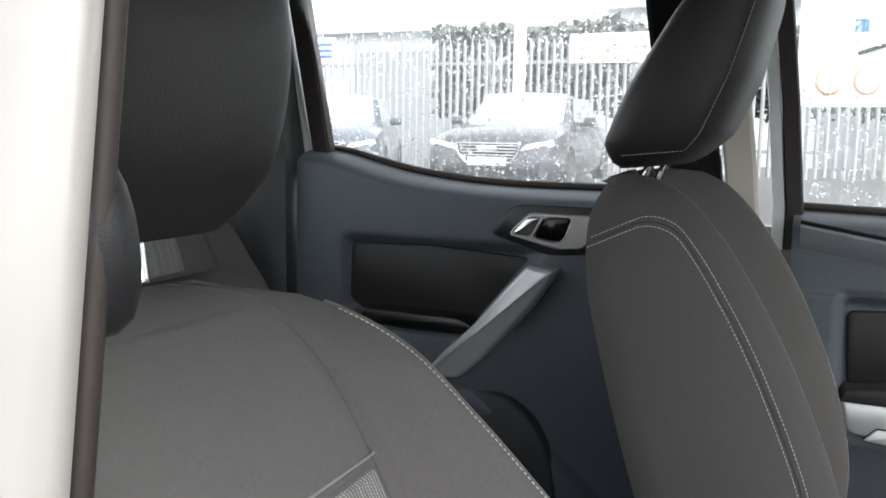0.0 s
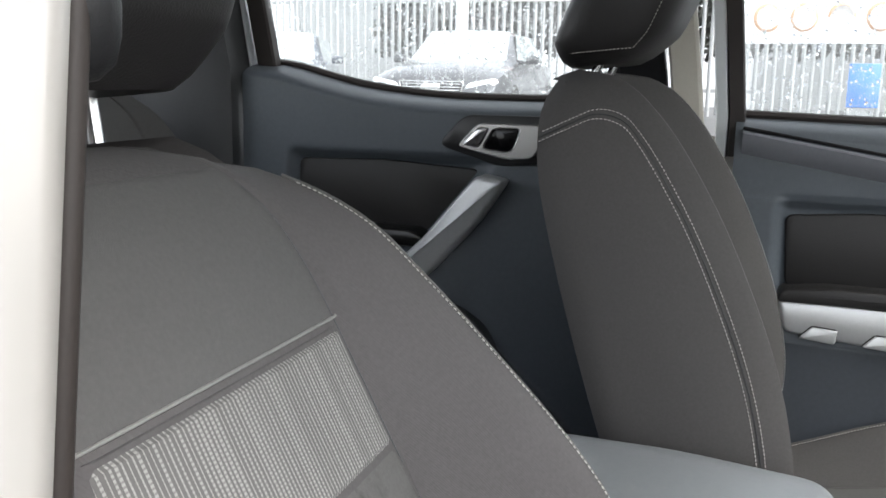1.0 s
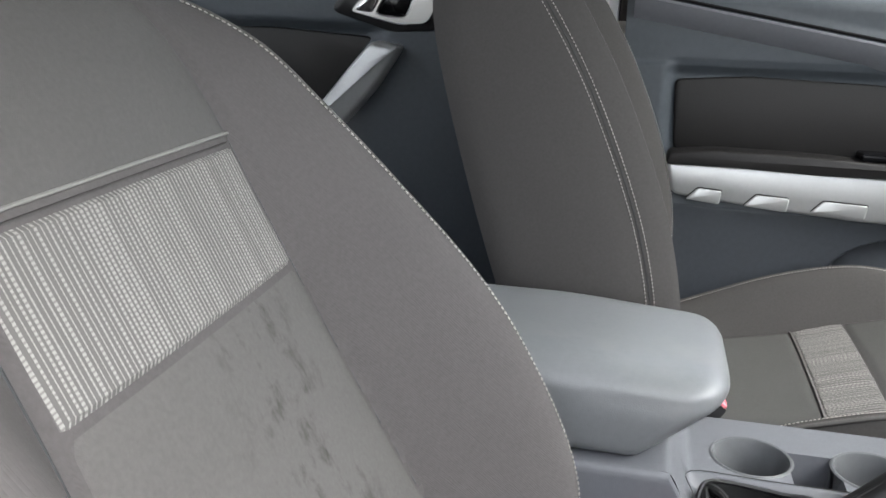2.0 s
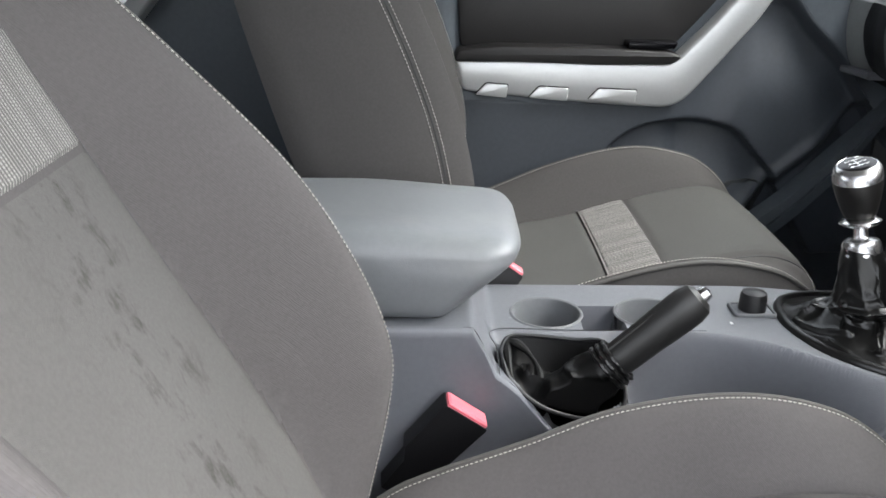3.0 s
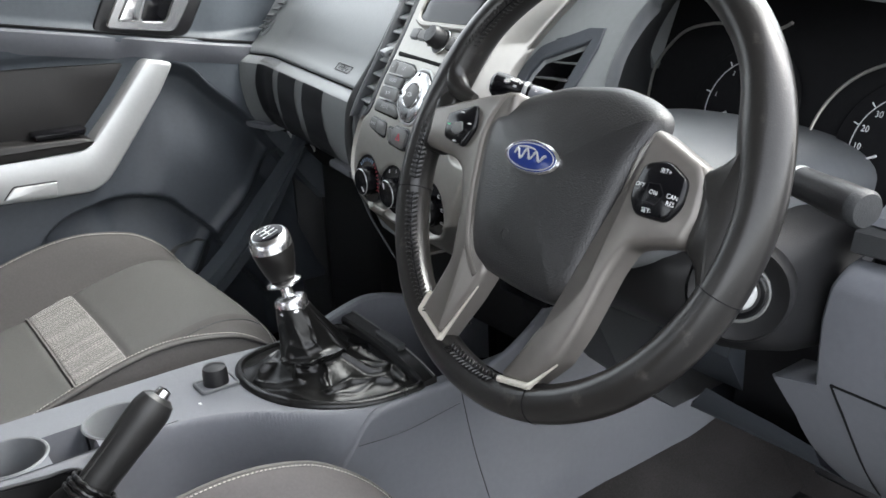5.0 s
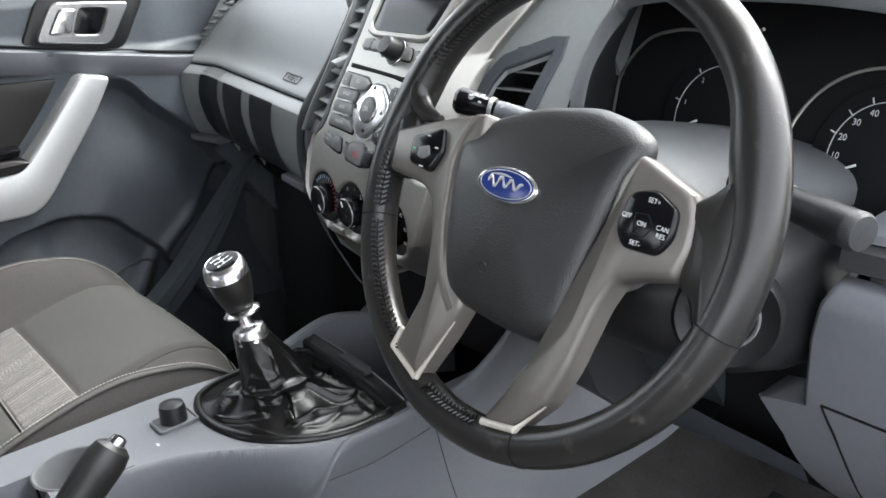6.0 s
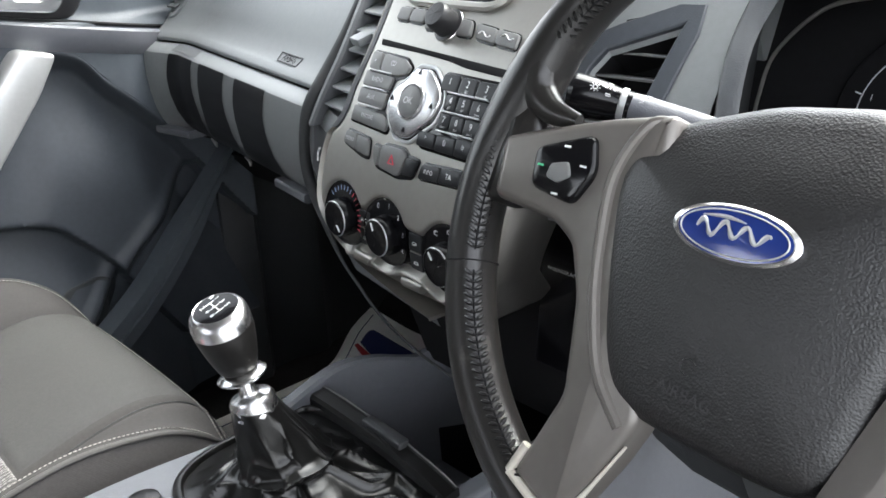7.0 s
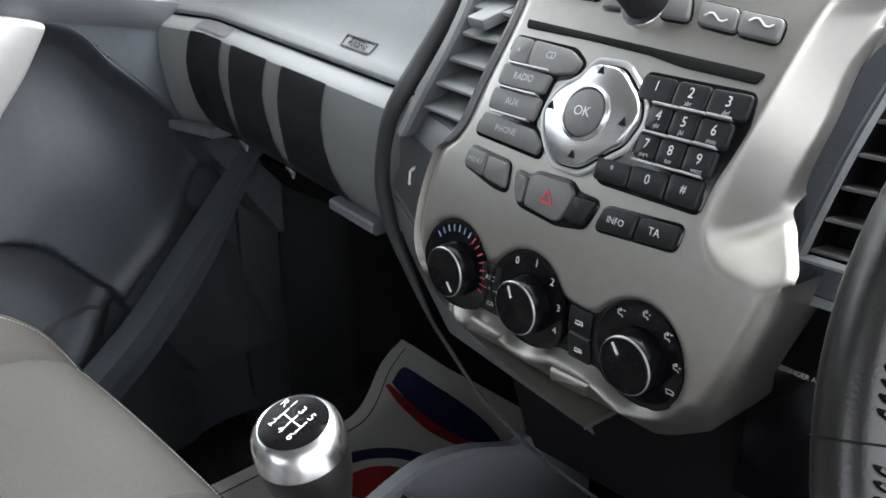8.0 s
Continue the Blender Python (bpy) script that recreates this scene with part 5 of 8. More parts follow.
opening = [V(p.x, p.y, p.z) for p in spline([(0.135, 0.758, 0.922), (0.118, 0.73, 0.920), (0.118, 0.70, 0.917), (0.128, 0.680, 0.903), (0.165, 0.672, 0.876), (0.225, 0.672, 0.864), (0.253, 0.692, 0.880), (0.24, 0.742, 0.918), (0.20, 0.756, 0.918)], 6, True)]
part("boot_frame", tube(opening, 0.0026, 8, closed=True), M_BLACK, hb)
rings, n = [], len(opening)
mid_o = sum(opening, V(0, 0, 0)) / n
e2 = (V(0, 0, 1) - d * d.z).normalized()
e1 = V(0, 1, 0)
for k in range(41):
    t = k / 40
    ring = []
    for i, p in enumerate(opening):
        v0 = p - mid_o
        ang = math.atan2(v0.y, v0.x)
        around = (e1 * math.sin(ang) - e2 * math.cos(ang)).normalized()
        wrinkle = 0.006 * ridged((math.cos(ang) * 1.2, math.sin(ang) * 1.2, t * 3.2)) - 0.002
        if t < 0.4:                                   # down from the frame into the hollow
            w = t / 0.4
            low = root - d * 0.022 + around * 0.034
            q = p.lerp(low, w)
            q.z -= 0.018 * math.sin(math.pi * w) ** 0.8
            q += V(0, 0, 1) * wrinkle * 4.0 * math.sin(math.pi * w)
        else:                                         # up the lever as a sleeve
            w = (t - 0.4) / 0.6
            q = root - d * (0.022 - 0.064 * w) + around * (0.034 - 0.0095 * w + wrinkle * math.sin(math.pi * min(1, w + 0.15)))
        if q.z < 0.91:
            q.y = max(q.y, 0.682)
        ring.append(q)
    rings.append(ring)
part("boot", loft(rings, cap=False), M_BOOT, hb, "creased black leather boot", sharp=80)
roll_ = spline([(0.128, 0.750, 0.918), (0.145, 0.744, 0.912), (0.158, 0.722, 0.900), (0.158, 0.700, 0.885), (0.148, 0.684, 0.872), (0.134, 0.684, 0.884), (0.126, 0.700, 0.904), (0.124, 0.730, 0.917)], 6, True)
part("boot_roll", tube(roll_, [0.0042 + 0.0016 * math.sin(i * 0.5) for i in range(len(roll_))], 10, closed=True), M_BOOT, hb, "rolled leather fold")
# the boot's gathered end: a rolled hem with a frill of puckers on each side
hem = lambda s_, r_, k_: [root + d * (s_ + 0.0005 * math.sin(11 * w + k_)) + (r_ + 0.0006 * math.sin(17 * w + k_)) * (hf_.col[0].to_3d() * 1.12 * math.cos(w) + hf_.col[1].to_3d() * math.sin(w)) for w in np.linspace(0, 2 * math.pi, 72, endpoint=False)]
for s_, r_, t_ in ((0.0415, 0.0225, 0.0030), (0.0485, 0.0222, 0.0026), (0.0345, 0.0238, 0.0022)):
    part("boot_tie", tube(hem(s_, r_, s_ * 900), t_, 8, closed=True), M_LEATHER, hb, "gathered leather hem")
part("grip_ridge", tube([root + d * s_ + hf_.col[0].to_3d() * 0.0195 + hf_.col[1].to_3d() * 0.0045 for s_ in np.linspace(0.05, L_ - 0.03, 12)], 0.0022, 8), M_GRIP, hb)


# seat belt buckles
def buckle(name_at, turn, label):
    b = thing("seat_buckle", label, "seat belt buckle", name_at, group="seat belt buckles")
    m = pose(*name_at, *turn)
    body = [[m @ V(x * w, y * 0.011, z) for x, y in ((-1, -1), (1, -1), (1, 1), (-1, 1))] for z, w in ((-0.13, 0.012), (-0.085, 0.016), (-0.07, 0.027), (-0.004, 0.029), (0.0, 0.028))]
    part("housing", loft(body), M_BLACK, b, "black plastic housing")
    bt = [[m @ V(x * w, y * h, z) for x, y in ((-1, -1), (1, -1), (1, 1), (-1, 1))] for z, w, h in ((-0.004, 0.0265, 0.0095), (0.003, 0.0265, 0.0095), (0.005, 0.024, 0.0075))]
    part("release_button", loft(bt), M_PINK, b, "faded red release button")
    return b


buckle((0.076, 0.655, 0.884), (12, 38, 12), "black seat belt buckle with faded red button by the driver's seat")
buckle((0.135, 0.925, 0.945), (-8, 32, -8), "black seat belt buckle with faded red button by the passenger seat")


# ---- centre stack ----
stack_x = curve_through([1.0, 1.05, 1.10, 1.14, 1.18, 1.22, 1.26, 1.30, 1.35, 1.42, 1.5], [0.735, 0.709, 0.6960, 0.6925, 0.700, 0.712, 0.728, 0.752, 0.79, 0.85, 0.93])


def SP(u, v, h=0.0):
    """A point of the stack's face: u to the driver's right, v up, h proud of it."""
    y = -u
    m = (stack_x(v + 0.004) - stack_x(v - 0.004)) / 0.008
    nrm = V(-1, 0.06, m).normalized()
    return V(stack_x(v) + 0.06 * (y - 0.775), y, v) + nrm * h


stack = thing("centre_stack", "titanium grey centre stack with radio and heater controls", "car stereo panel", (0.72, MID, 1.06))
left_e = curve_through([1.058, 1.0745, 1.0975, 1.123, 1.156, 1.214, 1.227, 1.248, 1.32, 1.44], [0.74, 0.809, 0.866, 0.897, 0.909, 0.903, 0.889, 0.880, 0.874, 0.905])
right_e = curve_through([1.058, 1.081, 1.1465, 1.2045, 1.2155, 1.227, 1.244, 1.276, 1.308, 1.34, 1.38, 1.44], [0.700, 0.664, 0.634, 0.620, 0.632, 0.6425, 0.6425, 0.638, 0.6365, 0.626, 0.604, 0.57])


crease_y = curve_through([1.19, 1.21, 1.242, 1.269, 1.297, 1.316, 1.328, 1.336, 1.35, 1.39, 1.45], [0.668, 0.669, 0.664, 0.659, 0.655, 0.652, 0.650, 0.648, 0.643, 0.626, 0.60])


KN = [(0.862, 1.138), (0.789, 1.1365), (0.6965, 1.1335)]


def heater_gap(y, z):
    """How far a point of the face lies outside the three joined dial bowls."""
    d = min(math.hypot(y - cy, z - cz) for cy, cz in KN) - 0.0345
    band = max(abs(y - 0.779) - 0.087, abs(z - (1.131 + 0.03 * (y - 0.779))) - 0.0195)
    h = max(0.0, 0.008 - abs(d - band)) / 0.008
    return min(d, band) - h * h * 0.002


flank_foot = curve_through([0.610, 0.617, 0.623, 0.630, 0.644, 0.6586, 0.668, 0.69], [1.2065, 1.2025, 1.1985, 1.1965, 1.1972, 1.2005, 1.2085, 1.235])


def flank_depth(y, z):
    """The face folds back beside the keys towards the driver's vent, over a soft shelf."""
    cr, r = crease_y(z), min(right_e(z), 0.630)
    w = max(0.0, (cr + 0.004 - y) / max(0.012, cr - r))
    side = w * w / (w + 0.07) * 1.06
    foot = max(0.0, z - flank_foot(y)) / 0.028
    foot = foot * foot / (foot + 0.16)
    k = max(0.0, 0.30 - abs(side - foot)) / 0.30
    return 0.043 * max(0.0, min(1.0, min(side, foot) - k * k * 0.075))


def stack_f(i, z):
    """The painted face, its left return, the flank and the chin that rolls under."""
    l, r = left_e(z), right_e(z)
    if i <= 2:
        return SP(-l - 0.0, z, 0) + V(0.05 * (2 - i) / 2, 0.006 * (2 - i), 0)
    y = l + (r - l) * min(1.0, (i - 2) / 110)
    p = SP(-y, z, 0)
    low = smoothstep(1.215, 1.19, z)
    p.x += 0.006 * (1 - smoothstep(0, 0.012, l - y)) + 0.007 * low * (1 - smoothstep(0, 0.011, y - r)) ** 2
    p.x += flank_depth(y, z)
    g = heater_gap(y, z)
    p.x += 0.0068 * smoothstep(0.0035, -0.0035, g)
    p.x -= 0.0058 * math.exp(-((g - 0.0065) / 0.0042) ** 2) * smoothstep(1.128, 1.106, z)
    t = max(0.0, 1.0935 + 0.035 * smoothstep(0.86, 0.905, y) + 0.030 * smoothstep(0.705, 0.645, y) - z) / 0.05
    p += V(0.040 * t * (1.0 + t * 0.3), 0, -0.004 * t)
    if i > 112:
        p += V(0.03 * (1 - 0.93 * smoothstep(1.196, 1.203, z) * smoothstep(1.250, 1.228, z)) * (i - 112), -0.002 * (i - 112), 0)
    return p


bm = loft([[stack_f(i, 1.054 + 0.376 * j / 190) for i in range(115)] for j in range(191)], closed=False, cap=False)
part("fascia", bm, M_STACK, stack, sharp=65)


def key(poly, mat, label="", r=0.003, h=0.0035, parent=None, name="button", base=-0.002):
    return part(name, prism(rounded([(-y, z) for y, z in poly], r, 3), SP, h, 0.0009, base=base), mat, parent or stack, label)


def well(poly, grow=0.0016, r=0.004):
    p = [V(*q) for q in rounded([(-y, z) for y, z in poly], r, 3)]
    return part("button_well", prism(inset(p, -grow), SP, 0.0006, 0.0003, base=-0.002), M_GLOSS, stack)


def print_on(parent, text, y, z, size, mat=None, h=0.0039, wide=1.0):
    part("lettering", letters(text, SP, size, -y, z, h, wide=wide), mat or M_PRINT, parent, smooth=False)


rows_left = [("CD", [(0.838, 1.2968), (0.803, 1.2945), (0.791, 1.289), (0.794, 1.282), (0.8105, 1.2792), (0.836, 1.2815)], 0.818, 1.289),
             ("RADIO", [(0.8572, 1.2805), (0.8105, 1.278), (0.813, 1.2667), (0.857, 1.2672)], 0.834, 1.2735),
             ("AUX", [(0.8575, 1.2652), (0.812, 1.2638), (0.813, 1.2497), (0.858, 1.2514)], 0.836, 1.2578),
             ("PHONE", [(0.8592, 1.2488), (0.811, 1.2452), (0.801, 1.2384), (0.802, 1.2307), (0.8625, 1.2346)], 0.834, 1.2402)]
well([(0.8585, 1.2985), (0.802, 1.2962), (0.789, 1.289), (0.793, 1.281), (0.809, 1.277), (0.813, 1.248), (0.799, 1.2388), (0.80, 1.229), (0.8645, 1.2335)], 0.001)
b = key([(0.8575, 1.2972), (0.8395, 1.2968), (0.838, 1.2815), (0.8555, 1.2825)], M_BUTTON)
print_on(b, "*", 0.848, 1.288, 0.006, M_FAINT)
for word, poly, y, z in rows_left:
    b = key(poly, M_BUTTON)
    print_on(b, word, y, z, 0.0060, M_FAINT)
for z0, y0, y1 in ((1.2812, 0.852, 0.815), (1.266, 0.852, 0.818), (1.2502, 0.853, 0.818)):
    part("light_bar", prism([(-y0, z0 - 0.0008), (-y1, z0 - 0.0014), (-y1, z0 - 0.0002), (-y0, z0 + 0.0004)], SP, 0.0048, 0.0003, base=0.0), M_SILVER, stack)
# menu pad
cross = [(0.7793, 1.2895), (0.757, 1.2895), (0.7364, 1.2758), (0.7309, 1.265), (0.7372, 1.250), (0.746, 1.2445), (0.7654, 1.2302), (0.7853, 1.2302), (0.7977, 1.2428), (0.8054, 1.2573), (0.7987, 1.2714), (0.7858, 1.2784)]
well(cross, 0.0035, 0.006)
pad = part("menu_pad", prism(rounded([(-y, z) for y, z in cross], 0.006, 4), SP, 0.0062, 0.0022, base=-0.002), M_BRUSH, stack, "bright metal direction pad")
grown = [V(-y, z) for y, z in cross]
part("pad_frame", hoop(rounded([tuple(q) for q in inset(grown, -0.0050)], 0.006, 4), rounded([tuple(q) for q in inset(grown, -0.0014)], 0.006, 4), SP, 0.0030, 0.0012, base=-0.001), M_SILVER, pad, "satin silver surround")
okf = facing(SP(-0.7705, 1.2612, 0.0048), SP(-0.77, 1.26, 1.0) - SP(-0.77, 1.26, 0.0), (0, -1, 0))
part("ok_ring", lathe(okf, [(0.0185, -0.002), (0.018, 0.0022), (0.0165, 0.0034), (0.0155, 0.002)], 32, cap=False), M_BRUSH, pad)
okb = part("ok_button", lathe(okf, [(0.0155, -0.002), (0.015, 0.003), (0.012, 0.0042), (0.0, 0.0046)], 32), M_BUTTON, pad)
part("lettering", letters("OK", lambda u, v, h: okf @ V(u, v, 0.0048 + h), 0.009, 0, 0, 0.0002), M_PRINT, okb, smooth=False)
for dx, dz in ((0.0, 0.0245), (0.0, -0.024), (-0.029, 0.0), (0.03, 0.0)):
    w = 0.0028
    tri_ = [(0.7705 - dx - w, 1.2612 + dz - w * 0.7), (0.7705 - dx + w, 1.2612 + dz - w * 0.7), (0.7705 - dx, 1.2612 + dz + w)]
    part("arrow", prism([(-y, z) for y, z in tri_], SP, 0.0065, 0.0001, base=0.005), M_MATT, pad)
# number keys
well([(0.741, 1.2905), (0.667, 1.2895), (0.664, 1.274), (0.668, 1.2585), (0.6735, 1.2425), (0.6765, 1.225), (0.748, 1.226), (0.7545, 1.231), (0.7445, 1.2415), (0.7315, 1.244), (0.7285, 1.26), (0.729, 1.2745), (0.7425, 1.281)], 0.001)
keys = [("1", 0.7405, 0.7165, 1.2888, 1.2757), ("2", 0.7155, 0.693, 1.2885, 1.2754), ("3", 0.692, 0.6665, 1.288, 1.2746),
        ("4", 0.7275, 0.7115, 1.2742, 1.2612), ("5", 0.7105, 0.693, 1.2738, 1.2606), ("6", 0.692, 0.671, 1.273, 1.2598),
        ("7", 0.7285, 0.7135, 1.2588, 1.2454), ("8", 0.7125, 0.695, 1.2584, 1.245), ("9", 0.694, 0.6745, 1.258, 1.244),
        ("*", 0.7525, 0.727, 1.2402, 1.2275), ("0", 0.726, 0.7, 1.2408, 1.227), ("#", 0.699, 0.677, 1.242, 1.2268)]
subs = {"2": "abc", "3": "def", "4": "ghi", "5": "jkl", "6": "mno", "7": "pqrs", "8": "tuv", "9": "wxyz"}
for txt, yl, yr, zt, zb in keys:
    b = key([(yl, zt), (yr, zt), (yr, zb), (yl, zb)], M_KEY, r=0.0025)
    print_on(b, txt, (yl + yr) / 2, (zt + zb) / 2 + 0.0012, 0.0076 if txt not in "*#" else 0.0066)
    if txt in subs:
        print_on(b, subs[txt], (yl + yr) / 2 - 0.0005, zb + 0.0024, 0.0036, M_FAINT)
for z0, y0, y1 in ((1.275, 0.727, 0.674), (1.2598, 0.7265, 0.677), (1.2440, 0.728, 0.680)):
    for a, c in ((0.0, 0.34), (0.36, 0.68), (0.7, 1.0)):
        ya, yb = y0 + (y1 - y0) * a, y0 + (y1 - y0) * c
        part("light_bar", prism([(-ya, z0 - 0.0006), (-yb, z0 - 0.0008), (-yb, z0 + 0.0005), (-ya, z0 + 0.0007)], SP, 0.0048, 0.0003, base=0.0), M_SILVER, stack)
# lower keys
well([(0.8642, 1.2248), (0.8238, 1.2212), (0.8215, 1.203), (0.834, 1.2035), (0.867, 1.2117)])
b = key([(0.8638, 1.2244), (0.8450, 1.2226), (0.8455, 1.2075), (0.8665, 1.212)], M_BUTTON)
print_on(b, "MENU", 0.8552, 1.2165, 0.0052, M_FAINT)
b = key([(0.8440, 1.2226), (0.8242, 1.2208), (0.8222, 1.2045), (0.8445, 1.2075)], M_BUTTON)
haz = [(0.8159, 1.218), (0.8036, 1.2163), (0.7973, 1.2206), (0.7678, 1.221), (0.7612, 1.2156), (0.7438, 1.2147), (0.7507, 1.1984), (0.7734, 1.1947), (0.8081, 1.1985), (0.8136, 1.2065)]
well(haz, 0.002)
key([(0.8152, 1.2176), (0.8042, 1.216), (0.8045, 1.2), (0.8085, 1.1995), (0.813, 1.2065)], M_BUTTON)
hz_ = key([(0.8025, 1.2165), (0.7965, 1.22), (0.7685, 1.2203), (0.763, 1.2155), (0.768, 1.2), (0.7734, 1.1955), (0.802, 1.199)], M_BUTTON, "grey hazard light button")
tri_o = [(0.783 + 0.0052, 1.2045), (0.783 - 0.0052, 1.2045), (0.783, 1.2135)]
tri_i = [(0.783 + 0.0036, 1.2055), (0.783 - 0.0036, 1.2055), (0.783, 1.2117)]
part("triangle_mark", hoop([(-y, z) for y, z in tri_o], [(-y, z) for y, z in tri_i], SP, 0.0042, 0.0002, base=0.003), M_RED, hz_, "red warning triangle")
key([(0.7618, 1.2147), (0.7445, 1.214), (0.751, 1.199), (0.7668, 1.199)], M_KEY)
inf = [(0.7377, 1.2138), (0.6824, 1.2165), (0.6844, 1.2026), (0.742, 1.1997)]
well(inf)
b = key([(0.7375, 1.2136), (0.7115, 1.2148), (0.713, 1.2014), (0.7415, 1.2)], M_KEY)
print_on(b, "INFO", 0.7265, 1.2078, 0.0056)
b = key([(0.7105, 1.2149), (0.6826, 1.2162), (0.6846, 1.2028), (0.712, 1.2014)], M_KEY)
print_on(b, "TA", 0.6985, 1.209, 0.0064)
# disc slot and the row above it
part("disc_slot", prism(rounded([(-0.8555, 1.3092), (-0.667, 1.2998), (-0.670, 1.294), (-0.72, 1.2962), (-0.745, 1.2995), (-0.785, 1.3018), (-0.80, 1.3025), (-0.8535, 1.3040)], 0.002, 3), SP, 0.0012, 0.0003, base=-0.001), M_MATT, stack, "black disc slot")
for poly in ([(0.7265, 1.3308), (0.6985, 1.3282), (0.695, 1.3166), (0.7218, 1.3189)], [(0.6975, 1.328), (0.6687, 1.3257), (0.6675, 1.3144), (0.694, 1.3165)],
             [(0.799, 1.334), (0.778, 1.3335), (0.777, 1.3215), (0.797, 1.3215)], [(0.752, 1.333), (0.7338, 1.332), (0.7284, 1.3195), (0.750, 1.320)],
             [(0.846, 1.338), (0.826, 1.3375), (0.826, 1.3262), (0.846, 1.3268)], [(0.825, 1.3375), (0.803, 1.337), (0.802, 1.3258), (0.825, 1.3262)]):
    well(poly, 0.0014)
    key(poly, M_BUTTON)
for y in (0.7105, 0.681):
    part("mark", tube([SP(-(y + 0.008 - 0.016 * k / 6), 1.3225 + 0.002 * math.sin(k), 0.004) for k in range(7)], 0.0006, 5), M_PRINT, stack)
vf = facing(SP(-0.764, 1.3265, 0.0), SP(-0.764, 1.3265, 1) - SP(-0.764, 1.3265, 0), (0, -1, 0))
vol = part("volume_knob", lathe(vf, [(0.0165, 0.0), (0.0165, 0.004), (0.0135, 0.005), (0.0132, 0.020), (0.0115, 0.0235), (0.0, 0.024)], 30), M_BLACK, stack, "black volume knob")
part("knob_ring", lathe(vf, [(0.0172, -0.001), (0.0172, 0.003), (0.0160, 0.004)], 30, cap=False), M_CHROME, vol)
# display
part("display", prism(rounded([(-0.855, 1.405), (-0.70, 1.405), (-0.71, 1.352), (-0.725, 1.347), (-0.83, 1.347), (-0.846, 1.352)], 0.008, 4), SP, 0.003, 0.001), M_GLOSS, stack, "dark radio display")
part("display_frame", hoop(rounded([(-0.866, 1.415), (-0.69, 1.415), (-0.70, 1.348), (-0.722, 1.340), (-0.833, 1.340), (-0.856, 1.348)], 0.010, 4),
                           rounded([(-0.855, 1.405), (-0.70, 1.405), (-0.71, 1.352), (-0.725, 1.347), (-0.83, 1.347), (-0.846, 1.352)], 0.008, 4), SP, 0.005, 0.002), M_STACK, stack)
# heater controls, sunk in the face
panel_o = rounded([(-0.866, 1.152), (-0.80, 1.1505), (-0.695, 1.153), (-0.69, 1.110), (-0.783, 1.108), (-0.866, 1.112)], 0.01, 4)
part("heater_panel", prism(panel_o, SP, -0.0046, 0.0004, base=-0.012), M_GLOSS, stack, "gloss black heater panel")
for k, (y, z) in enumerate(KN):
    pts = [(-y + 0.0345 * math.cos(w), z + 0.0345 * math.sin(w)) for w in np.linspace(0, 2 * math.pi, 48, endpoint=False)]
    part("dial_face", loft([[SP(-y + (u + y) * q, z + (v - z) * q, h) for u, v in pts] for q, h in ((1.03, -0.0030), (0.97, -0.0040), (0.90, -0.0044), (0.5, -0.0045), (0.02, -0.0045))], cap=False), M_GLOSS, stack, "gloss black dial face")
    kf = facing(SP(-y, z - 0.002, -0.0045), SP(-y, z, 1) - SP(-y, z, 0), (0, -1, 0))
    kb = part("heater_knob", lathe(kf, [(0.0205, 0.0), (0.0200, 0.006), (0.0188, 0.0115), (0.0180, 0.0128), (0.0172, 0.0134), (0.0150, 0.0130), (0.0, 0.0124)], 40), M_DISC, stack, "black heater knob")
    part("knob_ring", lathe(kf, [(0.0188, 0.0119), (0.0185, 0.0126), (0.0181, 0.0130)], 40, cap=False), M_SILVER, kb, "thin bright ring")
    a = radians((-50, 112, 125)[k])
    ptr = [kf @ V(s * math.cos(a), s * math.sin(a), 0.0138) for s in (0.0075, 0.0155)]
    part("pointer", tube(ptr, 0.0009, 6), M_PRINT, kb, "white pointer")
    marks = bmesh.new()
    if k == 0:
        hot = bmesh.new()
        for i in range(15):
            a = radians(138 - 11.5 * i)
            tube([SP(-y + q * math.cos(a), z + q * math.sin(a), -0.0036) for q in (0.0262, 0.0310)], 0.00055, 5, bm=marks if i < 7 else hot)
        part("hot_marks", hot, M_RED, stack, "red warm marks")
        part("cold_marks", marks, M_COLD, stack, "pale blue cool marks")
    elif k == 1:
        for i, txt in enumerate("01234"):
            a = radians(118 - 36 * i)
            letters(txt, SP, 0.0072, -y + 0.0285 * math.cos(a), z + 0.0285 * math.sin(a), -0.0036, bm=marks)
        part("numerals", marks, M_PRINT, stack, smooth=False)
    else:
        for i in range(5):
            a = radians(124 - 38 * i)
            cx, cz = -y + 0.0285 * math.cos(a), z + 0.0285 * math.sin(a)
            bit = bmesh.new()
            if i < 4:                                 # an airflow sign: seat, head and arrow
                tube([SP(cx + px, cz + pz, -0.0036) for px, pz in ((-0.0024, 0.0014), (-0.0016, -0.0014), (0.0010, -0.0014), (0.0018, -0.0026))], 0.00035, 4, bm=bit)
                tube([SP(cx - 0.0006 + 0.0008 * math.cos(w), cz + 0.0016 + 0.0008 * math.sin(w), -0.0036) for w in np.linspace(0, 2 * math.pi, 8, endpoint=False)], 0.00035, 4, closed=True, bm=bit)
                tube([SP(cx + 0.0014, cz + 0.0018 - 0.0012 * (i % 2), -0.0036), SP(cx + 0.0030, cz + 0.0018 - 0.0012 * (i % 2), -0.0036)], 0.00035, 4, bm=bit)
            else:                                     # a windscreen outline
                tube([SP(cx + px, cz + pz, -0.0036) for px, pz in ((-0.0022, -0.0014), (-0.0028, 0.0012), (0.0, 0.0018), (0.0028, 0.0012), (0.0022, -0.0014), (0.0, -0.0010))], 0.00035, 4, closed=True, bm=bit)
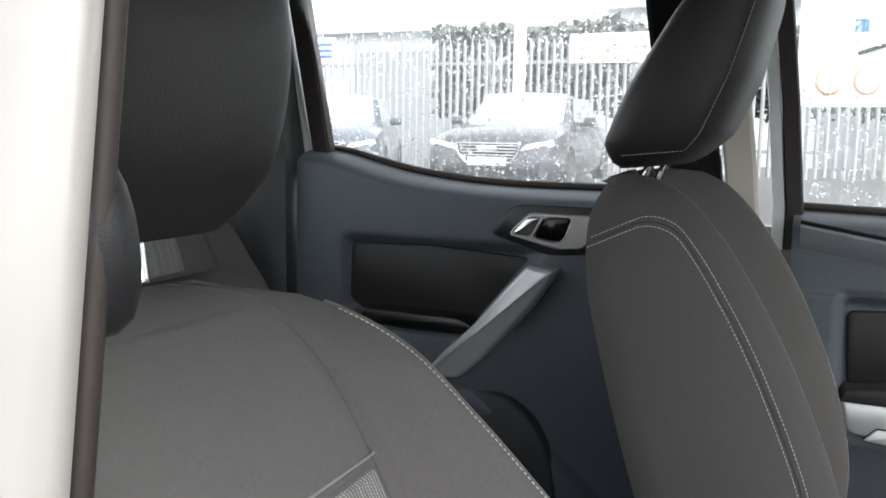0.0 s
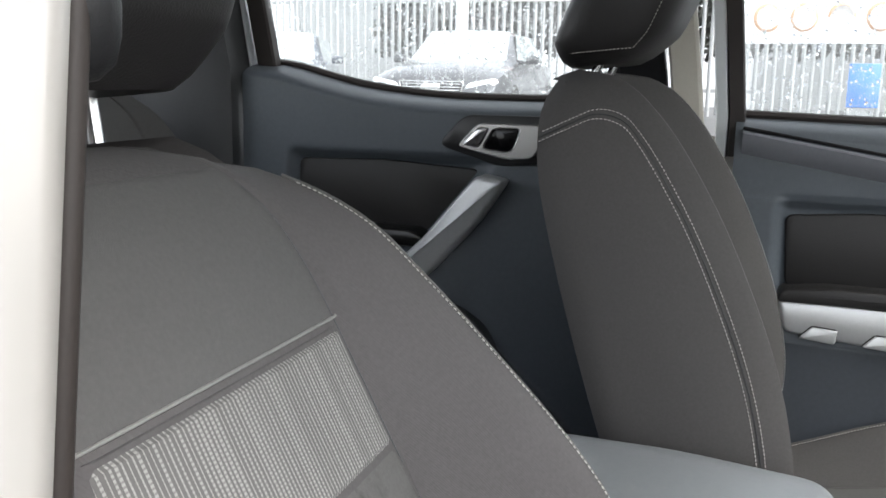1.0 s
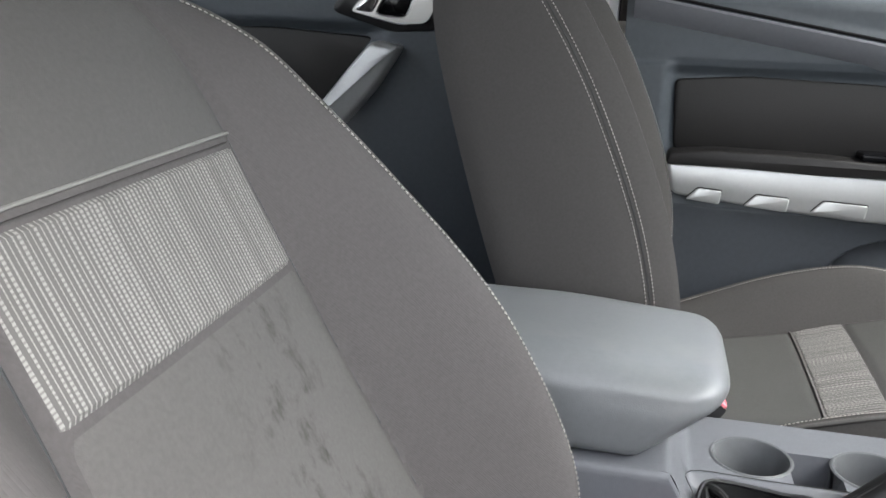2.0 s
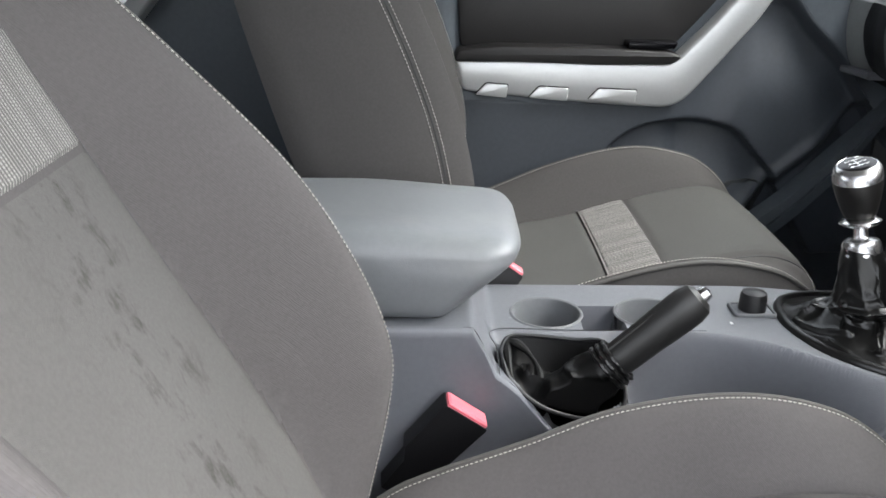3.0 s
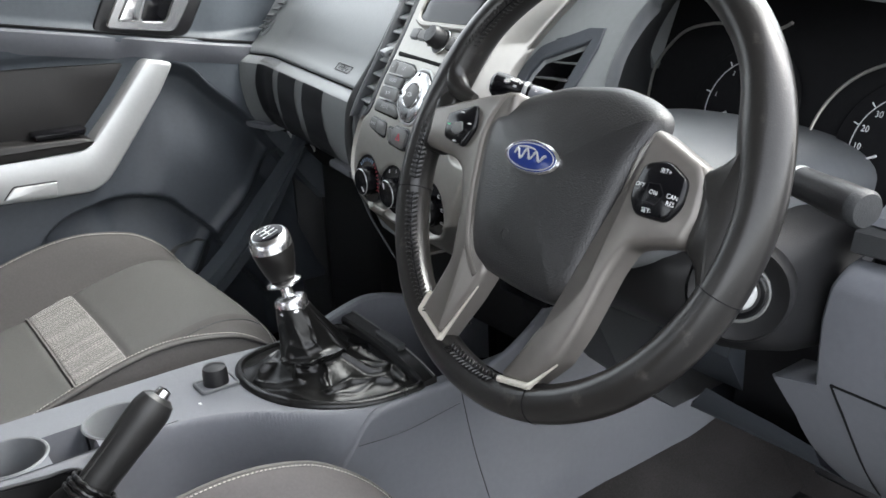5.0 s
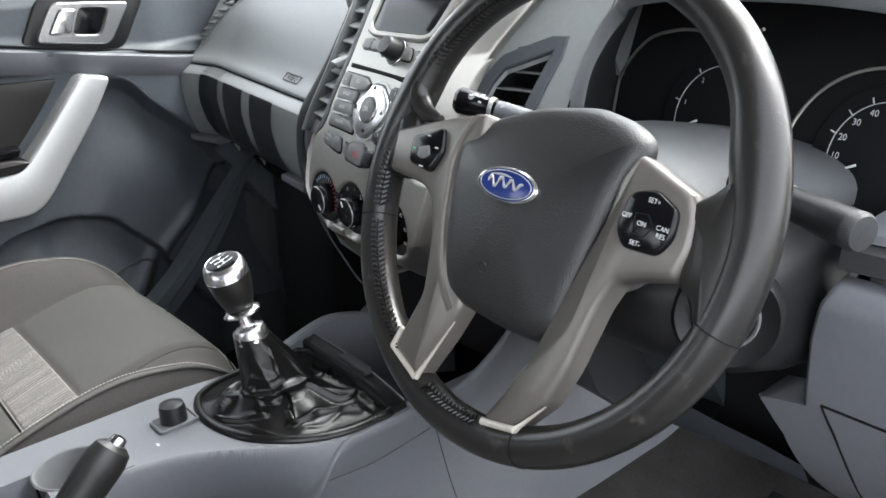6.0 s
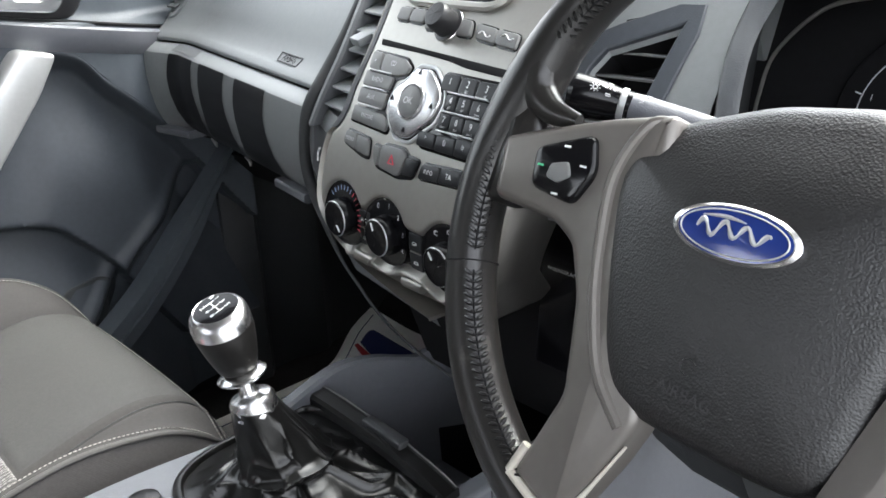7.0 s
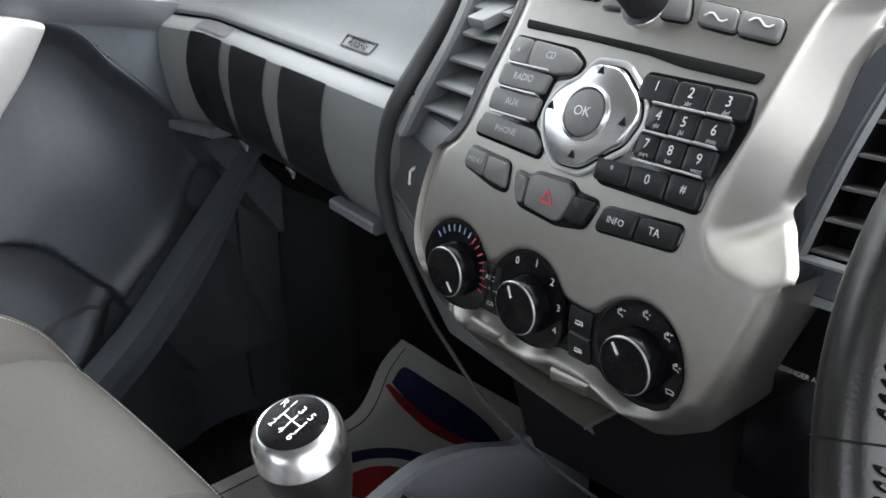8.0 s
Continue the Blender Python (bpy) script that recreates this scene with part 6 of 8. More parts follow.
            part("vent_symbol", bit, M_PRINT, stack)
for y, z, txt in ((0.8255, 1.142, "A/C"), (0.8255, 1.121, None), (0.7425, 1.1385, None), (0.7425, 1.118, None)):
    b = key([(y + 0.0095, z + 0.0095), (y - 0.0095, z + 0.0095), (y - 0.0095, z - 0.0088), (y + 0.0095, z - 0.0088)], M_KEY, r=0.002, h=-0.0036, base=-0.008)
    if txt:
        print_on(b, txt, y, z - 0.001, 0.0058, h=-0.0033)
    else:
        sym = bmesh.new()
        tube([SP(-y + px, z + pz, -0.0033) for px, pz in ((-0.0032, -0.0012), (-0.0026, 0.0010), (0.0026, 0.0010), (0.0032, -0.0012))], 0.0004, 4, closed=True, bm=sym)
        tube([SP(-y - 0.0012, z - 0.0022, -0.0033), SP(-y + 0.0012, z - 0.0002, -0.0033)], 0.0004, 4, bm=sym)
        part("symbol", sym, M_PRINT, b)
    part("key_line", prism([(-y - 0.0085, z - 0.0104), (-y + 0.0085, z - 0.0104), (-y + 0.0085, z - 0.0097), (-y - 0.0085, z - 0.0097)], SP, -0.0036, 0.0002, base=-0.006), M_STACK, stack)
for poly in ([(0.8365, 1.1105), (0.805, 1.1080), (0.813, 1.0965), (0.843, 1.0975)], [(0.7595, 1.1025), (0.7245, 1.1045), (0.728, 1.0925), (0.760, 1.0920)]):
    part("lip_tab", prism(rounded([(-y, z) for y, z in poly], 0.002, 3), SP, 0.0078, 0.003), M_STACK, stack, "raised pale tab")

# ---- dashboard ----
dash = thing("dashboard", "slate grey dashboard with black striped glovebox fascia", "dashboard", (0.9, MID, 1.0))


def edge_x(y):
    """The crisp front edge of the passenger fascia: its place fore and aft."""
    return 0.775 + 0.09 * (y - 1.018) - 0.03 * smoothstep(1.40, 1.50, y) + 0.04 * smoothstep(1.488, 1.515, y)


def edge_z(y):
    return 1.2155 + 0.056 * (y - 1.018)


FRONT = [(0.020, -0.124), (0.009, -0.110), (0.001, -0.090), (-0.004, -0.062), (-0.0055, -0.036), (-0.0035, -0.012), (-0.0008, -0.002), (0.0012, 0.0)]
LEDGE = [(0.0012, 0.0), (0.004, 0.0018), (0.019, 0.0095), (0.0215, 0.0100)]
UPPER = [(0.0225, 0.0125), (0.0215, 0.0150), (0.0235, 0.0185), (0.034, 0.0245), (0.048, 0.035), (0.0615, 0.053), (0.077, 0.080), (0.10, 0.110), (0.14, 0.148), (0.19, 0.178), (0.32, 0.195), (0.70, 0.14)]


def section(y, rel):
    return [V(edge_x(y) + x, y, edge_z(y) + z) for x, z in rel]


fascia_y = [1.0 + 0.48 * k / 40 for k in range(41)] + [1.485, 1.49, 1.495, 1.50, 1.505, 1.51, 1.515]
# the shade under the fascia is put into the colour: its underside is black
part("glovebox_underside", loft([section(y, [(0.17, -0.20), (0.10, -0.165), (0.05, -0.142), (0.020, -0.124)]) for y in fascia_y], closed=False, cap=False), M_MATT, dash, "underside of the glovebox, coloured black for its shade")
part("passenger_fascia", loft([section(y, FRONT + LEDGE[1:]) for y in fascia_y], closed=False, cap=False), M_FASCIA, dash, sharp=28)
part("airbag_panel", loft([section(y, UPPER) for y in fascia_y], closed=False, cap=False), M_FASCIA, dash, "pale slate airbag panel", sharp=60)
# groove coloured black for the shadow between ledge and upper panel
part("fascia_groove", loft([section(y, [(0.0195, 0.0098), (0.045, 0.0085), (0.045, 0.020), (0.0222, 0.0145)]) for y in fascia_y], closed=False, cap=False), M_MATT, dash)


def on_front(y, v, off):
    """A point of the fascia's front: v runs from its foot (0) to its crisp edge (1)."""
    zs, xs = [q[1] for q in FRONT], [q[0] for q in FRONT]
    z = -0.124 + 0.124 * v
    return V(edge_x(y) + lerp(z, zs, xs) - off, y, edge_z(y) + z)


# dark bands that run down the front and close up towards the foot
bands = (([1.428, 1.434, 1.430, 1.420], [1.356, 1.360, 1.352, 1.3535]), ([1.331, 1.336, 1.338, 1.3465], [1.248, 1.254, 1.246, 1.2405]), ([1.2145, 1.221, 1.222, 1.2335], [1.128, 1.134, 1.126, 1.108]))
for k, (ea, eb) in enumerate(bands):
    fa, fb = (curve_through([-0.02, 0.3, 0.65, 1.0], list(reversed(e))) for e in (ea, eb))
    part("gloss_band", sheet(lambda u, v: on_front(fa(v) + (fb(v) - fa(v)) * u, 0.004 + 0.988 * v, 0.0012), 10, 30), M_BAND, dash, "black band")
part("ledge_band", sheet(lambda u, v: V(edge_x(1.428 - 0.072 * u) + 0.003 + 0.0165 * v, 1.428 - 0.072 * u, edge_z(1.428 - 0.072 * u) + 0.0026 + 0.0083 * v), 8, 3), M_DASH, dash, "dark slate band on the ledge")
for y, w in ((1.350, 0.015), (1.237, 0.014)):
    part("band_end", prism([(-w / 2, 0.0), (w / 2, -0.004), (w / 2 - 0.003, -0.012), (-w / 2 + 0.005, -0.006)], (lambda yy: lambda u, v, h: on_front(yy - u, 0.03 + v / 0.124, 0.003 + h))(y), 0.003, 0.0008), M_SILVER, dash, "small pale band end")
for ya, yb in ((1.512, 1.416), (1.137, 1.058)):
    rows_ = []
    for y in np.linspace(ya, yb, 8):
        rows_.append(section(y, [(0.004, -0.121), (0.002, -0.1235), (0.002, -0.131), (0.006, -0.134), (0.04, -0.134), (0.04, -0.119)]))
    part("glovebox_lip", loft(rows_), M_GREY, dash, "slate lip below the fascia")
# a black block fills the shaded space below the dash
part("glovebox_lower", loft([[V(x, y, z) for x, z in ((0.90, 1.055), (0.95, 1.0), (1.1, 0.98), (1.3, 0.99), (1.3, 1.18))] for y in (0.95, 1.47)]), M_MATT, dash, "black block for the shade under the dash")
# airbag mark
def panel_x(y, z):
    pts = section(y, UPPER)[3:]
    return lerp(z, [p.z for p in pts], [p.x for p in pts])


ap = lambda u, v, h: V(panel_x(-u, v) - 0.0006 - h, -u, v)
plate = [(-1.160, 1.2605), (-1.104, 1.2570), (-1.106, 1.2470), (-1.157, 1.2500)]
part("airbag_plate", hoop(rounded(plate, 0.002, 3), inset([V(*q) for q in rounded(plate, 0.002, 3)], 0.0016), ap, 0.0012, 0.0004), M_BLACK, dash)
part("airbag_lettering", letters("AIRBAG", ap, 0.0100, -1.1318, 1.2537, 0.0006, turn=-3, wide=0.95), M_MATT, dash, smooth=False)
# side vent by the door
vent_at = lambda u, v, h: V(panel_x(-u, v) - h, -u, v)
slot_o = rounded([(-1.510, 1.288), (-1.474, 1.282), (-1.430, 1.366), (-1.474, 1.366)], 0.008, 4)
slot_i = rounded([(-1.503, 1.294), (-1.479, 1.289), (-1.438, 1.361), (-1.469, 1.361)], 0.006, 4)
part("side_vent", prism(slot_i, vent_at, 0.001, 0.0005, base=-0.004), M_MATT, dash, "black side air vent")
part("side_vent_frame", hoop(slot_o, slot_i, vent_at, 0.004, 0.0015, base=-0.002), M_FASCIA, dash)
for k in range(6):
    z = 1.300 + 0.011 * k
    y = 1.490 - 0.5 * (z - 1.293)
    part("vent_slat", block((panel_x(y, z) - 0.001, y, z), (0.010, 0.026, 0.0028), (0, -25, 0), 0.0008), M_DASH, dash)
# trim rail between fascia and stack
rail = spline([(0.872, 1.000, 1.36), (0.832, 1.006, 1.297), (0.800, 1.0095, 1.2553), (0.779, 1.0103, 1.231), (0.770, 1.0168, 1.2064), (0.768, 1.0248, 1.1668), (0.768, 1.0242, 1.1351), (0.765, 1.0056, 1.1028),
               (0.755, 0.9751, 1.082), (0.75, 0.9438, 1.0508), (0.752, 0.9172, 1.0247), (0.757, 0.8872, 0.994), (0.765, 0.8445, 0.9661), (0.775, 0.7997, 0.9456), (0.79, 0.75, 0.925)], 6)
part("trim_rail", tube(rail, [lerp(p.z, [0.92, 1.05, 1.12, 1.25, 1.36], [0.0016, 0.0020, 0.0070, 0.0085, 0.0085]) for p in rail], 14), M_HOOD, dash, "dark slate trim strip round the stack's foot")
rail_y = curve_through([1.03, 1.08, 1.10, 1.135, 1.167, 1.206, 1.231, 1.255], [0.924, 0.972, 1.003, 1.024, 1.0248, 1.017, 1.0103, 1.0095])
rail_x = curve_through([1.03, 1.08, 1.10, 1.135, 1.167, 1.206, 1.231, 1.255], [0.752, 0.755, 0.764, 0.768, 0.768, 0.770, 0.779, 0.80])


def side_point(u, z, h=0.0):
    """Between the stack's edge (0) and the trim rail (1)."""
    a_ = SP(-left_e(z), z, 0) + V(0.012, 0.004, 0)
    b_ = V(rail_x(z) + 0.004, rail_y(z) - 0.008, z)
    p_ = a_.lerp(b_, u)
    return p_ + V(-0.75, -0.6, 0.1).normalized() * h


part("switch_surround", sheet(lambda u, v: side_point(u, 1.04 + 0.185 * v), 6, 24), M_DASH, dash)
part("vent_sill", sheet(lambda u, v: side_point(u, 1.2255) + V(0.07 * v, 0.0, 0.004 * v), 6, 4), M_DASH, dash)
for z0, z1 in ((1.150, 1.205), (1.085, 1.143)):
    hs = part("seat_switch", loft([[side_point(u, z, h) for u, z in ((0.08, z0), (0.9, z0), (0.9, z1), (0.08, z1))] for h in (0.0, 0.003)]), M_HOOD, dash, "dark blank switch")
part("switch_mark", tube([side_point(0.42, 1.170, 0.004), side_point(0.45, 1.180, 0.004), side_point(0.38, 1.186, 0.004)], 0.0015, 5), M_PRINT, dash)
# centre vents
part("vent_back", block((0.865, 0.925, 1.30), (0.04, 0.12, 0.2), (0, 32, 0)), M_MATT, dash)
vent_l = curve_through([1.20, 1.222, 1.268, 1.289, 1.313, 1.36, 1.42], [0.966, 0.959, 0.944, 0.941, 0.942, 0.95, 0.965])
rings = [[V(stack_x(z) + dx, vent_l(z) + dy, z) for dx, dy in ((0.10, -0.002), (0.034, 0.0), (0.031, 0.003), (0.040, 0.018), (0.046, 0.020), (0.047, 0.024), (0.075, 0.05), (0.10, 0.05))] for z in np.linspace(1.208, 1.41, 24)]
part("vent_frame", loft(rings), M_DASH, dash, sharp=30)
rings = [[V(stack_x(z) + dx, left_e(z) + dy, z) for dx, dy in ((0.06, -0.004), (0.008, -0.004), (0.006, 0.001), (0.012, 0.006), (0.06, 0.007))] for z in np.linspace(1.222, 1.41, 24)]
part("vent_frame", loft(rings), M_DASH, dash, sharp=30)
for k in range(9):
    z = 1.2345 + 0.0187 * k
    ya, yb = vent_l(z) + 0.004, left_e(z) + 0.002
    part("vent_slat", block((stack_x(z) + 0.046, (ya + yb) / 2, z + 0.002), (0.034, ya - yb + 0.006, 0.0032), (0, -16, -14), 0.001), M_FASCIA, dash)
part("vent_tab", block((stack_x(1.303) + 0.034, 0.915, 1.304), (0.030, 0.026, 0.009), (0, -20, -17), 0.002), M_FASCIA, dash, "sliding vent tab")


# driver's side: fascia with its vent, binnacle, instrument cluster
def FP(u, v, h=0.0):
    """A point of the driver's fascia beside the stack."""
    m = (stack_x(v + 0.004) - stack_x(v - 0.004)) / 0.008
    return V(stack_x(v) + 0.043, -u, v) + V(-1, 0, m).normalized() * h


def along(poly, k):
    """The outline with each side cut in k."""
    q = [V(*p) for p in poly]
    return [q[i].lerp(q[(i + 1) % len(q)], j / k) for i in range(len(q)) for j in range(k)]


opening_v = [(-0.638, 1.199), (-0.6345, 1.223), (-0.628, 1.262), (-0.621, 1.300), (-0.611, 1.316), (-0.545, 1.3395), (-0.553, 1.285), (-0.576, 1.198)]
outer_v = [(-0.666, 1.178), (-0.660, 1.223), (-0.652, 1.264), (-0.645, 1.300), (-0.625, 1.43), (-0.500, 1.43), (-0.497, 1.285), (-0.492, 1.178)]
o_, i_ = along(outer_v, 8), along(opening_v, 8)
rows_ = [[FP(*(a_.lerp(b_, t)), 0.0) for a_, b_ in zip(o_, i_)] for t in np.linspace(0, 1, 9)]
i2 = inset(i_, 0.0012)
i3 = inset(i_, 0.005)
rows_ += [[FP(q.x, q.y, -0.0015) for q in i2], [FP(q.x, q.y, -0.006) for q in i3]]
part("vent_lining", loft([[FP(q.x, q.y, h) for q in i3] for h in (-0.006, -0.05)], cap=False), M_BLACK, dash)
part("driver_fascia", loft(rows_, cap=False), M_FASCIA, dash, sharp=30)
part("vent_frame", hoop([tuple(q) for q in inset(i_, -0.0150)], [tuple(q) for q in inset(i_, 0.0022)], FP, 0.0025, 0.0012, base=-0.004), M_DOORLOW, dash, "dark vent surround")
part("vent_recess", loft([[FP(q.x, q.y, h) for q in inset(i_, 0.004)] for h in (-0.055, -0.04)]), M_MATT, dash)
part("fascia_seam", tube([FP(-(0.603 - 0.052 * t), 1.336 + 0.012 * t, 0.0) for t in np.linspace(0, 1, 10)], 0.0011, 5), M_MATT, dash)
for k in range(7):
    z = 1.204 + 0.0180 * k
    yl = lerp(z, [1.186, 1.223, 1.264, 1.30, 1.318], [0.641, 0.6345, 0.628, 0.621, 0.611]) - 0.004
    yr = lerp(z, [1.186, 1.285, 1.339], [0.578, 0.553, 0.545]) + 0.006
    part("vent_slat", block((FP(0, z).x + 0.020, (yl + yr) / 2, z - 0.002), (0.022, yl - yr, 0.0024), (0, 8, 4), 0.0008), M_BUTTON, dash)
part("vent_vane", block((0.85, 0.585, 1.26), (0.02, 0.05, 0.16), (0, 38, 0), 0.003), M_BLACK, dash)
part("upper_dash", loft([[V(0.845 + 0.05 * t, y, 1.345 + 0.02 * t), V(0.87, y, 1.38), V(0.93, y, 1.412), V(1.1, y, 1.435), V(1.5, y, 1.38), V(1.5, y, 1.30), V(0.9, y, 1.30)] for y, t in ((1.02, 0.6), (0.8, 0.6), (0.7, 0.6), (0.52, 0.6))]), M_FASCIA, dash)
arc = spline([(0.740, 0.476, 1.14), (0.768, 0.488, 1.225), (0.800, 0.499, 1.305), (0.829, 0.502, 1.346), (0.846, 0.490, 1.378), (0.846, 0.455, 1.402), (0.838, 0.385, 1.414), (0.836, 0.309, 1.416)], 8)
arc = arc + [V(p.x, 0.618 - p.y, p.z) for p in reversed(arc[20:-1])]
mid_c = V(0.84, 0.309, 1.27)
hood_f = []
for k_, p in enumerate(arc):
    tg = arc[min(k_ + 6, len(arc) - 1)] - arc[max(k_ - 6, 0)]
    inw = V(0, tg.z, -tg.y).normalized()
    inw = inw if inw.dot(mid_c - p) > 0 else -inw
    over = smoothstep(1.385, 1.415, p.z)              # the visor overhangs at the top
    f_ = V(-0.004 - 0.03 * over, 0, 0)
    hood_f.append([p + V(0.16, 0, 0.01 + 0.02 * over) - inw * (0.075 - 0.06 * over), p + V(0.012, 0, 0) - inw * 0.002, p + V(0.006, 0, 0), p + f_ + inw * 0.001, p + f_ + inw * 0.004 + V(-0.002, 0, 0), p + f_ + inw * 0.016, p + f_ + inw * 0.019 + V(0.003, 0, 0),
                   p + V(0.012, 0, 0) + inw * 0.012, p + V(0.15, 0, 0) - inw * 0.05])
clu = thing("instrument_cluster", "dark instrument cluster with dials under a black hood", "instrument cluster", (0.9, 0.335, 1.2))
part("hood", loft([h[:7] for h in hood_f], closed=False, cap=False), M_DASH, clu, "grey grained hood", sharp=60)
part("hood_lining", loft([h[6:] for h in hood_f], closed=False, cap=False), M_HOOD, clu, "black hood lining")
part("hood_groove", tube([p + V(0.001, 0, 0) for p in arc], 0.0016, 5), M_MATT, clu)
part("cluster_face", block((0.912, 0.309, 1.29), (0.02, 0.50, 0.26), (0, 24.2, 0)), M_MATT, clu)
cput = lambda u, v, h: V(0.895 + 0.45 * (v - 1.29) - h, -u, v)
for y, z, mk in ((0.386, 1.275, 0), (0.214, 1.258, 1)):
    dl = part("dial", prism([(-y + 0.062 * math.cos(w), z + 0.060 * math.sin(w)) for w in np.linspace(0, 2 * math.pi, 48, endpoint=False)], cput, 0.003, 0.001), M_MATT, clu, "black dial face")
    if mk:
        hoop_ = [cput(-y + 0.085 * math.copysign(abs(math.cos(w)) ** 0.9, math.cos(w)), z + 0.075 * math.sin(w), 0.012) for w in np.linspace(radians(95), radians(200), 40)]
    else:
        hoop_ = spline([(0.878, 0.513, 1.250), (0.879, 0.5105, 1.274), (0.880, 0.500, 1.311), (0.880, 0.466, 1.346), (0.880, 0.43, 1.3575), (0.880, 0.40, 1.3585), (0.880, 0.352, 1.3565), (0.876, 0.331, 1.364)], 8)
    part("bezel_ring", tube(hoop_, 0.0017, 8), M_STACK, dl, "thin grey bezel")
    arc_ = [cput(-y + 0.046 * math.cos(w), z + 0.046 * math.sin(w), 0.0036) for w in np.linspace(radians(210), radians(80), 24)]
    part("scale_arc", tube(arc_, 0.0005, 4), M_FAINT, dl)
    for i in range(5 if mk else 3):
        a = radians(208 - (24 if mk else 40) * i)
        nums = bmesh.new()
        letters((("0", "10", "20", "30", "40") if mk else ("0", "1", "2"))[i], cput, 0.0080 if mk else 0.0062, -y + 0.0385 * math.cos(a), z + 0.0385 * math.sin(a), 0.0038, bm=nums)
        tube([cput(-y + q * math.cos(a), z + q * math.sin(a), 0.0036) for q in (0.047, 0.052)], 0.0006, 4, bm=nums)
        part("numeral", nums, M_PRINT, dl, smooth=False)
    a = radians(204)
    part("needle", tube([cput(-y + q * math.cos(a), z + q * math.sin(a), 0.006) for q in (0.018, 0.044)], [0.0013, 0.0006], 6), M_PRINT, dl, "white needle")
part("odometer", letters("09896", cput, 0.0105, -0.290, 1.246, 0.008), material("dim display digits", (0.05, 0.30, 0.30), 0.4), clu, smooth=False)

# column shroud, ignition and stalks
col = thing("steering_column", "black plastic steering column shroud with ignition switch and stalks", "steering column", (0.7, 0.34, 1.15))
rings = []
for x, hw_, zt, zb in ((0.612, 0.055, 1.220, 1.180), (0.625, 0.080, 1.245, 1.175), (0.66, 0.105, 1.268, 1.17), (0.72, 0.125, 1.283, 1.17), (0.80, 0.14, 1.286, 1.17), (0.90, 0.15, 1.262, 1.17)):
    cz, hh = (zt + zb) / 2, (zt - zb) / 2
    rings.append([V(x, 0.357 + hw_ * 0.92 * math.cos(w), cz + hh * math.copysign(abs(math.sin(w)) ** 0.8, math.sin(w))) for w in np.linspace(0, 2 * math.pi, 40, endpoint=False)])
part("shroud", loft(rings), M_DASH, col, "slate grey column shroud")
rings = []
for x, y0_, y1_, zt, zb in ((0.632, 0.285, 0.40, 1.19, 1.155), (0.640, 0.265, 0.425, 1.202, 1.140), (0.668, 0.228, 0.455, 1.215, 1.116), (0.70, 0.205, 0.47, 1.225, 1.100), (0.76, 0.200, 0.48, 1.235, 1.078), (0.90, 0.200, 0.49, 1.235, 1.05)):
    cy, cz, hw_, hh = (y0_ + y1_) / 2, (zt + zb) / 2, (y1_ - y0_) / 2, (zt - zb) / 2
    rings.append([V(x, cy + hw_ * math.copysign(abs(math.cos(w)) ** 0.55, math.cos(w)), cz + hh * math.copysign(abs(math.sin(w)) ** 0.55, math.sin(w))) for w in np.linspace(0, 2 * math.pi, 48, endpoint=False)])
part("lower_cowl", loft(rings), M_COWL, col, "black lower column cowl", sharp=60)
igf = facing((0.663, 0.220, 1.1765), (-0.80, -0.50, 0.18), (0, 0, 1))
part("ignition_housing", lathe(igf, [(0.046, -0.05), (0.0425, -0.006), (0.0395, -0.001), (0.0385, -0.0022), (0.030, -0.0065), (0.0255, -0.009)], 40), M_COWL, col, "black ignition surround")
part("ignition_ring", lathe(igf, [(0.0258, -0.012), (0.0256, -0.004), (0.0240, -0.0028), (0.0225, -0.004)], 40, cap=False), M_BUTTON, col, "grey ring round the lock")
ig = part("ignition_barrel", lathe(igf, [(0.0228, -0.008), (0.0222, -0.003), (0.0205, -0.002), (0.0175, -0.0045), (0.0, -0.004)], 36), M_GLOSS, col)
part("ignition_face", lathe(igf, [(0.0150, -0.005), (0.0148, -0.0012), (0.0138, -0.0004), (0.0, 0.0004)], 32), M_SILVER, ig, "metal ignition face")
part("key_slot", block(igf @ V(0, 0, 0.0007), (0.003, 0.008, 0.002)), M_MATT, ig)
sr = [V(0.715, 0.25, 1.27), V(0.70, 0.198, 1.267), V(0.679, 0.135, 1.264)]
s_ = part("stalk", tube(spline(sr, 6), [0.011, 0.011, 0.0115, 0.012, 0.012, 0.012, 0.0125, 0.0128, 0.013, 0.014, 0.0142, 0.0142, 0.0138], 20), M_BLACK, col, "black indicator stalk")
part("stalk_cap", lathe(facing(sr[2], (sr[2] - sr[1])), [(0.0145, -0.003), (0.0145, 0.003), (0.0125, 0.006), (0.0, 0.007)], 24), M_HOOD, s_, "dark grey dotted stalk end")
part("stalk_band", lathe(facing(sr[1], (sr[2] - sr[1])), [(0.0126, -0.002), (0.0130, 0.0), (0.0126, 0.002)], 24), M_SILVER, s_)
sl = [V(0.726, 0.430, 1.279), V(0.712, 0.466, 1.289), V(0.693, 0.5125, 1.3015), V(0.6765, 0.5445, 1.3095)]
s_ = part("stalk", tube(spline(sl, 6), [0.0085 + 0.0018 * i / 12 for i in range(13)] + [0.0112, 0.0124, 0.0130, 0.0134, 0.0134, 0.0105], 22), M_GLOSS, col, "black wiper stalk with white symbols")
part("stalk_band", lathe(facing(sl[2], sl[3] - sl[2]), [(0.0098, -0.004), (0.0112, -0.0035), (0.0113, 0.0), (0.0106, 0.001)], 24), M_SILVER, s_, "silver band")
part("stalk_sleeve", lathe(facing(sl[1], sl[2] - sl[1]), [(0.0088, -0.03), (0.0100, 0.0), (0.0102, 0.044)], 20), M_GREY, s_, "grey stalk sleeve")
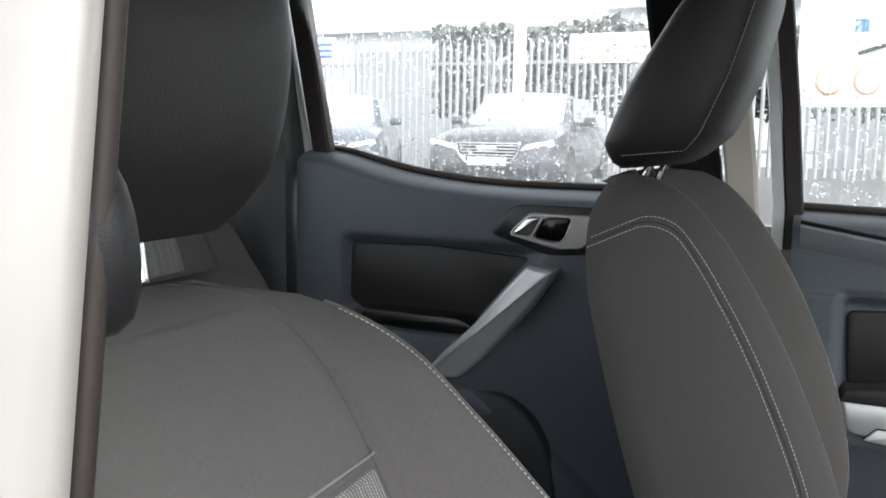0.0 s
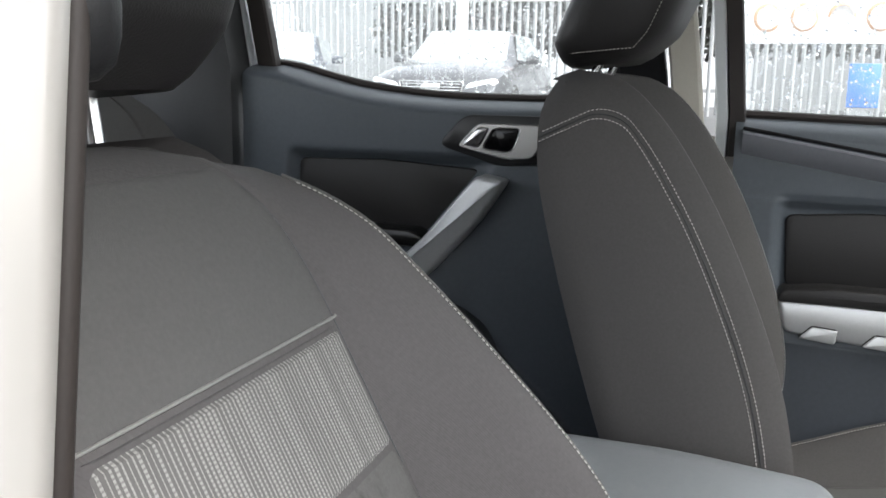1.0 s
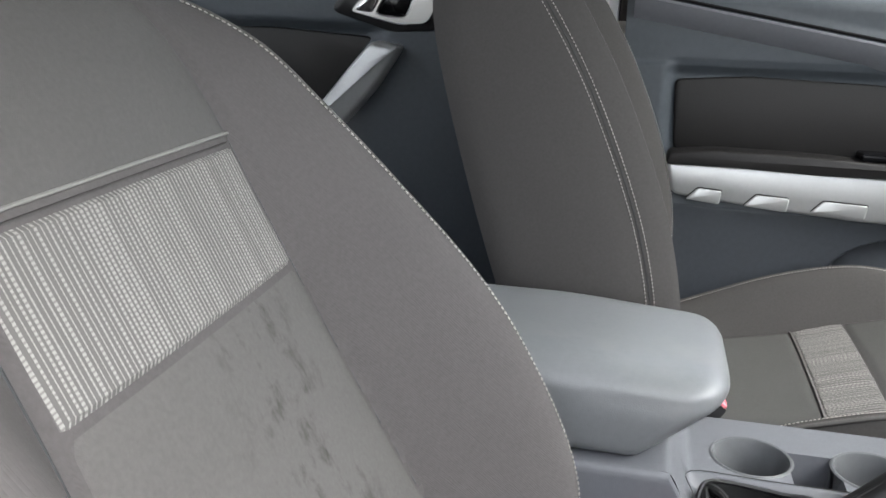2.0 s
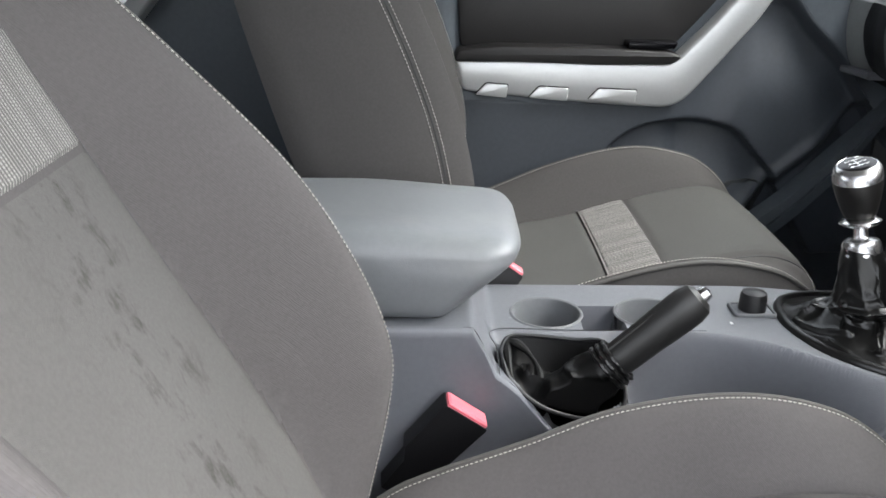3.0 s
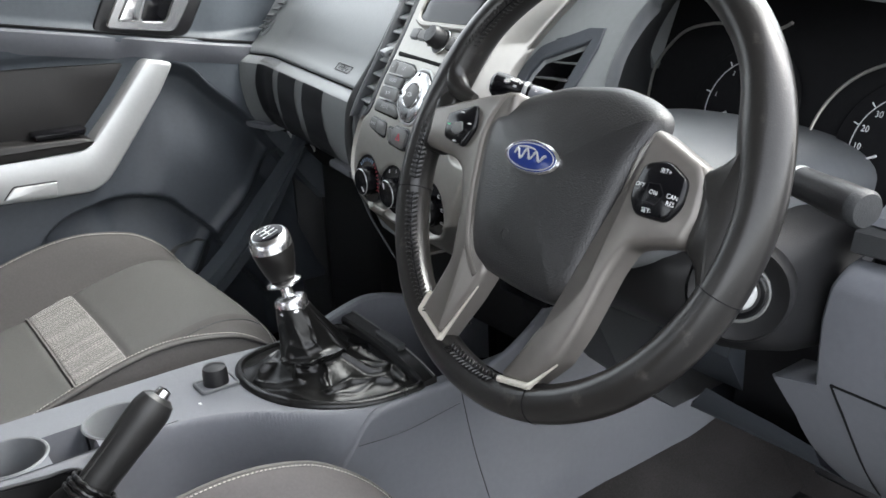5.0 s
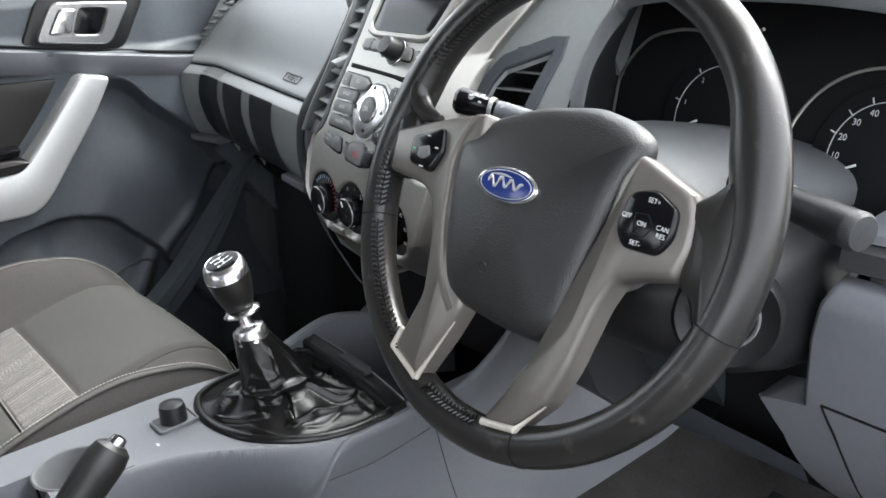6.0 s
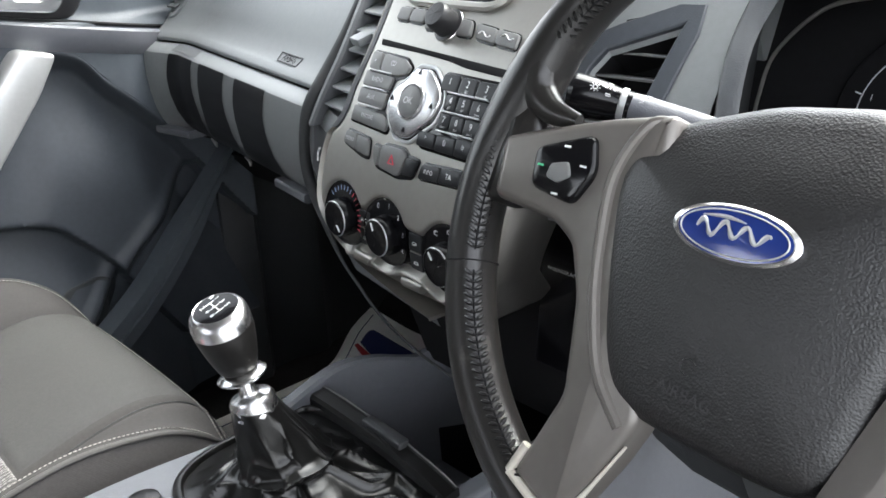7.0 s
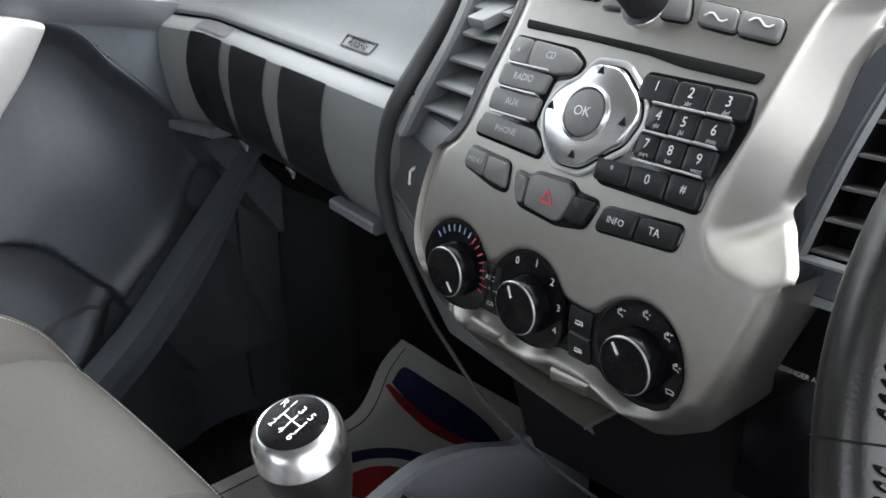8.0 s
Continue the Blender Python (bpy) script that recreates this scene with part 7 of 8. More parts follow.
sx_ = (sl[3] - sl[2]).normalized()
sn_ = (V(-0.55, -0.25, 0.8) - sx_ * sx_.dot(V(-0.55, -0.25, 0.8))).normalized()
sv_ = sn_.cross(sx_)


def on_stalk(u, v, h):
    r = (0.0112 if u > 0 else 0.0103) + 0.0022 * smoothstep(0.004, 0.02, u) + h
    return sl[2] + sx_ * u + (sn_ * math.cos(v / r) + sv_ * math.sin(v / r)) * r


sym = bmesh.new()
tube([on_stalk(0.0185 + 0.0016 * math.cos(w), 0.002 + 0.0016 * math.sin(w), 0.0004) for w in np.linspace(0, 2 * math.pi, 12, endpoint=False)], 0.0003, 4, closed=True, bm=sym)
for w in np.linspace(0, 2 * math.pi, 8, endpoint=False):
    tube([on_stalk(0.0185 + q * math.cos(w), 0.002 + q * math.sin(w), 0.0004) for q in (0.0024, 0.0036)], 0.0003, 4, bm=sym)
for u, v in ((0.009, 0.004), (0.009, -0.006), (-0.014, 0.002), (-0.018, -0.004)):
    for q in (0.0, 0.0012):
        tube([on_stalk(u - 0.0018, v + q, 0.0004), on_stalk(u + 0.0018, v + q, 0.0004)], 0.0003, 4, bm=sym)
part("stalk_symbol", sym, M_PRINT, s_, "white lamp symbols")
part("lettering", letters("AUTO", lambda u, v, h: on_stalk(u, v, h), 0.0048, 0.010, -0.0015, 0.0004, turn=180), M_PRINT, s_, smooth=False)

# lower driver's panels
knee_x = curve_through([0.87, 0.90, 0.93, 0.99, 1.06, 1.13, 1.163, 1.172, 1.184, 1.188], [0.94, 0.885, 0.84, 0.785, 0.757, 0.748, 0.748, 0.7505, 0.760, 0.775])
knee_edge = lambda z: lerp(z, [0.87, 0.95, 0.983, 1.024, 1.060, 1.069, 1.094, 1.133, 1.1665, 1.188], [0.205, 0.210, 0.2157, 0.2256, 0.246, 0.1995, 0.198, 0.1966, 0.1915, 0.183])


def knee(u, v):
    """The flap below the dash on the driver's side, its outline stepping in beside the column."""
    z = 0.87 + 0.318 * v
    e = knee_edge(z)
    if u < 0.1:                                       # the side turned back
        return V(knee_x(z) + 0.05 - 0.5 * u + 0.0, e, z)
    w = (u - 0.1) / 0.9
    return V(knee_x(z) + 0.005 * (1 - smoothstep(0.0, 0.02, w)) ** 2, e + 0.001 - (e + 0.03) * w, z)


part("knee_panel", sheet(knee, 60, 110), M_GREY, dash, "slate flap below the dash", sharp=40)
part("knee_panel", loft([[V(0.785, 0.335, 0.998), V(0.80, 0.365, 0.957), V(0.86, 0.41, 0.92), V(0.95, 0.42, 0.93)], [V(0.780, 0.2956, 0.998), V(0.80, 0.305, 0.962), V(0.86, 0.33, 0.915), V(0.95, 0.34, 0.92)],
                         [V(0.787, 0.255, 0.9905), V(0.802, 0.258, 0.961), V(0.86, 0.275, 0.916), V(0.95, 0.275, 0.92)], [V(0.790, 0.212, 0.983), V(0.805, 0.212, 0.957), V(0.86, 0.212, 0.914), V(0.95, 0.212, 0.92)]], cap=False, closed=False), M_DOORLOW, dash, "dark slate strip under the column")
part("knee_panel", loft([[V(x, y, z) for x, z in ((0.84, 1.10), (0.81, 1.07), (0.805, 1.03), (0.835, 0.98), (0.93, 0.93), (1.0, 0.92), (1.0, 1.10))] for y in np.linspace(0.325, 0.64, 8)]), M_DOORLOW, dash, "dark lower column panel")
# solid black block in place of the shaded hollow beside the column
part("knee_shade_block", loft([[V(x, y, z) for x, z in ((0.835, 1.20), (0.835, 0.95), (0.96, 0.95), (0.96, 1.20))] for y in (0.19, 0.335)]), M_MATT, dash, "black block for the shaded recess beside the column")
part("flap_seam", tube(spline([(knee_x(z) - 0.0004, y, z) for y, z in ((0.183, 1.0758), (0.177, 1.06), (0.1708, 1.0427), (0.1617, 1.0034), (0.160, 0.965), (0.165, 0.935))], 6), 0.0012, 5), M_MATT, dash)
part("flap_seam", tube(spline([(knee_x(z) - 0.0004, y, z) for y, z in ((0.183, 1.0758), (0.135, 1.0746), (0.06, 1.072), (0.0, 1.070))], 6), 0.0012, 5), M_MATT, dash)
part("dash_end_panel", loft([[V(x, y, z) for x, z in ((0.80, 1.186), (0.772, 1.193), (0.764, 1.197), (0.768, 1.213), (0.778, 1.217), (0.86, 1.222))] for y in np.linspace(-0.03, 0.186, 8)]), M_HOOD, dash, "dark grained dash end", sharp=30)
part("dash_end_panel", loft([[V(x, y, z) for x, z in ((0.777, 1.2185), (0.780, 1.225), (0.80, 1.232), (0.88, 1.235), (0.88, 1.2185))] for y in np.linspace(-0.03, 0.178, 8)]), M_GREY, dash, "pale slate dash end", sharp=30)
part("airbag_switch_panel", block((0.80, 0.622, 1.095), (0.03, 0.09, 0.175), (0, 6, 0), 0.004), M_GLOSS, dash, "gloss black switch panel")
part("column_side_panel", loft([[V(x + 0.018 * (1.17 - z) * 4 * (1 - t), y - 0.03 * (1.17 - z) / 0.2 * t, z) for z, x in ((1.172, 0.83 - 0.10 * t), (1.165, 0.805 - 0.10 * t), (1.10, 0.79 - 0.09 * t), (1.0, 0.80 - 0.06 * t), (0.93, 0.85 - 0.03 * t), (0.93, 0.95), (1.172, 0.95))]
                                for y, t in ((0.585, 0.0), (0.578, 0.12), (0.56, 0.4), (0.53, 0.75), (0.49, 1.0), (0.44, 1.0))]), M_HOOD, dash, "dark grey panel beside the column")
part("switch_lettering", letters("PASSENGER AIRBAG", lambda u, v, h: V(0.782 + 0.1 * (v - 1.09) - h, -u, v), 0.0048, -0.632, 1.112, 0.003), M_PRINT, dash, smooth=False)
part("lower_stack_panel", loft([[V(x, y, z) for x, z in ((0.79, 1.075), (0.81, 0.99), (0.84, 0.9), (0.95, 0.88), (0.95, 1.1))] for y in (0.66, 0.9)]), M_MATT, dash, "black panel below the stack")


# ---- steering wheel ----
TH = radians(25.4)
WH = Matrix(((0, math.sin(TH), -math.cos(TH), 0.578), (-1, 0, 0, 0.340), (0, math.cos(TH), math.sin(TH), 1.271), (0, 0, 0, 1)))
wput = lambda u, v, h: WH @ V(u, v, h)
wheel = thing("steering_wheel", "worn black leather steering wheel with bronze-grey spokes", "steering wheel", (0.6, 0.34, 1.26))
R_ = 0.189


def rim_ring(a):
    """The rim's section at the angle a: swollen at the thumb rests."""
    swell = sum(math.exp(-((a - k) / 0.22) ** 2) for k in (radians(18), radians(162)))
    r1, r2 = 0.0158 + 0.004 * swell, 0.0172 + 0.001 * swell
    c, s = math.cos(a), math.sin(a)
    return [WH @ V((R_ - 0.004 * swell + r1 * math.cos(w)) * c, (R_ - 0.004 * swell + r1 * math.cos(w)) * s, r2 * math.sin(w)) for w in (2 * math.pi * j / 20 for j in range(20))]


angles = np.linspace(-math.pi / 2, 1.5 * math.pi, 120, endpoint=False)
rings = [rim_ring(a if a < math.pi * 1.5 else a) for a in angles]
rings.append(rings[0])
bm = loft(rings, cap=False)
bmesh.ops.remove_doubles(bm, verts=bm.verts, dist=1e-6)
rimo = part("rim", bm, M_WHEEL, wheel, "worn black leather rim")
def on_rim(a, w, lift=0.0):
    """A point of the rim's skin at the angle a round the wheel and w round its section."""
    return WH @ V((R_ + (0.0158 + lift) * math.cos(w)) * math.cos(a), (R_ + (0.0158 + lift) * math.cos(w)) * math.sin(a), (0.0172 + lift) * math.sin(w))


for a0, a1 in ((166, 194), (198, 240), (254, 275), (118, 150)):
    row = bmesh.new()
    k = int((a1 - a0) / 1.45)
    for i in range(k):
        a = radians(a0 + (a1 - a0) * i / k)
        for w0, w1 in ((119, 137), (159, 141)):
            p = [on_rim(a + 0.017 * t, radians(w0 + (w1 - w0) * t), 0.0003 + 0.0011 * math.sin(math.pi * t)) for t in (0.0, 0.3, 0.7, 1.0)]
            tube(p, [0.0005, 0.0012, 0.0012, 0.0006], 6, bm=row)
    part("rim_stitching", row, M_LEATHER, rimo, "black laced stitching")
    part("rim_seam", tube([on_rim(a, radians(139), 0.0) for a in np.linspace(radians(a0), radians(a1), 40)], 0.0007, 5), M_MATT, rimo)
for deg in (196, 288, 344):
    a = radians(deg)
    ring = [WH @ V((R_ + 0.0161 * math.cos(w)) * math.cos(a), (R_ + 0.0161 * math.cos(w)) * math.sin(a), 0.0175 * math.sin(w)) for w in np.linspace(0, 2 * math.pi, 24, endpoint=False)]
    part("rim_joint", tube(ring, 0.00045, 5, closed=True), M_MATT, rimo)


def dome(poly, h0, h1, bulge, mat, name, parent, label="", r=0.012, levels=7, centre=None, roll=0.0, edge=0.008):
    """A padded cover: outline poly, rising from h0 to h1 and bulging in the middle."""
    p = rounded(poly, r, 5)
    c = V(*centre) if centre else sum(p, V(0, 0)) / len(p)
    rings = [[wput(q.x, q.y, h0) for q in p], [wput(q.x, q.y, h1 - edge) for q in p]]
    for k in range(1, 4):
        w = k / 3 * math.pi / 2
        q_ = inset(p, edge * (1 - math.cos(w)))
        rings.append([wput(q.x, q.y, h1 - edge + edge * math.sin(w)) for q in q_])
    q_ = inset(p, edge)
    for k in range(1, levels):
        t = k / levels
        rings.append([wput(*(q.lerp(c, t)), h1 + bulge * (1 - (1 - t) ** 2)) for q in q_])
    if roll:                                          # the upper edge rolls away from the driver
        WI = WH.inverted()
        for ring in rings[1:]:
            for i, p in enumerate(ring):
                q = WI @ p
                q.z -= roll * smoothstep(0.0, 0.085, q.y) ** 1.4
                ring[i] = WH @ q
    return part(name, loft(rings), mat, parent, label, sharp=50)


cover = [(u * 1.02 - 0.018, v * 1.01) for u, v in (
    (-0.070, 0.038), (-0.042, 0.058), (0.0, 0.0735), (0.05, 0.079), (0.085, 0.072), (0.107, 0.061), (0.108, 0.042), (0.100, 0.0), (0.092, -0.045), (0.086, -0.082), (0.072, -0.101),
    (0.043, -0.102), (0.012, -0.100), (-0.022, -0.096), (-0.037, -0.087), (-0.048, -0.067), (-0.057, -0.035), (-0.065, 0.0))]
cv = dome(cover, -0.01, 0.0205, 0.0085, M_PAD, "airbag_cover", wheel, "grained black airbag cover", centre=(-0.002, -0.012), roll=0.017, edge=0.015)
# blue oval badge with a silver edge
ef = WH @ Matrix.Translation((-0.0045, 0.0045, 0.0288))
em = part("badge", lathe(ef @ Matrix.Diagonal((1.0, 0.42, 1, 1)), [(0.0325, -0.004), (0.0325, 0.0008), (0.030, 0.0022), (0.028, 0.0018)], 40, cap=False), M_CHROME, cv, "blue oval badge with silver edge")
part("badge_face", lathe(ef @ Matrix.Diagonal((1.0, 0.41, 1, 1)), [(0.0302, 0.0006), (0.0290, 0.0020), (0.015, 0.0027), (0.0, 0.0029)], 40), M_BLUE, em)
part("badge_line", tube([ef @ V(0.0272 * math.cos(w), 0.0106 * math.sin(w), 0.0026) for w in np.linspace(0, 2 * math.pi, 40, endpoint=False)], 0.00045, 5, closed=True), M_SILVER, em)
wave = [ef @ V(-0.0185 + 0.037 * k / 40, 0.0040 * math.sin(k / 40 * 21) * (1 - 0.3 * k / 40) + 0.0014 * math.sin(k / 12), 0.0031) for k in range(41)]
part("badge_mark", tube(wave, [0.0006 + 0.0007 * abs(math.sin(k * 0.55)) for k in range(41)], 6), M_SILVER, em, "plain silver flourish")
part("badge_mark", tube([ef @ V(-0.017 + 0.022 * k / 12, 0.0058 + 0.0012 * math.sin(k / 4), 0.0029) for k in range(13)], [0.0004 + 0.0006 * math.sin(math.pi * k / 12) for k in range(13)], 6), M_SILVER, em, "plain silver stroke")
cover_put = lambda u, v, h: wput(u, v, 0.0268 + h)
part("airbag_lettering", letters("AIRBAG", cover_put, 0.0085, -0.006, -0.0745, 0.0012, turn=-4), M_BLACK, cv, "embossed lettering", smooth=False)
part("airbag_mark", tube([cover_put(-0.008 + 0.004 * math.cos(w), -0.061 + 0.004 * math.sin(w), 0.0012) for w in np.linspace(0.5, 5, 10)], 0.0006, 4), M_BLACK, cv)
# spokes
left = [(-0.172, 0.030), (-0.10, 0.050), (-0.060, 0.058), (-0.045, -0.06), (-0.030, -0.098), (-0.040, -0.125), (-0.060, -0.167), (-0.097, -0.152), (-0.088, -0.125), (-0.080, -0.10), (-0.090, -0.05), (-0.103, -0.022), (-0.120, -0.012), (-0.168, -0.008)]
right = [(0.1536, 0.016), (0.1450, 0.0295), (0.1166, 0.0410), (0.096, 0.0495), (0.085, 0.03), (0.075, -0.08), (0.058, -0.108), (0.046, -0.122), (0.024, -0.172), (0.056, -0.166), (0.078, -0.140), (0.088, -0.11), (0.098, -0.06), (0.106, -0.040), (0.120, -0.035), (0.1347, -0.0316), (0.1500, -0.0285), (0.1557, -0.006)]
for poly, nm in ((left, "L"), (right, "R")):
    sp = part("spoke", prism(rounded(poly, 0.006, 4), wput, 0.017, 0.006, base=-0.004), M_SPOKE, wheel, "bronze-grey painted spoke")
    if nm == "L":
        ends = [[(-0.0605, -0.1685), (-0.0985, -0.153)], [(-0.0985, -0.153), (-0.092, -0.135)], [(-0.0605, -0.1685), (-0.034, -0.112)]]
    else:
        ends = [[(0.0235, -0.1735), (0.0565, -0.1675)], [(0.0565, -0.1675), (0.078, -0.1415)]]
    for e in ends:
        up_ = e[1][1] - e[0][1] > 0.02
        ts = [k / 8 for k in range(9)]
        part("spoke_edge", tube([wput(e[0][0] + (e[1][0] - e[0][0]) * t, e[0][1] + (e[1][1] - e[0][1]) * t, 0.0138) for t in ts], [(0.0030 - 0.0022 * t ** 0.5) if up_ else 0.0030 for t in ts], 10), M_EDGE, sp, "cream polished edge")
part("spoke_bevel", tube(spline([wput(u, v, h) for u, v, h in ((-0.066, 0.053, 0.010), (-0.0755, 0.048, 0.0155), (-0.086, 0.020, 0.0165), (-0.0825, -0.016, 0.0165), (-0.0745, -0.05, 0.0165), (-0.0605, -0.082, 0.0165), (-0.040, -0.104, 0.0155))], 6), 0.0036, 10), M_SPOKE, wheel, "bright bevel beside the airbag cover")
# leather webs where the rim meets the spokes
dome([(0.140, 0.024), (0.1465, 0.0275), (0.156, 0.033), (0.165, 0.044), (0.172, 0.064), (0.186, 0.050), (0.190, 0.0), (0.184, -0.060), (0.174, -0.064), (0.1655, -0.050), (0.160, -0.038), (0.148, -0.030), (0.145, 0.0)], -0.012, 0.0140, 0.003, M_WHEEL, "thumb_rest", wheel, "worn leather thumb rest", r=0.008, edge=0.009)
dome([(-0.148, 0.030), (-0.154, 0.048), (-0.176, 0.060), (-0.184, 0.02), (-0.180, -0.012), (-0.166, -0.012), (-0.154, -0.004)], -0.012, 0.0125, 0.003, M_WHEEL, "thumb_rest", wheel, "worn leather thumb rest", r=0.008, edge=0.009)
for path in ([(-0.160, 0.094), (-0.166, 0.074), (-0.162, 0.058), (-0.148, 0.049), (-0.128, 0.046)],):
    roll_ = spline([(u, v, 0) for u, v in path], 6)
    rr_ = [lerp(i / (len(roll_) - 1), [0, 0.3, 0.6, 1], [0.010, 0.0125, 0.0105, 0.004]) for i in range(len(roll_))]
    part("thumb_grip", tube([wput(q.x, q.y, 0.005) for q in roll_], rr_, 14), M_WHEEL, wheel, "worn leather thumb grip")
rp_ = [(0.101, 0.022), (0.121, 0.027), (0.142, 0.016), (0.143, -0.003), (0.134, -0.0165), (0.105, -0.0165), (0.096, -0.004)]
rpod = part("cruise_buttons", prism(rounded(rp_, 0.006, 4), wput, 0.0215, 0.003, base=0.01), M_GLOSS, wheel, "gloss black cruise control buttons")
for txt, u, v in (("SET+", 0.123, 0.0185), ("OFF", 0.1045, 0.0055), ("ON", 0.118, 0.002), ("CAN", 0.135, 0.002), ("RES", 0.135, -0.003), ("SET-", 0.117, -0.0115)):
    part("lettering", letters(txt, wput, 0.0048, u, v, 0.0222, turn=-3), M_PRINT, rpod, smooth=False)
part("button_gap", tube([wput(*q, 0.0216) for q in ((0.111, 0.008), (0.121, 0.009), (0.127, 0.002), (0.122, -0.006), (0.112, -0.005), (0.111, 0.008))], 0.0005, 4), M_MATT, rpod)
lp_ = [(-0.141, 0.026), (-0.103, 0.039), (-0.096, 0.018), (-0.106, -0.002), (-0.138, 0.003)]
lpod = part("audio_buttons", prism(rounded(lp_, 0.006, 4), wput, 0.0215, 0.003, base=0.01), M_GLOSS, wheel, "gloss black audio buttons")
part("centre_button", prism(rounded([(-0.126, 0.018), (-0.114, 0.021), (-0.110, 0.013), (-0.118, 0.008), (-0.127, 0.010)], 0.002, 3), wput, 0.0228, 0.001, base=0.02), M_BUTTON, lpod)
for u, v, m_ in ((-0.133, 0.016, M_GREEN), (-0.104, 0.020, M_PRINT), (-0.118, 0.029, M_PRINT), (-0.118, 0.002, M_PRINT)):
    part("symbol", prism([(u - 0.002, v - 0.0006), (u + 0.002, v - 0.0006), (u + 0.002, v + 0.0006), (u - 0.002, v + 0.0006)], wput, 0.0222, 0.0001, base=0.021), m_, lpod)
part("hub_back", lathe(WH, [(0.055, -0.05), (0.06, -0.02), (0.055, 0.0), (0.0, 0.0)], 32), M_BLACK, wheel)

# ---- floor coverings and pedal ----
mat_ = thing("paper_mat", "white paper floor mat printed in navy and red", "floor mat", (1.0, 1.25, 0.59))


def mat_on(x, y, h=0.0):
    """The mat's surface over the carpet, lifting a little along its outer edge."""
    return V(x, y, 0.597 + 0.36 * smoothstep(1.18, 1.6, x) + 0.003 * noise.noise((x * 6, y * 6, 3)) + 0.012 * smoothstep(1.40, 1.54, y) + h)


def mat_edge(x):
    return 1.428 + 0.122 * smoothstep(1.0, 1.235, x)


def mat_sheet(h):
    return lambda u, v: mat_on(0.66 + 0.572 * u, mat_edge(0.66 + 0.572 * u) + (0.95 - mat_edge(0.66 + 0.572 * u)) * v, h)


bm = sheet(mat_sheet(0.0), 40, 40)
sheet(mat_sheet(-0.0015), 40, 40, bm=bm)
part("sheet", bm, M_PAPER, mat_)


def inked(outline, mat, name, label=""):
    """A printed shape lying on the mat."""
    o = [V(*q) for q in outline]
    c = sum(o, V(0, 0)) / len(o)
    part(name, loft([[mat_on(*(q.lerp(c, t)), 0.0012) for q in o] for t in (0, 0.33, 0.66, 0.97)]), mat, mat_, label)


top_e, low_e = spline([(1.137, 1.462, 0), (1.18, 1.486, 0), (1.19, 1.465, 0), (1.188, 1.36, 0), (1.176, 1.273, 0), (1.14, 1.185, 0)], 5), spline([(1.14, 1.185, 0), (1.119, 1.229, 0), (1.111, 1.311, 0), (1.120, 1.392, 0), (1.137, 1.462, 0)], 5)
inked([(q.x, q.y) for q in top_e + low_e[1:-1]], M_INKBLUE, "navy_print", "navy printed shape")
inked([(q.x - 0.006, q.y) for q in low_e] + [(q.x - 0.021 + 0.012 * abs(i / 20 - 0.5), q.y) for i, q in reversed(list(enumerate(low_e)))], M_INKRED, "red_print", "red printed stripe")
ring_ = [(0.935 + 0.112 * math.cos(w), 1.245 + 0.112 * math.sin(w)) for w in np.linspace(0, 2 * math.pi, 40, endpoint=False)]
ring_i = [(0.935 + 0.086 * math.cos(w), 1.245 + 0.086 * math.sin(w)) for w in np.linspace(0, 2 * math.pi, 40, endpoint=False)]
part("navy_ring", loft([[mat_on(*q, 0.0012) for q in r] for r in (ring_, ring_i)], cap=False), M_INKBLUE, mat_, "navy printed ring")
inked([(0.935 + 0.066 * math.cos(w), 1.245 + 0.066 * math.sin(w)) for w in np.linspace(0, 2 * math.pi, 40, endpoint=False)], M_INKRED, "red_disc", "red printed disc")
part("printed_line", tube([mat_on(x, mat_edge(x) - 0.026, 0.0005) for x in np.linspace(0.67, 1.22, 40)], 0.0011, 4), M_INKBLUE, mat_)
part("mat_lettering", letters("AU", lambda u, v, h: mat_on(0.762 + 0.76 * u + 0.65 * v, 1.338 - 0.65 * u + 0.76 * v, 0.003 + h), 0.042, 0, 0), M_INKBLUE, mat_, "navy lettering", smooth=False)
ped = thing("pedal", "black rubber brake pedal", "pedal", (1.12, 0.36, 0.75))
part("pad", block((1.12, 0.33, 0.76), (0.02, 0.10, 0.07), (0, 40, 0), 0.006), M_BLACK, ped)
part("arm", tube([(1.13, 0.33, 0.77), (1.25, 0.34, 0.95), (1.3, 0.34, 1.05)], 0.01, 8), M_MATT, ped)
mt = thing("rubber_mat", "black ribbed rubber driver's mat on the carpet", "floor mat", (0.95, 0.36, 0.59))
part("mat", block((0.95, 0.36, 0.592), (0.55, 0.46, 0.008), (0, 0, 0), 0.003), M_MATT, mt)


# ---- the car park outside ----
def ground_z(x, y):
    return 0.065 * max(0.0, min(y - 1.0, 14)) - 0.0


M_TARMAC = material("wet tarmac", (0.05, 0.05, 0.05), 0.35, vary=0.25, scale=3, bump=0.4, bscale=60)
M_STEEL = material("galvanised steel", (0.36, 0.37, 0.37), 0.5, metal=0.6, vary=0.15, scale=3)
M_SHED = material("white cladding", (0.75, 0.76, 0.77), 0.5, vary=0.05, scale=1)
M_SIGN = material("pale sign board", (0.80, 0.76, 0.74), 0.5, vary=0.04, scale=2)
M_SIGNRED = material("faded red lettering", (0.70, 0.40, 0.34), 0.6, vary=0.06, scale=2)
M_SIGNBLUE = material("blue panel", (0.05, 0.18, 0.55), 0.5, vary=0.08, scale=4)
M_ORANGE = material("faded orange lettering", (0.62, 0.36, 0.20), 0.6, vary=0.06)
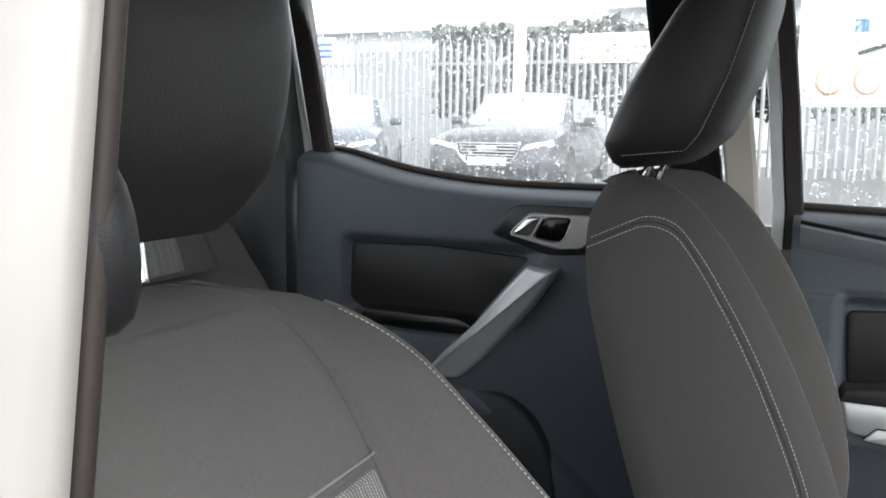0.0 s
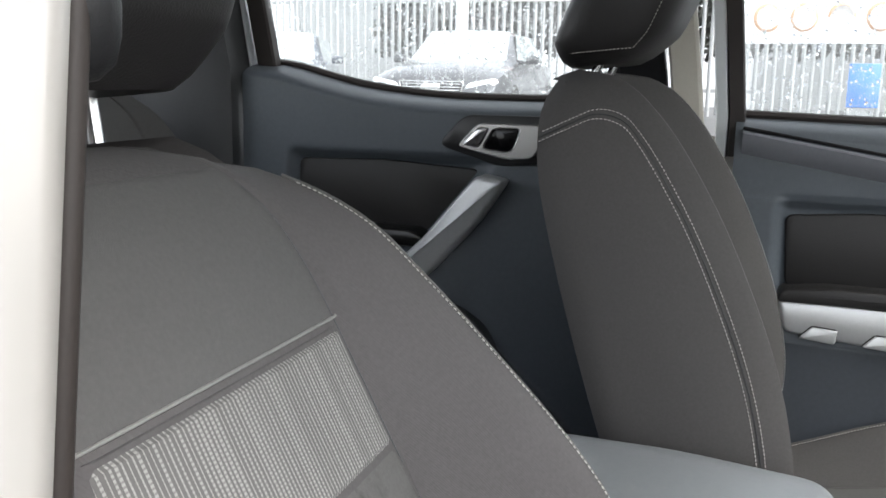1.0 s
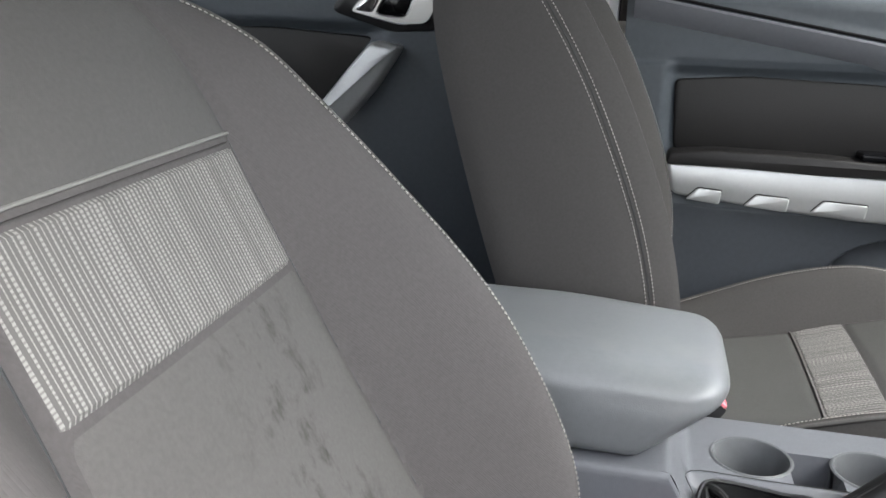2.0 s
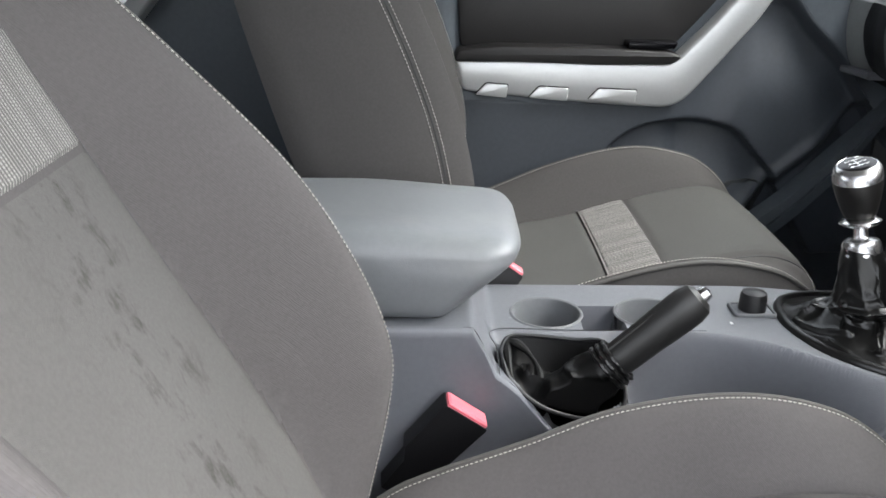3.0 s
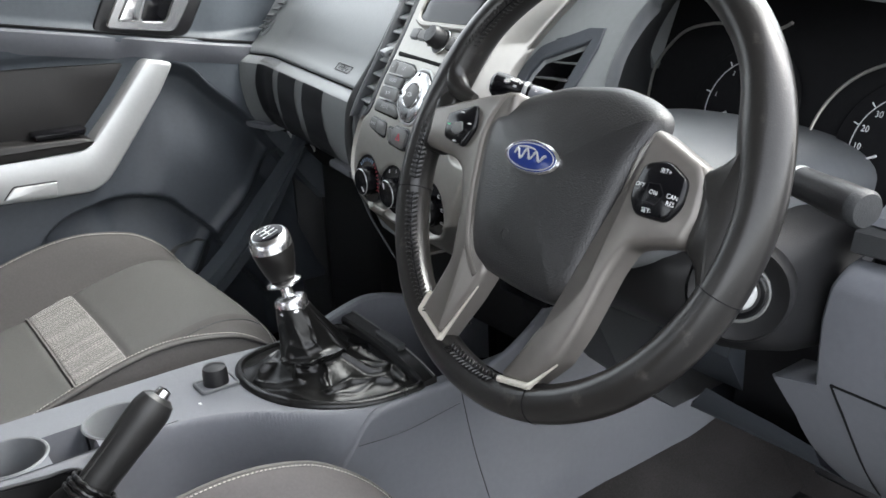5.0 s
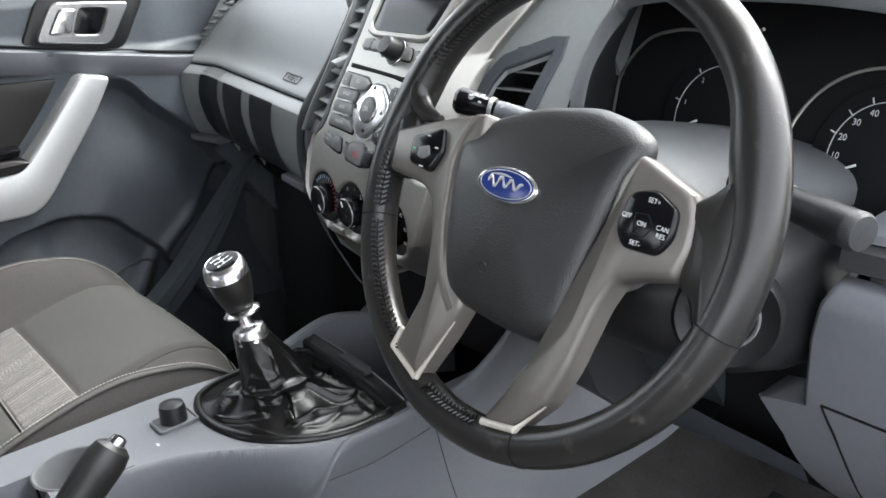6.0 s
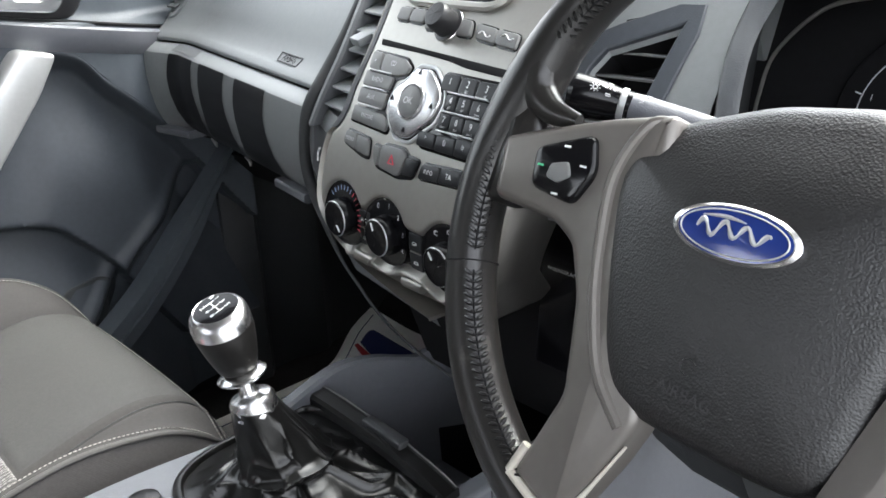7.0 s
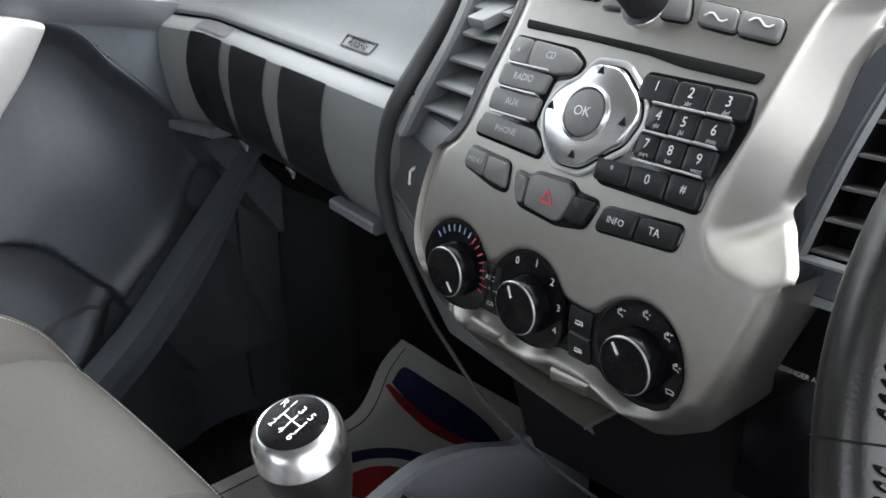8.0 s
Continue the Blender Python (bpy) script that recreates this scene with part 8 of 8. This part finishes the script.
M_CARDARK = material("dark grey car paint", (0.05, 0.052, 0.056), 0.25, metal=0.4, vary=0.05, scale=2, coat=0.6)
M_CARBLUE = material("blue-black car paint", (0.035, 0.045, 0.06), 0.25, metal=0.3, vary=0.05, scale=2, coat=0.6)
M_CARGREEN = material("dark green car paint", (0.03, 0.07, 0.05), 0.25, vary=0.05, scale=2, coat=0.6)
M_CARGLASS = material("pale reflecting car glass", (0.30, 0.33, 0.34), 0.08, vary=0.05, scale=2, coat=0.5)
M_LAMP = material("clear headlamp", (0.75, 0.78, 0.8), 0.15, vary=0.05, coat=0.5)
M_TYRE = material("black tyre rubber", (0.015, 0.015, 0.015), 0.8, vary=0.2)
M_LEAF = material("dark hedge leaves", (0.09, 0.095, 0.085), 0.8, vary=0.4, scale=4)

tagged(part("ground", loft([[V(x, y, ground_z(x, y)) for x in (-1500, -40, -10, 10, 40, 1500)] for y in (-1500, -30, 0.999, 1.001, 6, 15, 15.01, 80, 1500)], closed=False, cap=False), M_TARMAC),
       "wet grey tarmac of a sloping car park", "ground", kind="structure")


def saloon(label, x0, y0, turn, paint, estate=False, group="parked cars"):
    """A parked car, nose to -y before turning."""
    z0 = ground_z(x0, y0)
    m = pose(x0, y0, z0, 0, 0, turn)
    car = thing("parked_car", label, "car", (x0, y0, z0), group=group)
    def sec(y, hw, zl, zt, crown):
        return [m @ V(hw * c, y, z) for c, z in ((-0.92, zl), (-1.0, zl + 0.12), (-1.0, zl + (zt - zl) * 0.6), (-0.93, zt - 0.04), (-0.7, zt + crown * 0.7), (0, zt + crown), (0.7, zt + crown * 0.7), (0.93, zt - 0.04),
                                                 (1.0, zl + (zt - zl) * 0.6), (1.0, zl + 0.12), (0.92, zl))]
    body = [sec(y, hw, zl, zt, cr) for y, hw, zl, zt, cr in ((-2.35, 0.70, 0.30, 0.56, 0.02), (-2.28, 0.82, 0.22, 0.68, 0.03), (-2.1, 0.89, 0.2, 0.76, 0.05), (-1.6, 0.92, 0.2, 0.86, 0.06), (-1.0, 0.92, 0.2, 0.94, 0.06),
                                                           (0.0, 0.92, 0.2, 0.96, 0.02), (1.4, 0.92, 0.2, 0.98, 0.02), (2.2, 0.85, 0.25, 0.95, 0.03), (2.35, 0.75, 0.35, 0.8, 0.02))]
    part("body", loft(body), paint, car)
    cab = [[m @ V(hw * c, y, z) for c, z in ((-1.12, zb), (-1, zt - 0.05), (-0.75, zt), (0, zt + 0.03), (0.75, zt), (1, zt - 0.05), (1.12, zb))] for y, hw, zb, zt in
           ((-1.05, 0.76, 0.92, 0.93), (-0.30, 0.64, 0.93, 1.38), (0.1, 0.64, 0.94, 1.42), (1.2, 0.62, 0.95, 1.38), (1.95, 0.66, 0.95, 0.98))]
    part("roof", loft(cab), paint, car)
    ws = lambda u, v, h: m @ V(u * (0.70 - 0.10 * v), -1.03 + 0.70 * v - h * 0.5, 0.955 + 0.425 * v + 0.02 * (1 - u * u) + h)
    part("windscreen", sheet(lambda u, v: ws(2 * u - 1, v, 0.015), 8, 8), M_CARGLASS, car, "pale reflecting windscreen")
    for sg in (-1, 1):
        lamp = [(sg * a, b) for a, b in ((0.42, 0.58), (0.50, 0.66), (0.82, 0.72), (0.86, 0.66), (0.70, 0.58))]
        part("headlight", prism(rounded(lamp, 0.03, 3), lambda u, v, h: m @ V(u, -2.33 + 0.28 * max(0.0, abs(u) - 0.4) - h, v), 0.04, 0.015), M_LAMP, car, "clear headlight")
        part("side_window", loft([[m @ V(sg * (0.80 - 0.14 * t), y, 0.98 + 0.38 * t) for y in (-0.75 + 0.55 * t, 1.6 - 0.45 * t)] for t in (0, 1)], closed=False, cap=False), M_CARGLASS, car)
        mi = part("mirror", block(m @ V(sg * 1.0, -0.62, 0.99), (0.18, 0.1, 0.12), (0, 0, turn), 0.03), paint, car)
        for y in (-1.45, 1.4):
            wf = facing(m @ V(sg * 0.84, y, 0.33), m.to_3x3() @ V(sg, 0, 0))
            wl = part("wheel", lathe(wf, [(0.2, -0.1), (0.33, -0.08), (0.335, 0.05), (0.30, 0.09), (0.2, 0.085)], 24), M_TYRE, car)
            part("rim", lathe(wf, [(0.215, 0.06), (0.21, 0.085), (0.05, 0.07), (0.0, 0.075)], 20), M_STEEL, wl)
    gp = lambda u, v, h: m @ V(u, -2.335 - 0.02 - h, v)
    g = part("grille", hoop(rounded([(-0.44, 0.68), (0.44, 0.68), (0.40, 0.52), (0.28, 0.40), (-0.28, 0.40), (-0.40, 0.52)], 0.03, 3),
                            rounded([(-0.42, 0.665), (0.42, 0.665), (0.38, 0.525), (0.27, 0.415), (-0.27, 0.415), (-0.38, 0.525)], 0.03, 3), gp, 0.03, 0.01), M_CHROME, car, "chrome edged grille")
    part("grille_back", prism(rounded([(-0.42, 0.665), (0.42, 0.665), (0.38, 0.525), (0.27, 0.415), (-0.27, 0.415), (-0.38, 0.525)], 0.03, 3), gp, 0.01, 0.002), M_MATT, g)
    for k in range(6):
        z = 0.44 + 0.04 * k
        w = lerp(z, [0.41, 0.525, 0.665], [0.25, 0.36, 0.40])
        part("grille_bar", block(m @ V(0, -2.372, z), (2 * w, 0.015, 0.014), (0, 0, turn), 0.003), M_CHROME, g)
    part("grille_mark", block(m @ V(0, -2.39, 0.60), (0.26, 0.012, 0.07), (0, 0, turn), 0.02), M_CHROME, g)
    part("number_plate", block(m @ V(0, -2.40, 0.44), (0.52, 0.015, 0.11), (0, 0, turn), 0.004), M_SIGN, car, "blank pale number plate")
    part("lower_grille", block(m @ V(0, -2.345, 0.31), (1.2, 0.03, 0.1), (0, 0, turn), 0.01), M_MATT, car)
    return car


saloon("dark grey saloon car parked nose towards the pickup in the rain", -4.15, 13.0, 4, M_CARDARK)
saloon("blue-black car parked beside the fence in the rain", -7.35, 12.6, 22, M_CARBLUE)
saloon("dark green car parked further back in the rain", -6.6, 18.6, 10, M_CARGREEN)

# palisade fence: each pale a folded steel strip with a pointed top
fence = thing("palisade_fence", "tall galvanised palisade fence along the car park", "fence", (-4, 15.6, 0.9))
pale = bmesh.new()
rings = []
for z, k in ((0, 1), (2.25, 1), (2.4, 0.15)):
    rings.append([V(-0.034 * k, 0.02, z), V(-0.012 * k, 0.0, z), V(0.012 * k, 0.0, z), V(0.034 * k, 0.02, z), V(0.012 * k, 0.006, z), V(-0.012 * k, 0.006, z)])
loft(rings, bm=pale)
first = part("pale", pale, M_STEEL, fence)
fy = 15.6
first.matrix_parent_inverse = Matrix.Identity(4)
first.location = V(-12.0, fy, 0.93) - fence.location
for i in range(1, 112):
    o = bpy.data.objects.new("pale", first.data)
    scene.collection.objects.link(o)
    o.parent = fence
    o.location = V(-12.0 + 0.145 * i, fy + 0.006 * math.sin(i * 2.1), 0.93 + 0.02 * math.sin(i * 1.3)) - fence.location
for z in (1.35, 2.9):
    part("rail", block((-4, fy + 0.05, z), (16.4, 0.05, 0.06)), M_STEEL, fence)
for x in (-11.5, -8.7, -5.9, -3.1, -0.3, 2.5):
    part("post", block((x, fy + 0.1, 2.1), (0.1, 0.08, 2.5)), M_STEEL, fence)
pole = thing("lamp_post", "white painted steel post before the fence", "post", (-5.05, 13.9, 0.85))
part("shaft", tube([(-5.05, 15.0, 0.8), (-5.05, 15.0, 6.0)], 0.11, 16), M_SHED, pole)

sg = thing("fence_sign", "pale sign with faded red lines on the fence", "sign", (-3.6, 15.5, 2.9))
part("board", block((-3.55, 15.592, 3.12), (1.5, 0.02, 0.52), (0, 0, 0), 0.005), M_SIGN, sg)
for k in range(3):
    part("line_of_print", block((-3.55, 15.578, 3.27 - 0.15 * k), (1.3 - 0.1 * k, 0.006, 0.08)), M_SIGNRED, sg)
sg = thing("fence_sign", "pale sign with blue print on the fence", "sign", (-9.4, 15.5, 2.9))
part("board", block((-9.4, 15.592, 3.2), (0.5, 0.02, 0.5), (0, 0, 0), 0.005), M_SIGN, sg)
for k in range(3):
    part("line_of_print", block((-9.4, 15.578, 3.32 - 0.12 * k), (0.36, 0.006, 0.06)), M_SIGNBLUE, sg)

bn = thing("banner", "white banner with faded orange print on the fence", "banner", (1.0, 9.2, 1.8))
part("sheet", sheet(lambda u, v: V(-0.27 + 4.2 * u, 9.2 + 0.02 * math.sin(u * 20), 1.87 + 1.5 * v), 40, 4), M_SHED, bn)
for k, (w0, w1) in enumerate(((0.6, 5.7), (0.0, 6.283), (0.0, 3.14), (0.0, 6.283))):
    part("print_shape", tube([V(0.02 + 0.33 * k + 0.115 * math.cos(w), 9.15, 2.11 + 0.125 * math.sin(w)) for w in np.linspace(w0, w1, 22)], 0.022, 6, flat=0.3), M_ORANGE, bn, "faded orange printed shape")
for k in range(2):
    part("print_shape", block((0.27 + 0.22 * k, 9.16, 2.62), (0.12, 0.004, 0.12)), M_SIGNBLUE if k == 0 else M_SIGN, bn)
part("print_stroke", tube([V(0.25 + 1.5 * t, 9.15, 2.36 + 0.16 * math.sin(math.pi * t)) for t in np.linspace(0, 1, 16)], 0.02, 6), M_MATT, bn)
for x in (-0.2, 1.8, 3.8):
    part("banner_post", tube([(x, 9.24, 0.4), (x, 9.24, 3.4)], 0.03, 8), M_STEEL, bn)
bx = thing("blue_panel", "blue plastic panel standing by the fence", "panel", (0.87, 8.9, 0.5))
part("panel", block((0.9, 8.95, 1.48), (0.27, 0.03, 0.4), (0, 0, 0), 0.01), M_SIGNBLUE, bx)
part("legs", block((0.9, 8.97, 0.88), (0.2, 0.03, 0.85)), M_STEEL, bx)

# white sheds behind the fence
for x0, x1, y, h, rf in ((-18, -5.2, 22, 4.0, 5.2), (-5.19, 6, 22.2, 4.4, 5.9)):
    sh = thing("shed", "large pale clad shed with a shallow roof", "building", ((x0 + x1) / 2, y + 4, 0.9), group="sheds")
    part("wall", block(((x0 + x1) / 2, y + 4, h / 2 + 0.4), (x1 - x0, 8, h)), M_SHED, sh)
    part("roof", loft([[V(x0 - 0.3, yy, zz), V(x1 + 0.3, yy, zz), V(x1 + 0.3, yy, zz + 0.15), V(x0 - 0.3, yy, zz + 0.15)] for yy, zz in ((y - 0.4, h + 0.3), (y + 4, rf), (y + 8.4, h + 0.3))]), M_SHED, sh)
    part("door", block(((x0 + x1) / 2 + 1, y - 0.02, 2.2), (3.2, 0.06, 3.2)), M_STEEL, sh)
# a tall dark hedge of many small leaves behind the fence, bare below
hed = bmesh.new()
rs = random.Random(4)
for _ in range(12000):
    x, y = rs.uniform(-7.3, 6), 16.6 + rs.uniform(-0.5, 0.5)
    z = 1.9 + (1.75 + 0.3 * noise.noise((x * 0.9, 0, 0))) * rs.random() ** 0.7
    s_ = rs.uniform(0.06, 0.15)
    a = V(rs.gauss(0, 1), rs.gauss(0, 1), rs.gauss(0, 1)).normalized() * s_
    b_ = a.orthogonal().normalized() * s_ * 0.6
    p = V(x, y, z)
    hed.faces.new([hed.verts.new(q) for q in (p - a, p + b_, p + a, p - b_)])
hedge = tagged(part("hedge", hed, M_LEAF, smooth=False), "dark leafy hedge behind the fence", "hedge", kind="stuff")


# ---- rain on the passenger side glass ----
M_WATER = bpy.data.materials.new("rain water")
M_WATER.use_nodes = True
wb = M_WATER.node_tree.nodes["Principled BSDF"]
wb.inputs["Base Color"].default_value, wb.inputs["Roughness"].default_value = (0.95, 0.97, 0.97, 1), 0.02
wb.inputs["Transmission Weight"].default_value, wb.inputs["IOR"].default_value = 1.0, 1.33


def rain(name, spots, owner):
    """Flattened drops on the outside of a pane, and the trails some have left."""
    bm = bmesh.new()
    for x, z, r, tall in spots:
        y = 1.548 - 0.09 * (z - 1.42) / 0.46
        rings = []
        for k, (q, h) in enumerate(((1.0, 0.0), (0.8, 0.45), (0.4, 0.62))):
            rings.append([V(x + r * q * math.cos(w), y + r * h, z + r * q * tall * math.sin(w) - r * tall * 0.15 * h) for w in (2 * math.pi * j / 7 for j in range(7))])
        loft(rings, bm=bm)
    ob = tagged(part(name, bm, M_WATER, owner, "rain drops on the glass"), kind="stuff")
    ob.visible_shadow = False
    return ob


def spots(x0, x1, z0, z1, count, seed):
    rs = random.Random(seed)
    out = []
    for _ in range(count):
        r = 0.0008 + 0.0022 * rs.random() ** 3
        x, z = rs.uniform(x0, x1), rs.uniform(z0, z1)
        out.append((x, z, r, rs.uniform(0.9, 1.5)))
        if rs.random() < 0.10:
            zz = z
            for _ in range(rs.randint(3, 9)):
                zz += rs.uniform(0.003, 0.008)
                out.append((x + rs.uniform(-0.0012, 0.0012), zz, r * rs.uniform(0.35, 0.7), rs.uniform(1, 2.2)))
    return out


rain("rain_drop", spots(-0.93, -0.2, 1.45, 1.80, 4200, 2), rd)
rain("rain_drop", spots(-0.02, 0.35, 1.42, 1.80, 2200, 5), fd)
